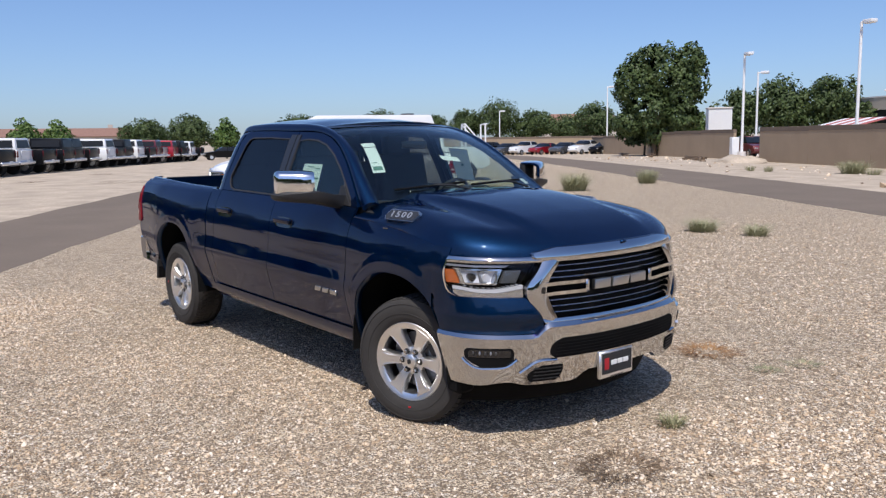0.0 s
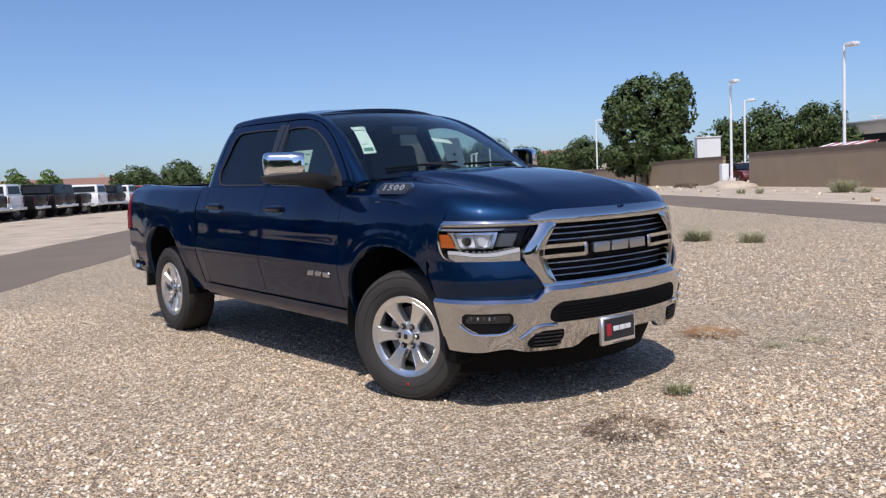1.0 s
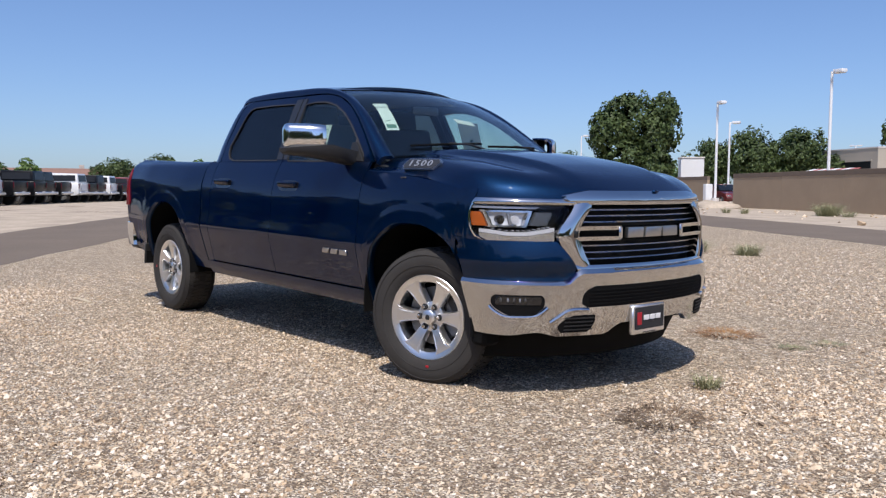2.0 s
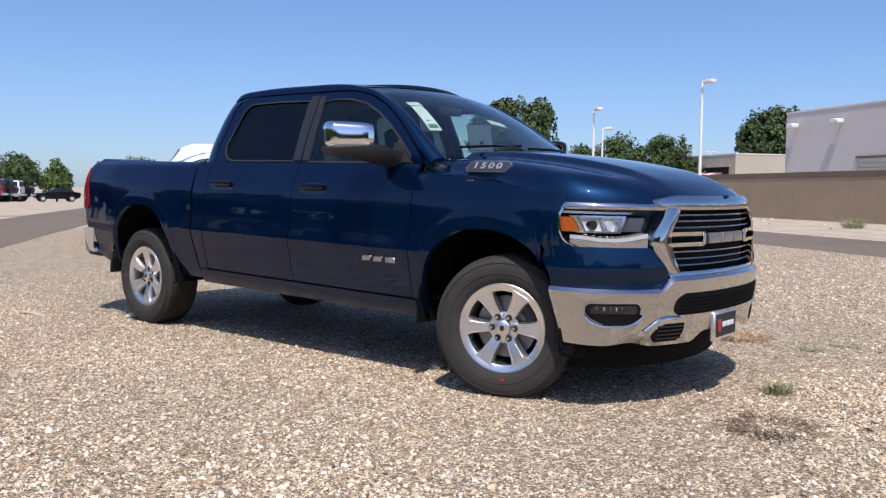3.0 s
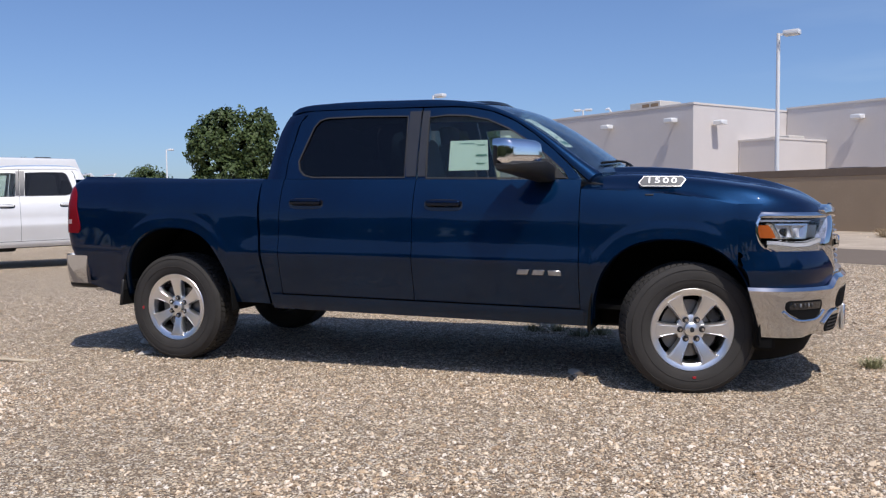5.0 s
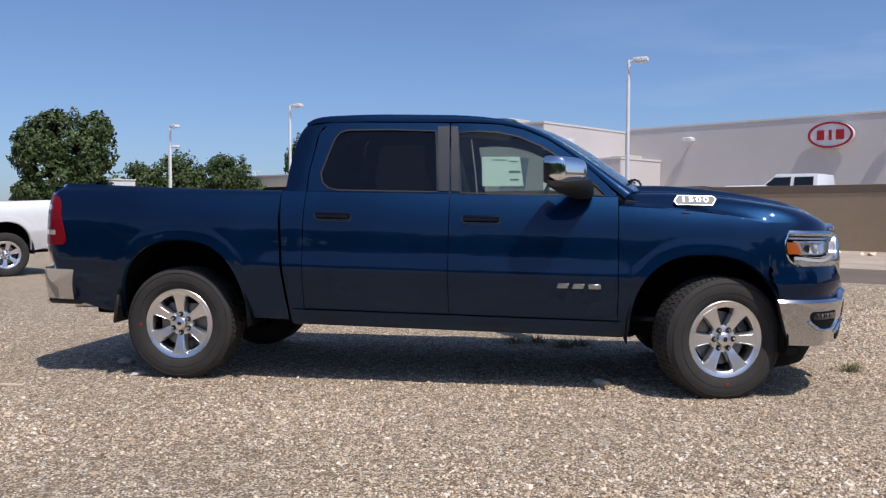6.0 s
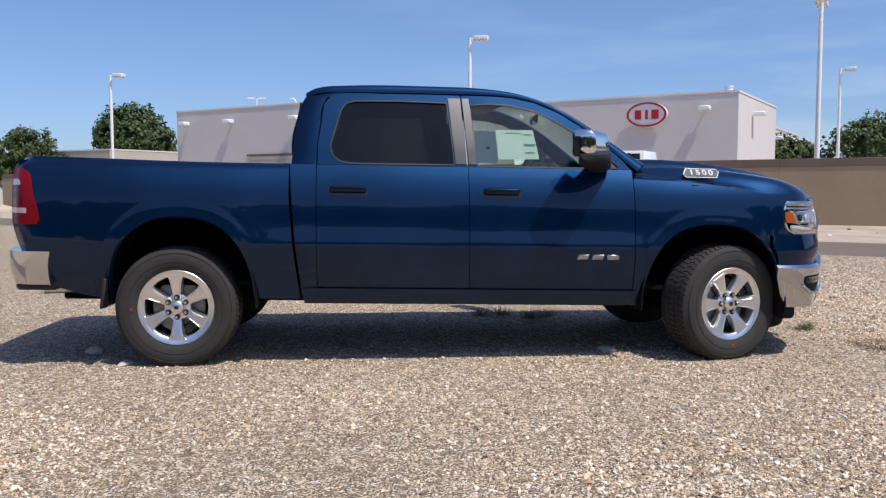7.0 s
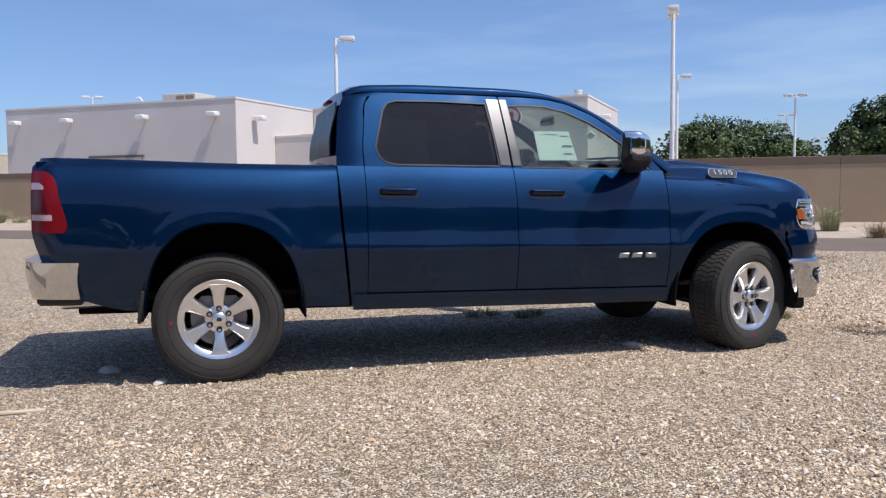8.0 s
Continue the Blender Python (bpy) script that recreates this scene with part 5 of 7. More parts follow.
    for s in (-1, 1):
        add("exhaust_tip", cyl(bmesh.new(), (-2.50, s * 0.66, 0.47), (-2.76, s * 0.70, 0.465), 0.042, n=16), "chrome")
    # front bumper
    def bumper(u, v):
        a = lerp(-math.pi / 2, math.pi / 2, u)
        ay = abs(across(a))
        zt = 0.692 + 0.066 * smooth(0.66, 0.58, ay)
        zb = 0.402 + 0.012 * smooth(0.95, 0.8, ay) - 0.022 * smooth(0.80, 0.70, ay) + 0.055 * smooth(0.42, 0.30, ay)
        z = lerp(zb, zt, min(1.0, v / 0.94))
        k = min(1.0, max(0.0, (z - 0.40) / 0.33))
        y = bumper_half(k) * across(a)
        roll = 0.045 * smooth(0.86, 1.0, v)
        x = bumper_x(y, z) + 0.085 * smooth(0.75, 1.0, ay) ** 2 * (1 - v)
        return (x - roll * math.cos(a) ** 0.5 if math.cos(a) > 0 else x, y * (1 - 0.03 * smooth(0.86, 1.0, v)), z)
    add("front_bumper", shell(bumper, 72, 16, lambda p, u, v: Vector((2.0 - p.x, -p.y * 0.6, 0)).normalized() * 0.03), "chrome", root, "chrome front bumper")
    add("bumper_intake", front_patch(bumper_x, [(0.548, -0.535, 0.535), (0.562, -0.562, 0.562), (0.600, -0.568, 0.568), (0.645, -0.542, 0.542), (0.664, -0.50, 0.50)], 0.004, 0.02, 24, 6), "matt_black", root, "wide black bumper intake")
    for k in range(5):
        z = 0.562 + 0.019 * k
        add("intake_bar", front_patch(bumper_x, [(z, -0.535, 0.535), (z + 0.006, -0.535, 0.535)], 0.007, 0.008, 20, 1), "matt_black")
    add("air_dam", shell(lambda u, v: (2.10 + 0.58 * math.cos(lerp(-1.45, 1.45, u)) - 0.10 * (1 - v), 0.90 * math.sin(lerp(-1.45, 1.45, u)), lerp(0.235, 0.43, v)), 30, 5, lambda p, u, v: Vector((2.0 - p.x, -p.y, 0)).normalized() * 0.03), "matt_black", root, "black air dam under the bumper")
    pl = add("plate_holder", boxed((2.782, -0.080, 0.456), (0.03, 0.305, 0.165), 0.008), "polished", root, "silver plate frame with a black dealer plate")
    add("plate", boxed((2.799, -0.080, 0.463), (0.006, 0.270, 0.126), 0.003), "ink", pl, "black plate with plain red and white marks")
    add("plate_mark", boxed((2.8025, -0.178, 0.463), (0.004, 0.040, 0.070), 0.0015), "red_plain", pl)
    for y, w in ((-0.115, 0.052), (-0.060, 0.046), (-0.007, 0.048)):
        add("plate_bar", boxed((2.804, y, 0.466), (0.004, w, 0.029), 0.003), "white_plain", pl)
    add("plate_bar", boxed((2.804, -0.065, 0.445), (0.004, 0.040, 0.005), 0.002), "satin_grey", pl)
    add("frame_print", boxed((2.798, -0.080, 0.382), (0.004, 0.12, 0.006), 0.002), "trim_grey", pl)
    # grille
    wide = curve([(0.765, 0.500), (0.788, 0.518), (0.84, 0.540), (0.91, 0.566), (0.952, 0.574), (1.004, 0.550), (1.06, 0.505), (1.10, 0.470)])
    gr = add("grille", front_patch(nose_x, [(z, -wide(z) - 0.03, wide(z) + 0.03) for z in (0.760, 0.84, 0.91, 1.004, 1.112)], -0.060, 0.02, 24, 8), "matt_black", root, "black grille with chrome bars and broad chrome surround")
    for z in (1.072, 1.040, 1.007, 0.879, 0.843, 0.808):
        w = wide(z)
        bar = shell(lambda u, v: (nose_x(lerp(-w, w, u), z) - 0.016 + 0.006 * v, lerp(-w, w, u), z - 0.0045 + 0.008 * v), 24, 3, (-0.014, 0, 0))
        add("grille_bar", bar, "bar_metal", gr, "thin chrome grille bar")
    for z in (0.973, 0.917):
        w = wide(z) + 0.055
        for sgn, inner in ((-1, 0.285), (1, 0.285)):
            bar = shell(lambda u, v: (nose_x(lerp(inner, w, u), z) + 0.018 * smooth(0.48, 0.59, lerp(inner, w, u)) - 0.008 + 0.006 * v, sgn * lerp(inner, w, u), z - 0.011 + 0.022 * v), 14, 3, (-0.035, 0, 0))
            add("grille_bar", bar, "chrome", gr, "chrome grille bar")
    for y in (-0.290, 0.290):
        add("grille_bar_end", boxed((nose_x(y, 0.93) - 0.014, y, 0.945), (0.03, 0.028, 0.074), 0.008), "chrome", gr)
    for y, w, lean in ((-0.170, 0.132, 0.10), (-0.010, 0.150, 0.25), (0.157, 0.160, -0.05)):
        e = boxed((0.0, 0.0, 0.0), (0.030, w, 0.058), 0.008, seg=2)
        for q in e.verts:
            q.co = (q.co.x + nose_x(y + q.co.y, 0.94) - 0.016, q.co.y + y + lean * q.co.z, q.co.z + 0.946)
        add("grille_emblem", e, "emblem", gr, "plain satin metal emblem block")
    add("surround_top", front_patch(nose_x, [(1.100, -0.50, 0.50), (1.118, -0.600, 0.600), (1.146, -0.625, 0.625), (1.164, -0.555, 0.555), (1.176, -0.47, 0.47)], 0.010, 0.05, 30, 12, 0.016), "chrome", gr, "broad chrome top bar")
    add("hood_notch", boxed((nose_x(0.03, 1.165) + 0.010, 0.055, 1.172), (0.03, 0.05, 0.018), 0.007), "blue", gr)
    add("surround_bottom", front_patch(nose_x, [(0.728, -0.575, 0.575), (0.745, -0.586, 0.586), (0.776, -0.600, 0.600)], 0.012, 0.05, 30, 8, 0.010), "chrome", gr, "chrome lower bar")
    for sgn in (-1, 1):
        rows = ((0.745, 0.490, 0.584), (0.777, 0.508, 0.602), (0.84, 0.540, 0.642), (0.91, 0.566, 0.680), (0.939, 0.573, 0.681), (0.988, 0.558, 0.662), (1.018, 0.541, 0.638), (1.06, 0.505, 0.604), (1.088, 0.480, 0.584), (1.110, 0.465, 0.572))
        add("surround_side", front_patch(nose_x, [(z, sgn * a, sgn * b) for z, a, b in rows], 0.006, 0.06, 12, 18, 0.0, 0.012), "chrome", gr, "chrome grille side")
        add("side_pocket", front_patch(nose_x, [(0.924, sgn * 0.588, sgn * 0.648), (0.960, sgn * 0.584, sgn * 0.640)], 0.0165, 0.01, 4, 2), "gloss_black", gr)
    # underside
    add("floor_pan", boxed((0.0, 0, 0.52), (5.0, 1.70, 0.03)), "matt_black")
    add("rear_axle", cyl(bmesh.new(), (-1.836, -0.75, 0.398), (-1.836, 0.75, 0.398), 0.045), "dark_metal")
    df = bmesh.new()
    bmesh.ops.create_uvsphere(df, u_segments=14, v_segments=10, radius=0.15, matrix=Matrix.Translation((-1.836, 0, 0.40)) @ Matrix.Diagonal((1.0, 0.9, 1.0, 1)))
    add("differential", df, "dark_metal")
    add("gearbox", boxed((0.75, 0, 0.40), (1.3, 0.34, 0.22), 0.05, seg=2), "dark_metal")
    add("exhaust_pipe", tube([(0.8, -0.32, 0.36), (-0.4, -0.34, 0.36), (-1.4, -0.40, 0.40), (-2.0, -0.5, 0.52), (-2.6, -0.66, 0.46)], 0.035, 10), "steel")
    add("muffler", cyl(bmesh.new(), (-0.5, -0.30, 0.47), (-1.1, -0.30, 0.47), 0.09), "steel")
    add("crossmember", boxed((1.83, 0, 0.36), (0.22, 1.0, 0.12), 0.03), "dark_metal")
    # wheels
    wheel_parts(root, (-1.836, -0.80, 0.398), 0, "rear_wheel", 90)
    wheel_parts(root, (-1.836, 0.80, 0.398), 180, "rear_wheel", 40)
    wheel_parts(root, (1.857, -0.852, 0.388), 18.0, "front_wheel")
    wheel_parts(root, (1.80, 0.80, 0.388), 198.5, "front_wheel", 25)
    return root


def tracked2(points, n):
    return [(p.x, p.y) for p in tracked([(a, b, 0) for a, b in points], n)]


blue_truck = pickup("pickup_truck", "dark metallic blue crew cab pickup truck with chrome bumpers on gravel")


# ---- the white pickup, of the same build, parked behind ----
def repainted(ob, paints):
    """Gives a copied vehicle its own paint."""
    for o in ob.children_recursive:
        if o.type == "MESH" and o.material_slots and o.material_slots[0].material and o.material_slots[0].material.name in paints:
            o.material_slots[0].link = "OBJECT"
            o.material_slots[0].material = M[paints[o.data.materials[0].name]]
    return ob


white_truck = repainted(copy_thing(blue_truck, pose(-10.95, 6.36, 0, 0, 0, -126.9)), {"blue": "white_car", "handle_blue": "white_car", "chrome": "polished"})
tagged(white_truck, "white crew cab pickup truck parked on gravel", "pickup truck")
for o in list(white_truck.children):
    if o.name.split(".")[0] in ("window_sticker", "windscreen_sticker", "windscreen_tag"):
        for c in list(o.children):
            bpy.data.objects.remove(c)
        bpy.data.objects.remove(o)


# ---- simpler parked vehicles ----
def loft(profile, half, bm=None, bevel=0.03):
    """A vehicle's hull: a side outline of (x, z) drawn out to half(z) on each flank."""
    bm = bm or bmesh.new()
    rows = [[bm.verts.new((x, s * half(x, z), z)) for x, z in profile] for s in (-1, 1)]
    n = len(profile)
    for r in (rows[0][::-1], rows[1]):
        bm.faces.new(r)
    for i in range(n):
        j = (i + 1) % n
        bm.faces.new((rows[0][i], rows[0][j], rows[1][j], rows[1][i]))
    if bevel:
        bmesh.ops.bevel(bm, geom=bm.edges[:], offset=bevel, segments=2, affect="EDGES", profile=0.6)
    return bm


def road_wheel(root, x, y, r):
    w = cyl(bmesh.new(), (x, y - 0.12, r), (x, y + 0.12, r), r, n=24)
    bmesh.ops.bevel(w, geom=w.edges[:], offset=0.02, segments=1, affect="EDGES")
    t = part("wheel", w, "rubber", root)
    s = math.copysign(1, y)
    part("rim", cyl(bmesh.new(), (x, y + s * 0.10, r), (x, y + s * 0.13, r), r * 0.62, r * 0.55, 16), "polished", t)


def plain_pickup(name, label, color, at, turn, group=""):
    root = thing(name, label, "pickup truck", at, turn, group)
    hull = [(-2.80, 0.55), (-2.84, 1.28), (-1.05, 1.30), (1.15, 1.30), (1.9, 1.24), (2.60, 1.12), (2.72, 0.60), (2.3, 0.46), (-2.5, 0.46)]
    part("body", loft(hull, lambda x, z: 0.97 - 0.05 * smooth(0.9, 1.3, z) - 0.10 * smooth(2.2, 2.7, x)), color, root)
    cab = [(-1.05, 1.26), (-0.96, 1.86), (0.35, 1.90), (1.25, 1.28)]
    part("cab", loft(cab, lambda x, z: 0.90 - 0.24 * smooth(1.28, 1.88, z), bevel=0.05), color, root)
    for s in (-1, 1):
        for a, b, c in (((-0.86, 1.36), (-0.02, 1.36), (-0.02, 1.76)), ((0.06, 1.36), (1.02, 1.36), (0.06, 1.76))):
            loop = [(-0.86, 1.36), (-0.02, 1.36), (-0.02, 1.77), (-0.78, 1.77)] if a[0] < 0 else [(0.06, 1.36), (1.04, 1.36), (0.42, 1.77), (0.06, 1.77)]
            part("window", slab([(x, s * (0.912 - 0.24 * smooth(1.28, 1.88, z)), z) for x, z in loop], (0, -s * 0.02, 0)), "far_glass", root)
        part("taillight", boxed((-2.835, s * 0.89, 1.06), (0.05, 0.11, 0.32), 0.02), "lamp_deep", root)
        part("mirror", boxed((0.92, s * 1.08, 1.42), (0.12, 0.24, 0.20), 0.04), "black_plastic", root)
        part("headlight", boxed((2.60, s * 0.72, 0.98), (0.16, 0.30, 0.16), 0.03), "reflector", root)
        for x in (-1.84, 1.84):
            road_wheel(root, x, s * 0.86, 0.40)
            arc = [(x + 0.50 * math.cos(a), s * 0.985, max(0.42, 0.42 + 0.50 * math.sin(a))) for a in (math.pi * k / 12 for k in range(13))]
            part("wheel_arch", slab(arc, (0, -s * 0.3, 0)), "matt_black", root)
    part("rear_window", slab([(-1.075, -0.66, 1.40), (-1.075, 0.66, 1.40), (-1.005, 0.58, 1.76), (-1.005, -0.58, 1.76)], (0.02, 0, 0)), "far_glass", root)
    part("windscreen", slab([(1.215, -0.74, 1.345), (1.215, 0.74, 1.345), (0.46, 0.60, 1.855), (0.46, -0.60, 1.855)], (-0.02, 0, -0.02)), "far_glass", root)
    part("rear_bumper", boxed((-2.90, 0, 0.62), (0.18, 1.84, 0.16), 0.04), "polished", root)
    part("plate", boxed((-2.995, 0, 0.66), (0.02, 0.34, 0.15), 0.004), "white_plain", root)
    part("front_bumper", boxed((2.70, 0, 0.60), (0.18, 1.80, 0.22), 0.05), "polished", root)
    part("tailgate_film", boxed((-2.86, 0.02, 1.02), (0.03, 0.95, 0.42), 0.01), "white_plain", root)
    part("bed_opening", boxed((-1.95, 0, 1.297), (1.62, 1.62, 0.03)), "matt_black", root)
    cap = part("bed_cap", loft([(-2.78, 1.27), (-2.70, 1.86), (-1.0, 1.90), (-0.98, 1.27)], lambda x, z: 0.91 - 0.14 * smooth(1.28, 1.88, z), bevel=0.05), color, root)
    part("cap_window", slab([(-2.79, -0.70, 1.36), (-2.79, 0.70, 1.36), (-2.735, 0.64, 1.76), (-2.735, -0.64, 1.76)], (0.02, 0, 0)), "far_glass", cap)
    for s in (-1, 1):
        part("cap_side_window", slab([(-2.62, s * 0.915, 1.40), (-1.12, s * 0.915, 1.40), (-1.12, s * 0.825, 1.76), (-2.58, s * 0.825, 1.76)], (0, -s * 0.06, 0)), "far_glass", cap)
    return root


def plain_car(name, label, color, at, turn, tall=0.0, group=""):
    root = thing(name, label, "car", at, turn, group)
    hull = [(-2.25, 0.45), (-2.30, 0.95), (-1.7, 1.02 + tall), (0.9, 1.0 + tall * 0.6), (2.0, 0.86 + tall * 0.5), (2.25, 0.55), (1.9, 0.30), (-1.9, 0.30)]
    part("body", loft(hull, lambda x, z: 0.90 - 0.12 * smooth(1.6, 2.3, abs(x)), bevel=0.06), color, root)
    cab = [(-1.75, 0.98 + tall), (-1.25, 1.40 + tall), (0.15, 1.44 + tall), (1.0, 0.98 + tall)]
    part("greenhouse", loft(cab, lambda x, z: 0.84 - 0.22 * smooth(1.0 + tall, 1.44 + tall, z), bevel=0.05), "glass_dark", root)
    part("roof", boxed((-0.55, 0, 1.44 + tall), (1.35, 1.14, 0.05), 0.02), color, root)
    for s in (-1, 1):
        part("taillight", boxed((-2.27, s * 0.70, 0.86), (0.06, 0.26, 0.13), 0.02), "lamp_red", root)
        part("headlight", boxed((2.14, s * 0.62, 0.72), (0.14, 0.28, 0.11), 0.02), "reflector", root)
        part("window_pillar", boxed((-0.35, s * 0.74, 1.2 + tall), (0.09, 0.06, 0.44), 0.01, Matrix.Rotation(radians(24 * s), 4, "X")), color, root)
        for x in (-1.4, 1.4):
            road_wheel(root, x, s * 0.80, 0.33)
    part("plate", boxed((-2.31, 0, 0.72), (0.02, 0.45, 0.13), 0.005), "white_plain", root)
    return root


def cargo_van(name, label, at, turn):
    root = thing(name, label, "van", at, turn)
    hull = [(-2.75, 0.45), (-2.78, 2.20), (-2.66, 2.50), (1.10, 2.52), (1.45, 2.38), (2.10, 1.45), (2.72, 1.15), (2.80, 0.50)]
    part("body", loft(hull, lambda x, z: 0.99 - 0.12 * smooth(1.3, 2.5, z), bevel=0.06), "white_car", root)
    for s in (-1, 1):
        part("side_window", slab([(1.05, s * 0.985, 1.40), (1.85, s * 0.985, 1.40), (1.52, s * 0.90, 1.98), (1.05, s * 0.90, 2.0)], (0, -s * 0.05, 0)), "glass_dark", root)
        part("headlight", boxed((2.68, s * 0.74, 0.98), (0.16, 0.28, 0.26), 0.04), "reflector", root)
        part("taillight", boxed((-2.78, s * 0.90, 1.35), (0.06, 0.10, 0.7), 0.02), "lamp_red", root)
        part("mirror", boxed((1.70, s * 1.12, 1.50), (0.14, 0.22, 0.34), 0.04), "black_plastic", root)
        part("side_rib", boxed((-0.8, s * 0.985, 1.30), (3.2, 0.02, 0.05), 0.008), "white_car", root)
        for x in (-1.75, 1.85):
            road_wheel(root, x, s * 0.84, 0.35)
    part("windscreen", slab([(2.13, -0.82, 1.46), (2.13, 0.82, 1.46), (1.52, 0.76, 2.34), (1.52, -0.76, 2.34)], (-0.03, 0, -0.02)), "glass_dark", root)
    part("roof_vent", boxed((-1.9, 0.1, 2.535), (0.42, 0.42, 0.05), 0.015), "black_plastic", root)
    part("bumper", boxed((2.78, 0, 0.58), (0.14, 1.86, 0.26), 0.05), "black_plastic", root)
    return root


def utility_truck(name, label, at, turn, rack=True):
    """A white work truck with side boxes and a tubular ladder rack."""
    root = thing(name, label, "utility truck", at, turn)
    part("body", loft([(-2.7, 0.6), (-2.7, 1.35), (-0.9, 1.35), (1.3, 1.30), (2.5, 1.15), (2.6, 0.6), (2.2, 0.48), (-2.4, 0.48)], lambda x, z: 0.99), "white_car", root)
    part("cab", loft([(-0.9, 1.3), (-0.85, 2.0), (0.5, 2.02), (1.35, 1.28)], lambda x, z: 0.90 - 0.20 * smooth(1.3, 2.0, z), bevel=0.05), "white_car", root)
    for s in (-1, 1):
        for x0, x1, x2, x3 in ((-0.75, -0.12, -0.12, -0.72), (0.0, 1.1, 0.55, 0.0)):
            part("window", slab([(x0, s * 0.905, 1.38), (x1, s * 0.905, 1.38), (x2, s * 0.75, 1.90), (x3, s * 0.75, 1.90)], (0, -s * 0.03, 0)), "glass_dark", root)
        for x in {True: (-2.55, -1.75, -1.0, 0.9), False: (-2.55, -1.75), None: ()}[rack]:
            part("rack_post", cyl(bmesh.new(), (x, s * 0.86, 1.33), (x, s * 0.80, 2.25), 0.035, n=8), "white_paint", root)
        if rack:
            part("rack_rail", cyl(bmesh.new(), (-2.7, s * 0.80, 2.25), (1.3, s * 0.80, 2.25), 0.04, n=8), "white_paint", root)
        if rack is not None:
            part("rack_brace", cyl(bmesh.new(), (-2.5, s * 0.86, 1.36), (-1.78, s * 0.80, 2.22), 0.028, n=8), "white_paint", root)
        for x in (-1.8, 1.8):
            road_wheel(root, x, s * 0.88, 0.39)
    for x in {True: (-2.6, -1.75, -1.0, 0.9), False: (-2.6, -1.75), None: ()}[rack]:
        part("rack_bar", cyl(bmesh.new(), (x, -0.8, 2.25), (x, 0.8, 2.25), 0.035, n=8), "white_paint", root)
    part("windscreen", slab([(1.30, -0.76, 1.36), (1.30, 0.76, 1.36), (0.58, 0.66, 1.96), (0.58, -0.66, 1.96)], (-0.03, 0, -0.02)), "glass_dark", root)
    part("bumper", boxed((2.6, 0, 0.62), (0.16, 1.9, 0.22), 0.04), "polished", root)
    return root


AWAY = math.degrees(math.atan2(-0.817, -0.576))
cargo_van("cargo_van", "white high-roof cargo van parked on gravel", (-18.5, 11.85, 0), AWAY)
utility_truck("utility_truck", "white work truck with a white tubular ladder rack", lot(-27.5, 1.6), AWAY, False)
crew = utility_truck("utility_truck", "tall white crew cab work truck behind the wall", lot(-9.9, 33.0, 0.25), LOT_TURN + 180, None)
crew.matrix_basis = crew.matrix_basis @ Matrix.Scale(1.32, 4)
for color, word, s_at in (("black_car", "black", -13.4), ("white_car", "white", -10.9)):
    hidden = plain_pickup("parked_pickup", word + " pickup truck behind the boundary wall", color, lot(s_at, 30.0, 0.0), AWAY, "trucks behind the wall")
    hidden.matrix_basis = hidden.matrix_basis @ Matrix.Scale(1.24, 4)
gap_car = plain_car("parked_car", "dark red car seen through the wall gap", "maroon_car", lot(-57.0, 28.5), LOT_TURN, 0.15)

COLORS = ["black_car", "white_car", "black_car", "white_car", "black_car", "black_car", "black_car", "black_car", "white_car", "black_car", "black_car", "white_car", "black_car", "maroon_car", "silver_car", "red_car", "black_car", "grey_car", "white_car", "black_car"]
WORDS = {"black_car": "black", "white_car": "white", "grey_car": "dark grey", "maroon_car": "maroon", "silver_car": "silver", "red_car": "red"}
first = None
for row, (d, s0, n) in enumerate(((-22.9, -33.5, 20), (-31.5, -35.0, 20))):
    for i in range(n):
        color = COLORS[(i * (1 if row == 0 else 7) + 3 * row) % len(COLORS)]
        s = s0 - 2.75 * i + 0.15 * math.sin(i * 2.3)
        at = lot(s, d + 0.2 * math.sin(i * 1.7))
        turn = AWAY + 1.5 * math.sin(i * 3.1)
        if first is None:
            first = plain_pickup("parked_pickup", "black pickup truck with a bed cap parked in a row", "black_car", at, turn, "row of parked pickup trucks")
            first.matrix_basis = pose(*at, 0, 0, turn) @ Matrix.Scale(1.05, 4)
        else:
            ob = repainted(copy_thing(first, pose(*at, 0, 0, turn) @ Matrix.Scale(1.05, 4)), {"black_car": color})
            if color != "white_car":
                for o in list(ob.children):
                    if o.name.startswith("tailgate_film"):
                        bpy.data.objects.remove(o)
            capped = i % 5 in (0, 1, 3)
            if not capped:
                for o in [c for c in ob.children if c.name.startswith("bed_cap")]:
                    for c in list(o.children):
                        bpy.data.objects.remove(c)
                    bpy.data.objects.remove(o)
            tagged(ob, WORDS[color] + (" pickup truck with a bed cap parked in a row" if capped else " pickup truck parked in a row"), "pickup truck", "row of parked pickup trucks")

for i, (color, tall) in enumerate((("black_car", 0.25), ("grey_car", 0.05), ("white_car", 0.25), ("red_car", 0.0), ("grey_car", 0.05), ("white_car", 0.28), ("black_car", 0.05))):
    x, y = lerp(-77.5, -62.6, i / 6), lerp(71.2, 77.1, i / 6)
    plain_car("parked_car", WORDS[color] + " car parked by the wall", color, (x, y, ground_z(x, y)), AWAY + 38 + 4 * math.sin(i * 2), tall, "cars by the wall")
for i, color in enumerate(("silver_car", "black_car", "white_car")):
    x, y = -88.0 + 4.6 * i, 33.5 + 3.2 * i
    plain_car("parked_car", WORDS[color] + " car parked past the pickups", color, (x, y, ground_z(x, y)), AWAY + 20, 0.0, "cars past the pickups")


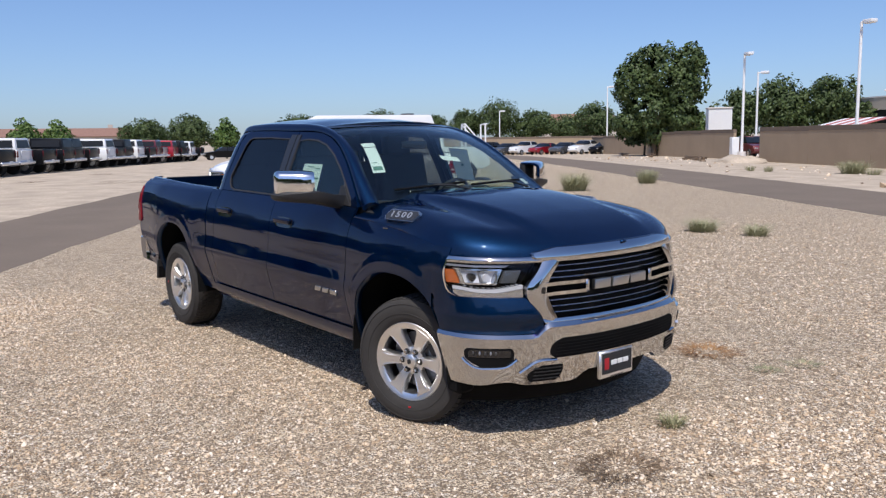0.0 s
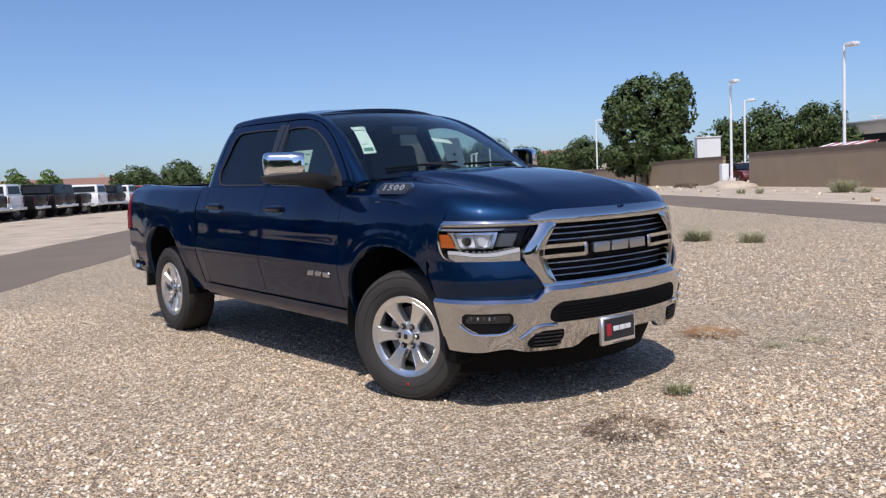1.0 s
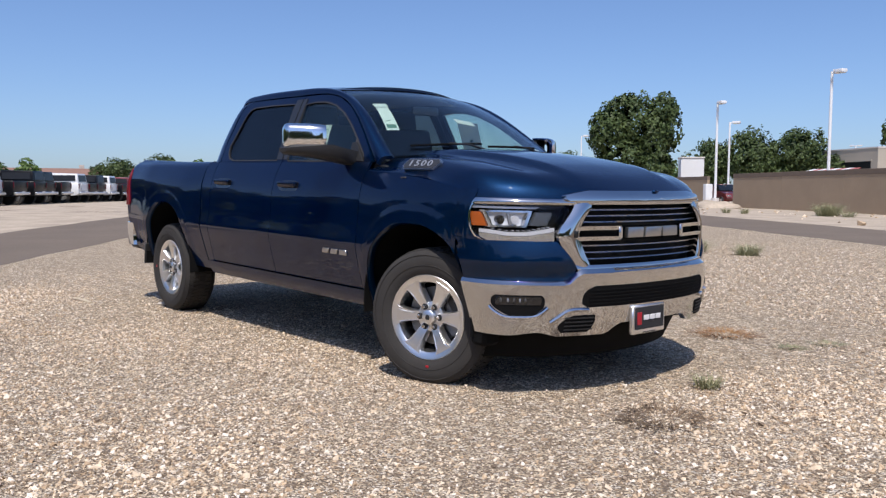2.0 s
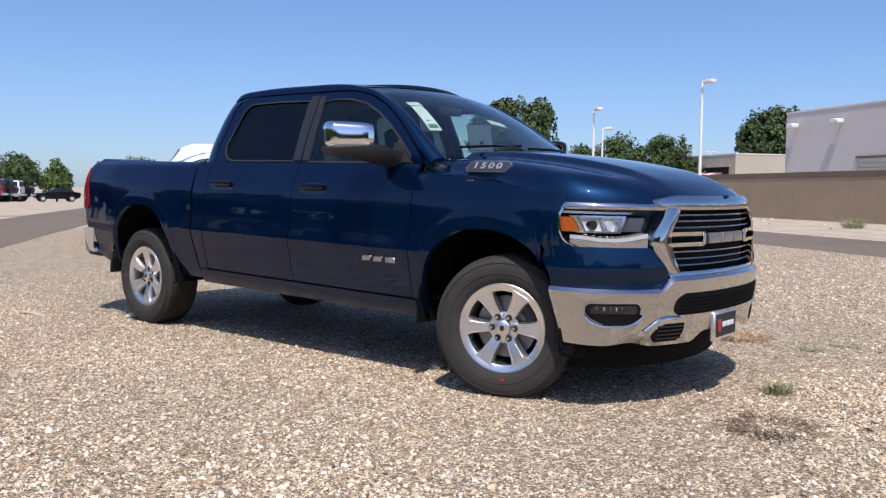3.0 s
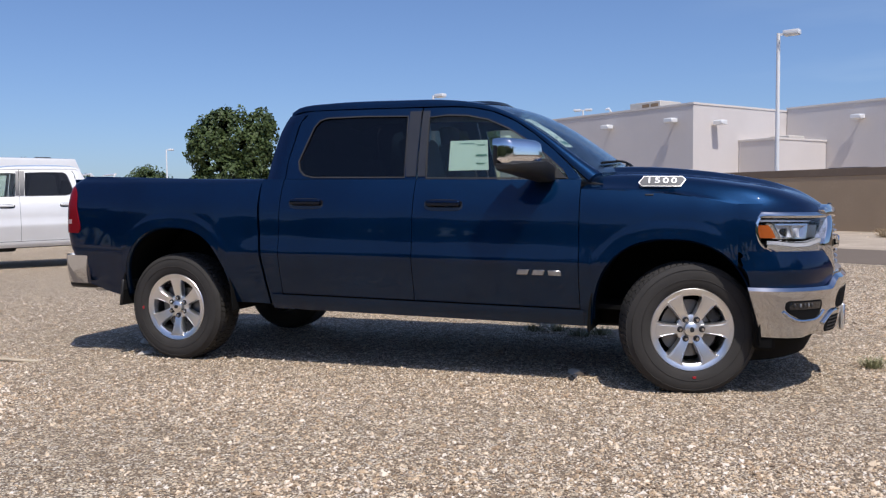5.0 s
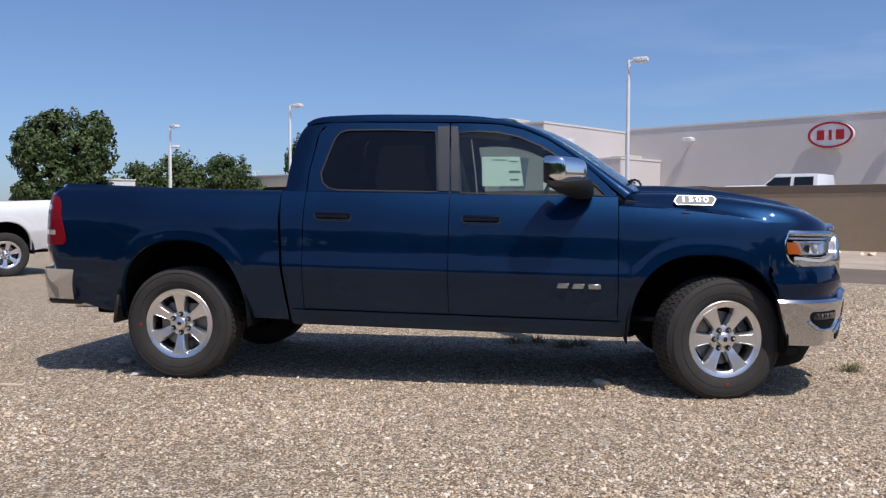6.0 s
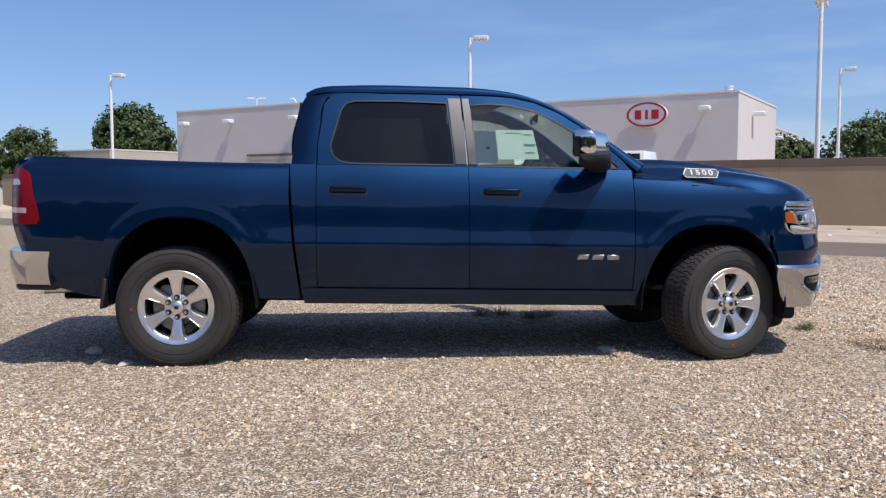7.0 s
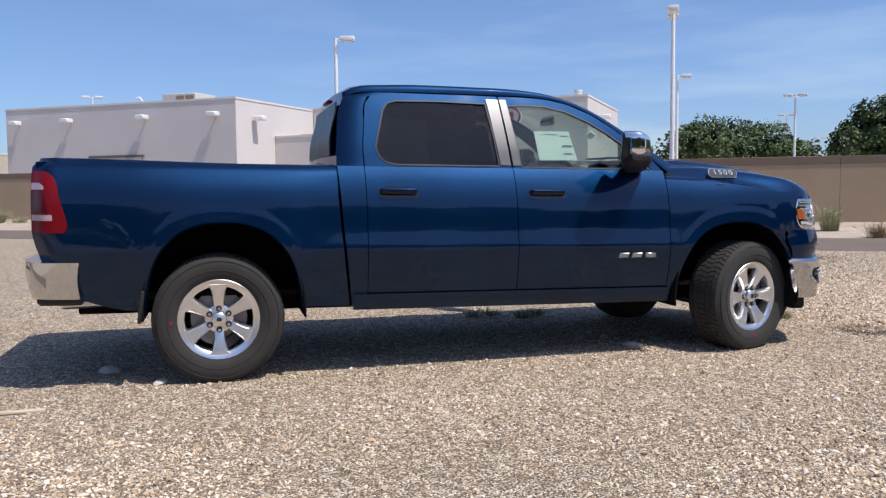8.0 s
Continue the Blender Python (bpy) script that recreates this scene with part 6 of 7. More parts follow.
# ---- lamp posts ----
def lamp_post(at, height, heads, turn, base=True):
    root = thing("lamp_post", "white steel lamp post with a shoebox lamp head", "lamp post", at, turn, "lot lamp posts")
    part("pole", cyl(bmesh.new(), (0, 0, 0), (0, 0, height), 0.095, 0.075, 12), "galvanised", root)
    part("footing", cyl(bmesh.new(), (0, 0, -0.1), (0, 0, 0.55), 0.27, n=16), "parapet", root)
    for s in heads:
        part("arm", boxed((s * 0.15, 0, height - 0.06), (0.26, 0.07, 0.09), 0.01), "galvanised", root)
        hd = part("lamp_head", boxed((s * 0.54, 0, height - 0.03), (0.64, 0.42, 0.20), 0.05, seg=2), "white_paint", root)
        part("lens", boxed((s * 0.54, 0, height - 0.14), (0.56, 0.32, 0.03), 0.008), "lamp_lens", hd)
    return root


for x, y, z, heads, turn in ((-15.7, 42.3, 7.52, (1,), -20), (3.42, 31.92, 7.95, (1,), -20), (-26.65, 49.0, 7.08, (1,), -30), (15.1, 23.05, 7.85, (1, -1), -120), (25.9, 41.2, 8.05, (1,), -30),
                             (40.7, 49.4, 8.05, (1, -1), -40), (55.2, 69.7, 8.5, (1, -1), -40), (75.2, 98.4, 9.0, (1, -1), -40), (79.6, 95.0, 7.8, (1, -1), -40), (-61.6, 76.3, 7.45, (1,), 20),
                             (-86.5, 81.7, 5.4, (1,), 20), (-32.4, 60.4, 6.65, (1,), 20), (-12.2, 73.2, 9.5, (1, -1), 0), (-49.5, 124.4, 7.6, (1, -1), 0)):
    g = ground_z(x, y)
    lamp_post((x, y, g), z - g, heads, turn)


# ---- the dealer building behind the wall ----
def lot_box(s0, s1, d0, d1, z0, z1, bevel=0.0):
    c = U * (s0 + s1) / 2 + D * (d0 + d1) / 2
    return boxed((c.x, c.y, (z0 + z1) / 2), (s1 - s0, d1 - d0, z1 - z0), bevel, Matrix.Rotation(radians(LOT_TURN), 4, "Z"))


dealer = thing("dealer_building", "flat-roofed grey stucco dealer building with pale parapet", "building")
for s0, s1, d0, d1, z in ((-44.6, -26.75, 36.7, 62, 6.62), (-26.7, -7.67, 46.0, 58, 6.78), (-26.7, -8.6, 58.05, 74, 5.7), (-26.72, -24.0, 41.0, 45.95, 4.55), (-72, -63, 45, 75, 4.75)):
    part("wall", lot_box(s0, s1, d0, d1, -0.6, z), "stucco_beige" if s0 < -60 else "stucco", dealer)
    for a, b, c, e in ((s0 - 0.04, s1 + 0.04, d0 - 0.04, d0 + 0.22), (s0 - 0.04, s1 + 0.04, d1 - 0.22, d1 + 0.04), (s0 - 0.04, s0 + 0.22, d0 + 0.23, d1 - 0.23), (s1 - 0.22, s1 + 0.04, d0 + 0.23, d1 - 0.23)):
        part("parapet_cap", lot_box(a, b, c, e, z + 0.004, z + 0.12), "parapet", dealer)
    part("roof_deck", lot_box(s0 + 0.23, s1 - 0.23, d0 + 0.23, d1 - 0.23, z + 0.002, z + 0.02), "roofing", dealer)


def wall_light(s, d, z, out):
    """A flood light on a short arm standing off a wall; out is the way it faces in s, d."""
    root = thing("wall_light", "white flood light on a bracket on a stucco wall", "wall light", group="wall flood lights")
    part("arm", lot_box(s - 0.04 + min(0, out[0]), s + 0.04 + max(0, out[0]), d - 0.04 + min(0, out[1]), d + 0.04 + max(0, out[1]), z - 0.04, z + 0.04), "white_paint", root)
    c = (s + out[0] * 1.0, d + out[1] * 1.0)
    part("lamp_head", lot_box(c[0] - 0.33, c[0] + 0.33, c[1] - 0.28, c[1] + 0.28, z - 0.14, z + 0.14, 0.05), "white_paint", root)
    return root


for s in (-43.4, -39.1, -33.2, -28.05):
    wall_light(s, 36.7, 5.75, (0, -0.45))
for s in (-21.8, -9.5):
    wall_light(s, 46.0, 5.9, (0, -0.45))
wall_light(-26.75, 38.6, 5.6, (0.45, 0))
wall_light(-7.67, 50.0, 5.8, (0.45, 0))
wall_light(-8.6, 62.0, 4.9, (0.45, 0))
gate = thing("roller_door", "dark open roller door in the beige annex wall", "door")
part("door_leaf", lot_box(-69.0, -64.0, 44.93, 44.99, -0.2, 3.62), "far_glass", gate)
part("door_frame", lot_box(-69.2, -63.8, 44.90, 44.99, 3.63, 3.78), "stucco_beige", gate)
bay = thing("loading_door", "grey roll-up loading door in the stucco wall", "door")
part("door_leaf", lot_box(-37.6, -33.6, 36.62, 36.69, -0.2, 3.36), "roofing", bay)
for k in range(12):
    part("slat", lot_box(-37.5, -33.7, 36.585, 36.615, 0.28 * k, 0.28 * k + 0.25), "roofing", bay)
part("door_frame", lot_box(-37.75, -33.45, 36.60, 36.69, 3.37, 3.50), "wall_cap", bay)
ac = thing("rooftop_air_unit", "beige rooftop air conditioner with side louvres", "air conditioner")
part("casing", lot_box(-34.2, -31.6, 39.5, 41.6, 6.64, 7.50, 0.03), "pale_metal", ac)
for k in range(2):
    part("louvre", lot_box(-33.1 + 0.75 * k, -32.5 + 0.75 * k, 39.46, 39.49, 6.85, 7.35), "wood", ac)
part("base_curb", lot_box(-34.0, -31.8, 39.6, 41.5, 6.63, 6.70), "galvanised", ac)
ac2 = thing("rooftop_air_unit", "low grey rooftop unit on the annex roof", "air conditioner")
part("casing", lot_box(-26.0, -24.6, 43.0, 44.6, 4.57, 4.90, 0.03), "pale_metal", ac2)
for s_at, w, top in ((-24.6, 1.0, 7.08), (-22.9, 0.8, 6.98)):
    unit = thing("rooftop_unit", "small pale rooftop unit behind the parapet", "air conditioner")
    part("casing", lot_box(s_at - w / 2, s_at + w / 2, 48.2, 49.2, 6.80, top, 0.03), "pale_metal", unit)
    part("grille", lot_box(s_at - w / 2 + 0.1, s_at + w / 2 - 0.1, 48.16, 48.19, 6.95, top - 0.1), "trim_grey", unit)
vent = thing("roof_vent", "round galvanised roof vent", "vent")
c = U * -8.5 + D * 47.2
part("stack", cyl(bmesh.new(), (c.x, c.y, 6.75), (c.x, c.y, 7.20), 0.24, n=20), "galvanised", vent)
part("cap", cyl(bmesh.new(), (c.x, c.y, 7.20), (c.x, c.y, 7.30), 0.27, n=20), "galvanised", vent)
pipe = thing("vent_pipe", "small bent grey vent pipe on the roof", "pipe")
c = U * -35.0 + D * 38.5
part("pipe", tube([(c.x, c.y, 6.6), (c.x, c.y, 7.05), (c.x - 0.15, c.y + 0.1, 7.25), (c.x - 0.35, c.y + 0.2, 7.2)], 0.07, 8), "galvanised", pipe)

sign = thing("wall_sign", "oval wall sign with red rim and plain red bars", "sign")


def oval(rs, rz, n=48):
    return [U * (-13.02 + rs * math.cos(a)) + D * 45.55 + Vector((0, 0, 5.68 + rz * math.sin(a))) for a in (2 * math.pi * k / n for k in range(n))]


part("sign_body", slab(oval(1.26, 0.76), D * 0.30), "galvanised", sign)
part("rim", ring([p - D * 0.004 for p in oval(1.12, 0.64)], [p - D * 0.004 for p in oval(1.25, 0.75)], D * -0.05), "red_plain", sign, "dark red oval rim")
for k, w in ((-0.52, 0.40), (0.02, 0.16), (0.55, 0.44)):
    part("sign_bar", lot_box(-13.02 + k - w / 2, -13.02 + k + w / 2, 45.47, 45.54, 5.40, 5.96, 0.01), "red_plain", sign)
for k in (-0.6, 0.6):
    part("bracket", lot_box(-13.02 + k - 0.05, -13.02 + k + 0.05, 45.84, 45.995, 5.6, 5.75), "galvanised", sign)

# ---- far houses, sheds, canopy ----


def gable_house(label, at, turn, length, depth, eave, ridge):
    root = thing("house", label, "house", at, turn)
    part("wall", boxed((0, 0, eave / 2), (length, depth, eave)), "house", root)
    o = 0.5
    for s in (-1, 1):
        part("roof", slab([(-length / 2 - o, s * (depth / 2 + o), eave - 0.15), (length / 2 + o, s * (depth / 2 + o), eave - 0.15), (length / 2 - 2, 0, ridge), (-length / 2 + 2, 0, ridge)], (0, 0, 0.12)), "clay", root)
        part("hip", slab([(s * (length / 2 + o), -depth / 2 - o, eave - 0.15), (s * (length / 2 + o), depth / 2 + o, eave - 0.15), (s * (length / 2 - 2), 0, ridge)], (0, 0, 0.12)), "clay", root)
    part("chimney", boxed((length * 0.22, 0.8, ridge), (0.9, 0.9, 1.6), 0.03), "house", root)
    for k in range(int(length / 5)):
        x = -length / 2 + 2.5 + 5 * k
        w = part("window", boxed((x, -depth / 2 - 0.02, eave * 0.55), (1.4, 0.06, 1.2), 0.01), "white_paint", root)
        part("pane", boxed((x, -depth / 2 - 0.055, eave * 0.55), (1.2, 0.02, 1.0)), "glass_dark", w)
    return root


gable_house("long low house with orange clay tile roof", (-166, 44, -1.1), 75, 30, 12, 3.9, 5.3)
gable_house("low house with orange clay tile roof", (-158, 12, -1.1), 70, 22, 12, 4.0, 5.4)
gable_house("low house with orange clay tile roof", (-140, 84, -1.1), 60, 18, 12, 4.0, 5.6)
gable_house("low house with orange clay tile roof", (-112, 128, -1.1), 45, 16, 12, 5.0, 7.0)
shed = thing("white_shed", "plain white flat-roofed shed behind the wall", "shed")
part("wall", boxed((-42.2, 70.0, 1.6), (2.2, 2.4, 5.0), 0.03, Matrix.Rotation(radians(40), 4, "Z")), "white_plain", shed)
part("roof", boxed((-42.2, 70.0, 4.16), (2.35, 2.55, 0.12), 0.02, Matrix.Rotation(radians(40), 4, "Z")), "parapet", shed)
canopy = thing("striped_canopy", "red and white striped sloping canopy behind the wall", "canopy")
for k in range(8):
    a, b = -61.0 + 0.85 * k, -61.0 + 0.85 * (k + 1) - 0.01
    p = [U * a + D * 34.5 + Vector((0, 0, 1.9)), U * b + D * 34.5 + Vector((0, 0, 1.9)), U * b + D * 38.0 + Vector((0, 0, 2.75)), U * a + D * 38.0 + Vector((0, 0, 2.75))]
    part("stripe", slab(p, (0, 0, 0.05)), "awning_red" if k % 2 else "white_plain", canopy)
for a in (-60.8, -54.4):
    for d in (34.6, 37.9):
        q = U * a + D * d
        part("post", cyl(bmesh.new(), (q.x, q.y, -0.4), (q.x, q.y, 1.9 if d < 36 else 2.72), 0.06, n=8), "galvanised", canopy)

# ---- by the wall gap ----
c = U * -50.6 + D * 24.4
cab_box = thing("utility_cabinet", "white metal utility cabinet in the wall gap", "cabinet")
part("cabinet", boxed((c.x, c.y, 0.55), (0.5, 0.5, 1.8), 0.03, Matrix.Rotation(radians(LOT_TURN), 4, "Z")), "white_paint", cab_box)
part("plinth", boxed((c.x, c.y, -0.35), (0.9, 0.8, 0.25), 0.02, Matrix.Rotation(radians(LOT_TURN), 4, "Z")), "parapet", cab_box)
md = bmesh.new()
bmesh.ops.create_icosphere(md, subdivisions=3, radius=1.0)
for v in md.verts:
    k = 1 + 0.25 * noise.noise(v.co * 2.1)
    v.co = Vector((v.co.x * 2.6 * k, v.co.y * 1.3 * k, v.co.z * 0.55 * k))
mound = part("dirt_mound", md, "dirt", m=Matrix.Translation(lot(-43.9, 21.9, -0.12)) @ Matrix.Rotation(radians(LOT_TURN), 4, "Z"))
tagged(mound, "low mound of loose tan dirt by the wall", "mound")
rng = random.Random(17)
for s_at, d_at, long in ((-69.0, 21.8, 2.2), (-61.5, 21.9, 1.5), (-50.5, 21.4, 2.6), (-48.6, 21.2, 1.8)):
    limb = bmesh.new()
    for k in range(4):
        z = 0.05 + 0.07 * k
        ends = [lot(s_at + long * (t - 0.5) * rng.uniform(0.8, 1.1), d_at + rng.uniform(-0.25, 0.25), z + rng.uniform(-0.03, 0.05)) for t in (0.0, 0.35, 0.7, 1.0)]
        tube(ends, 0.055 - 0.008 * k, 7, limb)
    tagged(part("fallen_branch", limb, "twig"), "pile of dark dry branches lying on the dirt", "branch", "branches by the wall")
white_pipe = tube([lot(9.0 + k, 21.6 + 0.15 * math.sin(k * 1.3), 0.10) for k in range(9)], 0.05, 8)
tagged(part("irrigation_pipe", white_pipe, "white_plain"), "white plastic pipe lying along the wall foot", "pipe")


# ---- trees ----
def tree(at, height, width, seed, lobes=3, low=0.28, leaf="leaf", size=0.34, count=2600, pointed=False, shape=None):
    rng = random.Random(seed)
    root = thing("tree", "broad leafy green tree" if not pointed else "young conical light green tree", "tree", at)
    tr = bmesh.new()
    h = height
    tube([(0, 0, -0.3), (0.06 * width * 0.2, 0.02, h * 0.22), (0.02 * width, 0.03 * width, h * 0.5), (0, 0, h * 0.8)], 0.035 * h * 0.9, 10, tr, 0.03)
    centres = []
    for k in range(lobes):
        a = 2 * math.pi * k / lobes + rng.uniform(-0.5, 0.5)
        r = width * (0.20 if lobes > 1 else 0.0) * rng.uniform(0.7, 1.2)
        z = h * rng.uniform(0.52, 0.70)
        centres.append((Vector((r * math.cos(a), r * math.sin(a), z)), width * rng.uniform(0.27, 0.36), h * rng.uniform(0.24, 0.32)))
    centres.append((Vector((0, 0, h * 0.70)), width * 0.30, h * 0.30))
    if pointed:
        centres = [(Vector((0, 0, h * lerp(0.3, 0.88, k / 4))), width * (0.40, 0.46, 0.42, 0.31, 0.17)[k], h * 0.17) for k in range(5)]
    else:
        for k in range(5):
            a = rng.uniform(0, 6.283)
            centres.append((Vector((width * 0.34 * math.cos(a), width * 0.34 * math.sin(a), h * rng.uniform(low + 0.12, 0.6))), width * 0.17, h * 0.13))
    if shape:
        centres = [(Vector((p[0] * 0.76 + 0.55, p[1] * 0.76 + 0.40, p[2])), rx * 0.80, rz) for p, rx, rz in shape]
    for c, rx, rz in centres:
        tube([(0, 0, h * 0.25), (c.x * 0.45, c.y * 0.45, lerp(h * 0.25, c.z, 0.55)), tuple(c)], 0.012 * h, 6, tr, 0.015)
    part("trunk", tr, "bark", root)
    verts, faces = [], []
    weights = [rx * rx * rz for c, rx, rz in centres]
    for i in range(count):
        c, rx, rz = rng.choices(centres, weights)[0]
        v = Vector((rng.gauss(0, 1), rng.gauss(0, 1), rng.gauss(0, 1))).normalized()
        rad = rng.uniform(0.45, 1.0) ** 0.6
        bump = 1 + 0.28 * noise.noise(v * 2.2 + c)
        p = c + Vector((v.x * rx, v.y * rx, v.z * rz)) * rad * bump
        if noise.noise(p * 0.9) < -0.26:
            continue
        if p.z < h * low:
            p.z = h * low + rng.uniform(0, 0.4)
        n = (v + Vector((rng.uniform(-1, 1), rng.uniform(-1, 1), rng.uniform(-0.6, 1)))).normalized()
        t = n.orthogonal().normalized()
        t.rotate(Matrix.Rotation(rng.uniform(0, 6.28), 3, n))
        b = n.cross(t)
        s = size * rng.uniform(0.55, 1.2)
        k = len(verts)
        verts += [p - t * s, p + b * s * 0.55 + n * s * 0.12, p + t * s, p - b * s * 0.55 + n * s * 0.12]
        faces += [(k, k + 1, k + 3), (k + 1, k + 2, k + 3)]
    me = bpy.data.meshes.new("crown")
    me.from_pydata([tuple(v) for v in verts], [], faces)
    me.materials.append(M[leaf])
    cr = new("crown", me)
    cr.parent = root
    return root


BIG = [((-2.6, -2.0, 6.4), 2.3, 2.6), ((-1.4, -1.0, 8.3), 1.8, 1.5), ((-0.3, 0.2, 7.2), 2.2, 2.9), ((2.4, 1.8, 8.3), 1.7, 1.7), ((1.6, 1.2, 6.0), 2.2, 2.4), ((3.3, 2.3, 6.6), 1.3, 2.2), ((-1.2, -0.8, 4.2), 2.6, 1.9), ((1.8, 1.4, 3.6), 2.2, 1.5), ((-2.9, -2.3, 3.0), 1.9, 1.2), ((-0.5, 0.0, 1.9), 1.6, 1.2)]
big = tree((-41.4, 58.7, -0.3), 10.3, 9.8, 3, 4, 0.05, size=0.20, count=24000, shape=BIG)
tagged(big, "tall broad dark green tree growing in the gap of the wall", "tree")
tall = tree((-31.4, 101.4, -1.1), 13.2, 10.0, 77, 6, 0.06, "leaf", 0.30, 26000)
SPOTS = [(-45.0, 62.0, 4.2, 5.5, 0), (-42.5, 74.0, 6.8, 6.0, 1), (-38.5, 75.2, 7.9, 6.0, 1), (-34.6, 76.8, 7.7, 5.8, 1), (-30.5, 77.5, 5.0, 5.0, 1), (35.4, 53.0, 7.0, 7.5, 0), (42.1, 54.6, 6.8, 8.5, 0), (29.5, 56.0, 5.4, 6.0, 0), (38.4, 38.5, 6.9, 6.6, 1), (44.5, 36.0, 7.4, 8.0, 1), (48.5, 30.0, 7.0, 8.0, 0), (47.5, 50.0, 5.6, 6.5, 0),
         (-75.0, 90.0, 7.6, 7.0, 0), (-97.0, 91.0, 9.0, 8.5, 0), (-100.8, 87.0, 7.4, 6.0, 0), (-92.8, 95.0, 7.3, 7.0, 0), (-104.5, 84.0, 6.6, 4.0, 0), (-117.0, 82.0, 8.0, 6.5, 0), (-111.7, 38.2, 5.9, 8.0, 0), (-100.2, 40.0, 6.0, 6.0, 0), (-98.0, 55.8, 6.0, 5.0, 0), (-92.0, 50.3, 5.6, 7.0, 0), (-101.0, 53.6, 5.2, 6.0, 0), (-86.0, 96.0, 6.2, 8.0, 0), (-66.0, 99.0, 6.0, 8.0, 1), (-108.0, 72.0, 5.8, 7.0, 0), (-112.0, 62.0, 5.2, 7.0, 0)]
for i, (x, y, h, w, light) in enumerate(SPOTS):
    tree((x, y, ground_z(x, y)), h, w, 20 + i, 4 + i % 2, 0.03, "leaf_light" if light and x < -60 else "leaf", 0.185, 11000)
for i, (x, y, h, w) in enumerate(((-130.5, 27.0, 6.3, 6.2), (-129.8, 31.4, 6.1, 6.0), (-112.1, 50.3, 5.9, 5.0))):
    tree((x, y, ground_z(x, y)), h, w, 90 + i, 1, 0.12, "leaf_light", 0.30, 3000, True)


# unseen trees behind the camera, added for the dark band mirrored in the truck
rng = random.Random(8)
for i in range(34):
    a = lerp(-176, -12, i / 33) + rng.uniform(-1.5, 1.5)
    r = rng.uniform(40, 50)
    x, y = r * math.cos(radians(a)), r * math.sin(radians(a))
    tree((x, y, ground_z(x, y)), rng.choice((6.5, 8.0, 9.5, 10.5)) * rng.uniform(0.9, 1.1), rng.uniform(8.0, 11.0), 120 + i, 4, 0.02, "leaf", 0.85, 1500)


# ---- weeds ----
def weed(at, height, width, count, seed, material, label, flat=False):
    rng = random.Random(seed)
    verts, faces = [], []
    for i in range(count * 2):
        a, r = rng.uniform(0, 6.283), width * 0.5 * math.sqrt(rng.random())
        x, y = r * math.cos(a) * 0.7, r * math.sin(a) * 0.7
        lean = Vector((math.cos(a + rng.uniform(-0.8, 0.8)), math.sin(a + rng.uniform(-0.8, 0.8)), 0)) * width * rng.uniform(0.1, 0.5)
        h = height * rng.uniform(0.4, 1.0) * (0.35 if flat else 1.0)
        w = rng.uniform(0.0018, 0.0045) * (1 + height * 2.0)
        side = lean.orthogonal().normalized() * w if lean.length > 1e-4 else Vector((w, 0, 0))
        side.z = 0
        p = Vector((x, y, -0.01))
        k = len(verts)
        m = p + lean * 0.4 + Vector((0, 0, h * 0.62))
        t = p + lean + Vector((0, 0, h))
        verts += [p - side, p + side, m + side * 0.9, m - side * 0.9, t]
        faces += [(k, k + 1, k + 2, k + 3), (k + 3, k + 2, k + 4)]
        for q in range(2):
            c = m.lerp(t, rng.random())
            v = Vector((rng.uniform(-1, 1), rng.uniform(-1, 1), rng.uniform(0, 0.6))) * height * 0.16
            k = len(verts)
            verts += [c, c + v * 0.5 + side * 1.4, c + v, c + v * 0.5 - side * 1.4]
            faces += [(k, k + 1, k + 2, k + 3)]
    me = bpy.data.meshes.new("weed")
    me.from_pydata([tuple(v) for v in verts], [], faces)
    me.materials.append(M[material])
    ob = new("weed", me)
    ob.matrix_basis = Matrix.Translation((at[0], at[1], ground_z(at[0], at[1])))
    return tagged(ob, label, "weed", "weeds on the gravel")


for i, (x, y, h, w, n, mat) in enumerate((
        (-2.87, 9.2, 0.26, 0.62, 260, "weed"), (-1.84, 9.25, 0.24, 0.50, 160, "weed"), (-13.0, 20.8, 0.55, 0.80, 260, "weed"), (-12.3, 16.2, 0.62, 1.0, 320, "weed"), (-13.6, 15.7, 0.35, 0.5, 120, "weed"),
        (-10.7, 31.5, 0.6, 1.3, 320, "weed"), (-9.6, 31.0, 0.3, 0.7, 120, "weed"), (-14.5, 31.5, 0.3, 0.5, 100, "weed"), (-15.6, 31.8, 0.3, 0.5, 100, "weed"), (3.02, 0.18, 0.10, 0.17, 70, "weed"), (2.75, 1.72, 0.035, 0.20, 90, "weed"), (2.84, 2.06, 0.035, 0.24, 90, "weed"),
        (3.9, 24.2, 0.7, 0.9, 200, "dry_weed"), (12.4, 9.4, 0.40, 0.7, 160, "dry_weed"), (13.4, 12.2, 0.7, 0.6, 160, "weed"), (17.4, 18.4, 0.5, 1.6, 260, "weed"), (11.8, 19.0, 0.3, 0.9, 160, "dry_weed"), (6.0, 20.5, 0.3, 0.8, 140, "dry_weed"), (1.2, 23.5, 0.35, 0.9, 160, "weed"), (-3.2, 26.0, 0.4, 0.9, 160, "weed"))):
    weed((x, y), h, w, n, 300 + i, mat, "grey-green weed tuft growing through the gravel" if mat == "weed" else "dry brown weed tuft on the dirt")
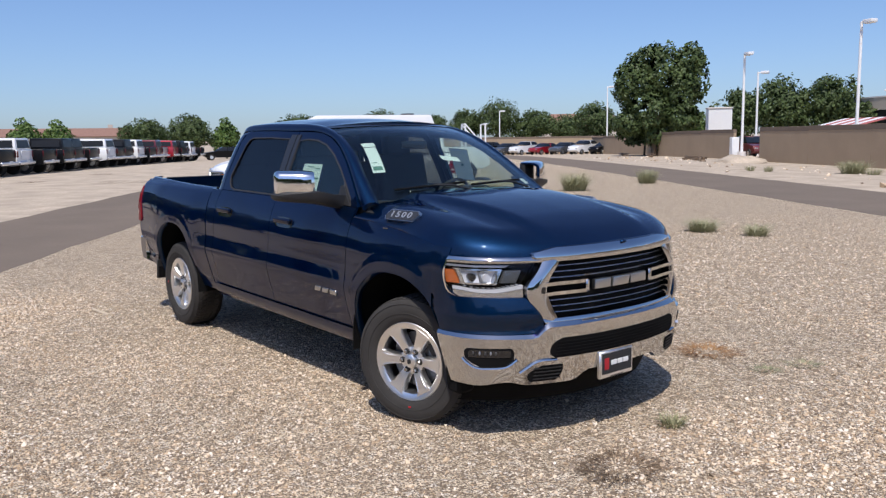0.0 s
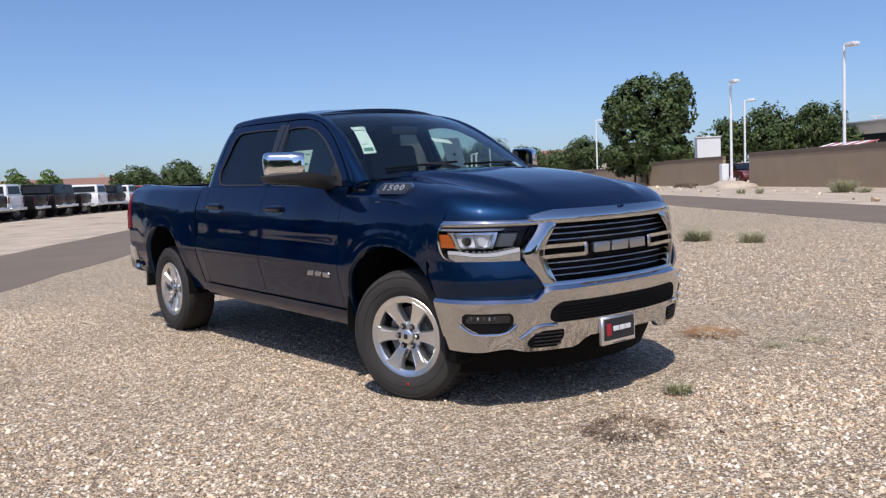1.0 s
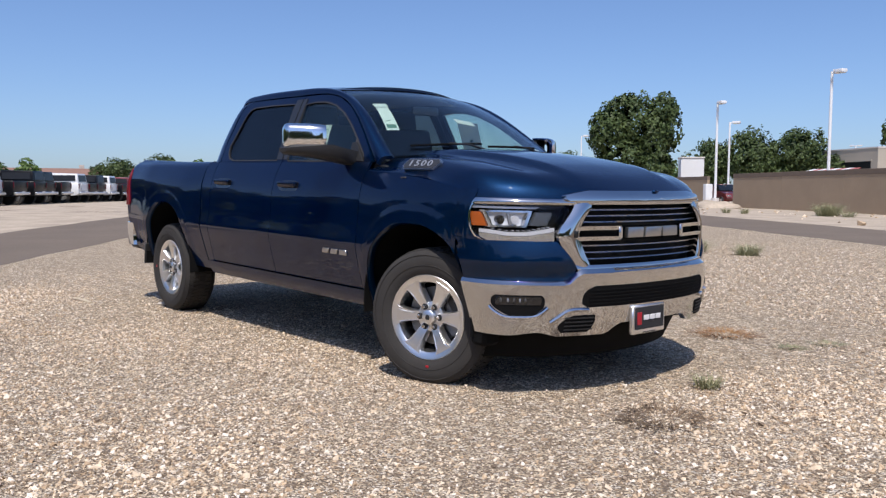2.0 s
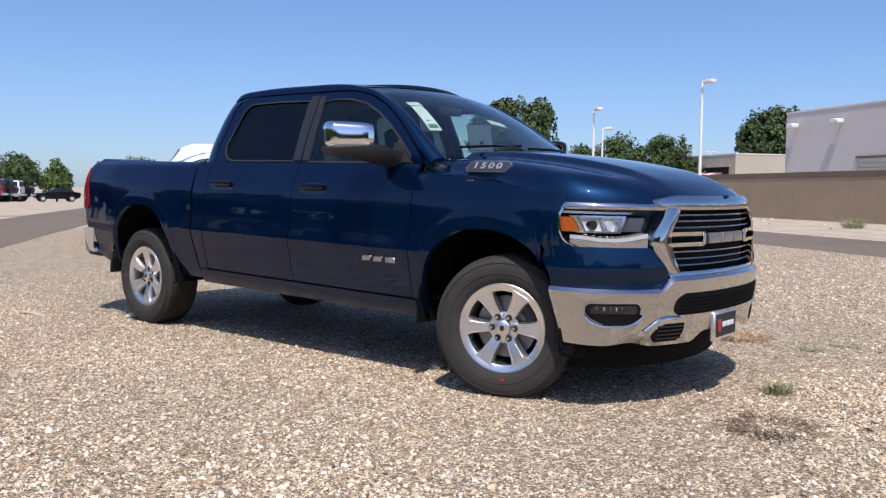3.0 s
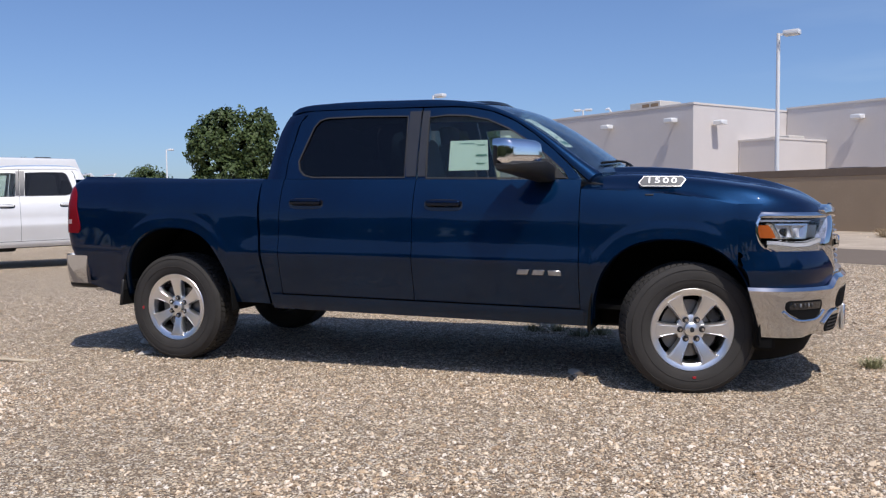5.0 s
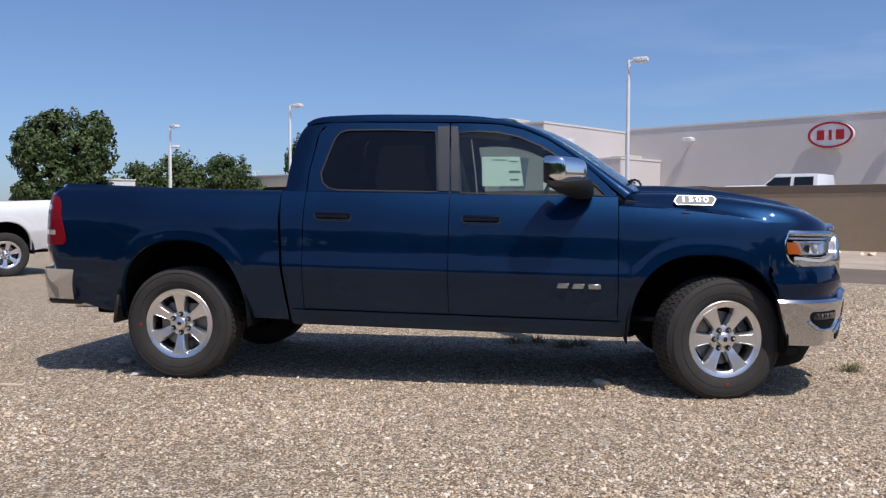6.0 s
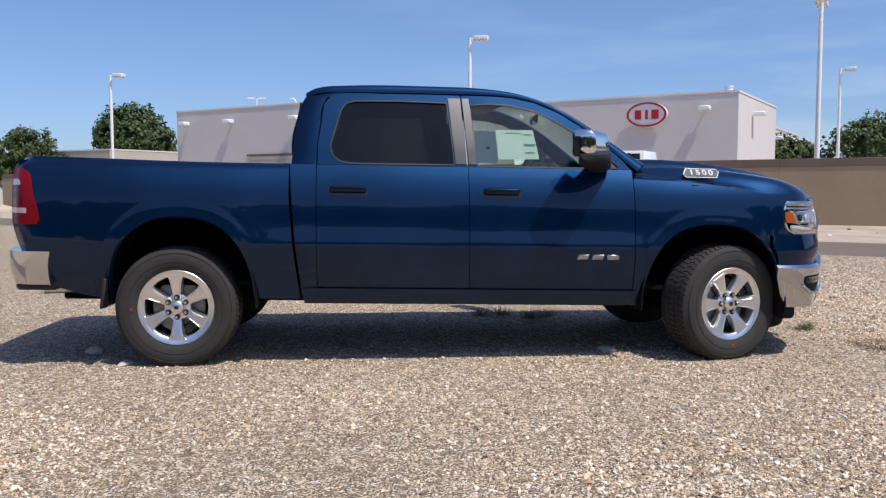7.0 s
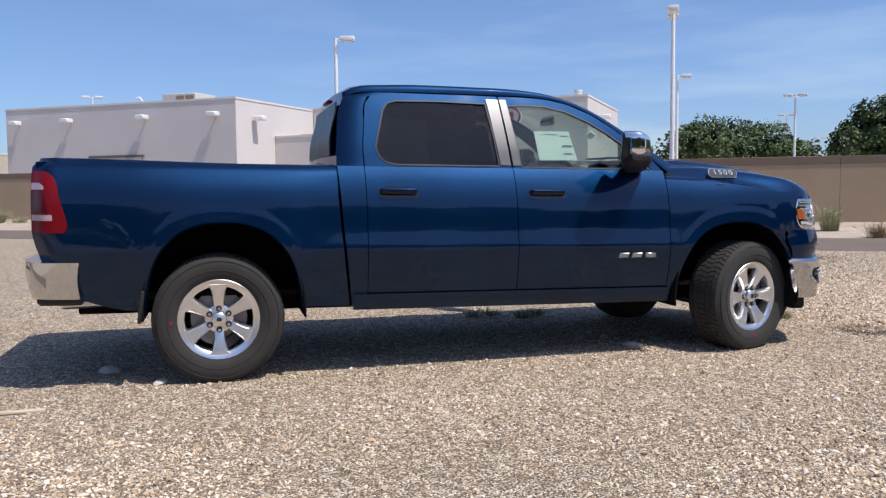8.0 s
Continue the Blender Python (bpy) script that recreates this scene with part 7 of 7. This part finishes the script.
for i, (x, y, w) in enumerate(((2.14, 1.85, 0.45), (3.24, -0.57, 0.42), (7.6, 5.4, 0.7), (-31.1, 8.5, 2.6), (-35.0, 5.5, 1.2), (-41.5, 10.5, 1.5), (-28.0, 9.0, 1.2))):
    weed((x, y), 0.12, w, 150, 400 + i, "rust_weed" if i == 0 else "twig", "flat patch of dry rust-coloured weed" if i == 0 else "flat patch of dry brown weed stalks", True)


def under_truck_clutter():
    """A split stake, clods and green weeds beside and past the truck."""
    stick = bmesh.new()
    box(stick, (0, 0, 0.012), (0.34, 0.030, 0.016), 0.003)
    box(stick, (0.07, 0.022, 0.010), (0.16, 0.012, 0.012), 0.002)
    ob = part("wood_stick", stick, "pale_wood", m=pose(-2.93, -1.37, 0.004, 0, 2, 8))
    tagged(ob, "short pale split wooden stick lying on gravel", "stick")
    rng = random.Random(61)
    for x, y, r in ((-2.54, -0.39, 0.055), (1.13, -0.61, 0.05), (-2.20, -0.84, 0.04)):
        bm = bmesh.new()
        bmesh.ops.create_icosphere(bm, subdivisions=2, radius=r)
        off = Vector((rng.uniform(0, 9), rng.uniform(0, 9), 0))
        for v in bm.verts:
            v.co = Vector((v.co.x * 1.6, v.co.y, v.co.z * 0.55)) * (1 + 0.5 * noise.noise(v.co * 22 + off))
        clod = part("clod", bm, "clod", m=pose(x, y, r * 0.3, 0, 0, rng.uniform(0, 180)))
        tagged(clod, "pale grey clod of dry earth on gravel", "clod", "clods on the gravel")
    for i, (x, y) in enumerate(((0.42, 1.15), (0.62, 1.22), (0.86, 0.98), (1.02, 1.10))):
        weed((x, y), 0.10, 0.24, 50, 500 + i, "weed", "grey-green weed tuft growing through the gravel")


under_truck_clutter()


# ---- loose stones of the gravel near the camera's way ----
def heap(x, y, r, z, rng):
    """Rough angular stones of radius r, one at each x, y, z."""
    n = len(x)
    sc = np.stack([r * rng.uniform(0.8, 1.7, n), r * rng.uniform(0.7, 1.3, n), r * rng.uniform(0.45, 1.0, n)], 1)
    v = SHARD_V[None] * sc[:, None] * rng.uniform(0.72, 1.3, (n, len(SHARD_V), 1))
    v[..., :2] += rng.normal(0, 0.22, (n, len(SHARD_V), 2)) * r[:, None, None]
    tip = rng.uniform(-0.8, 0.8, n)
    c, s = np.cos(tip)[:, None], np.sin(tip)[:, None]
    v = np.stack([v[..., 0] * c - v[..., 2] * s, v[..., 1], v[..., 0] * s + v[..., 2] * c], -1)
    a = rng.uniform(0, 6.283, n)
    c, s = np.cos(a)[:, None], np.sin(a)[:, None]
    v = np.stack([v[..., 0] * c - v[..., 1] * s, v[..., 0] * s + v[..., 1] * c, v[..., 2]], -1)
    v += np.stack([x, y, z + r * 0.2], 1)[:, None]
    return v


def stone_mesh(name, v):
    n = len(v)
    f = SHARD_F[None] + (np.arange(n) * len(SHARD_V))[:, None, None]
    me = bpy.data.meshes.new(name)
    me.vertices.add(n * len(SHARD_V))
    me.vertices.foreach_set("co", v.ravel())
    m = n * len(SHARD_F)
    me.loops.add(m * 3)
    me.loops.foreach_set("vertex_index", f.ravel().astype(np.int32))
    me.polygons.add(m)
    me.polygons.foreach_set("loop_start", np.arange(m, dtype=np.int32) * 3)
    me.update(calc_edges=True)
    me.shade_flat()
    me.materials.append(M["stone"])
    return new(name, me)


def loose_stones(count):
    rng = np.random.default_rng(5)
    x, y = rng.uniform(-7.0, 7.8, count * 3), rng.uniform(-5.6, 5.0, count * 3)
    # thicker where the strip is walked, thinner past the truck and on worn patches
    worn = np.sin(1.1 * x + 0.7 * y + 1.3) + np.sin(0.6 * x - 1.5 * y) + np.sin(2.3 * x + 1.9 * y + 0.4) * 0.6 + np.sin(3.1 * y - 1.7 * x) * 0.5
    keep = rng.random(count * 3) < np.where((y < -0.6) | (x > 2.9), 1.0, 0.36) * np.clip(0.80 + 0.26 * worn - 0.35 * np.clip((y + 2.6) / 1.5, 0, 1) * np.clip((3.4 - x) / 1.2, 0, 1), 0.22, 1.0) * np.clip((x + 7.0) / 3.0, 0, 1) * np.clip((7.8 - x) / 1.5, 0, 1) * np.clip((y + 5.6) / 1.1, 0, 1) * np.clip((5.0 - y) / 3.0, 0, 1)
    x, y = x[keep][:count], y[keep][:count]
    # coarser where the strip is driven, fine and trodden in beside the truck
    coarse = np.clip(np.maximum((-1.9 - y + 0.35 * worn[keep][:count]) / 1.6, (x - 2.8) / 1.2), 0, 1)
    r = np.clip(rng.lognormal(0, 0.46, len(x)) * (0.0041 + 0.0018 * coarse), 0.0026, 0.0135)
    # sparser and larger past the near strip
    xf, yf = rng.uniform(-4.0, 15.0, 90000), rng.uniform(1.5, 13.0, 90000)
    d = 0.576 * xf + 0.817 * yf
    far = (d < 9.9) & (rng.random(90000) < np.clip((yf - 1.5) / 2.5, 0, 1) * np.clip(1.1 - (yf - 5.0) / 9.0, 0.15, 1)) & ((yf > 3.0) | (xf > 5.0))
    xf, yf = xf[far][:30000], yf[far][:30000]
    x, y = np.concatenate([x, xf]), np.concatenate([y, yf])
    r = np.concatenate([r, np.clip(rng.lognormal(0, 0.4, len(xf)) * 0.0076, 0.0045, 0.017)])
    ob = stone_mesh("gravel_stones", heap(x, y, r, 0.004, rng))
    return tagged(ob, "loose crushed tan, white and grey gravel stones", "gravel", kind="stuff")


def wall_rubble():
    """Clods and broken stone lying in the dirt between the lane and the wall."""
    rng = np.random.default_rng(11)
    s, d = rng.uniform(-66, 45, 420), 15.2 + 7.6 * rng.random(420) ** 0.7
    near = np.abs(s + 52) < 9
    keep = near | (rng.random(420) < 0.7)
    s, d = s[keep], d[keep]
    r = np.clip(rng.lognormal(math.log(0.05), 0.5, len(s)), 0.02, 0.20)
    x, y = U.x * s + D.x * d, U.y * s + D.y * d
    z = np.array([ground_z(a, b) for a, b in zip(x, y)])
    return tagged(stone_mesh("rubble", heap(x, y, r, z, rng)), "scattered clods and broken stones on tan dirt", "rubble", kind="stuff")


# a stone has a flat top and foot of three corners each, turned against one another
SHARD_V = np.array([(math.cos(a) * w, math.sin(a) * w, h) for h, w, a0 in ((0.62, 0.85, 0.5), (-0.62, 1.0, 1.55)) for a in (a0, a0 + 2.09, a0 + 4.19)])
SHARD_F = np.array([(0, 1, 2), (5, 4, 3), (0, 3, 1), (1, 3, 4), (1, 4, 2), (2, 4, 5), (2, 5, 0), (0, 5, 3)])
loose_stones(206000)
wall_rubble()
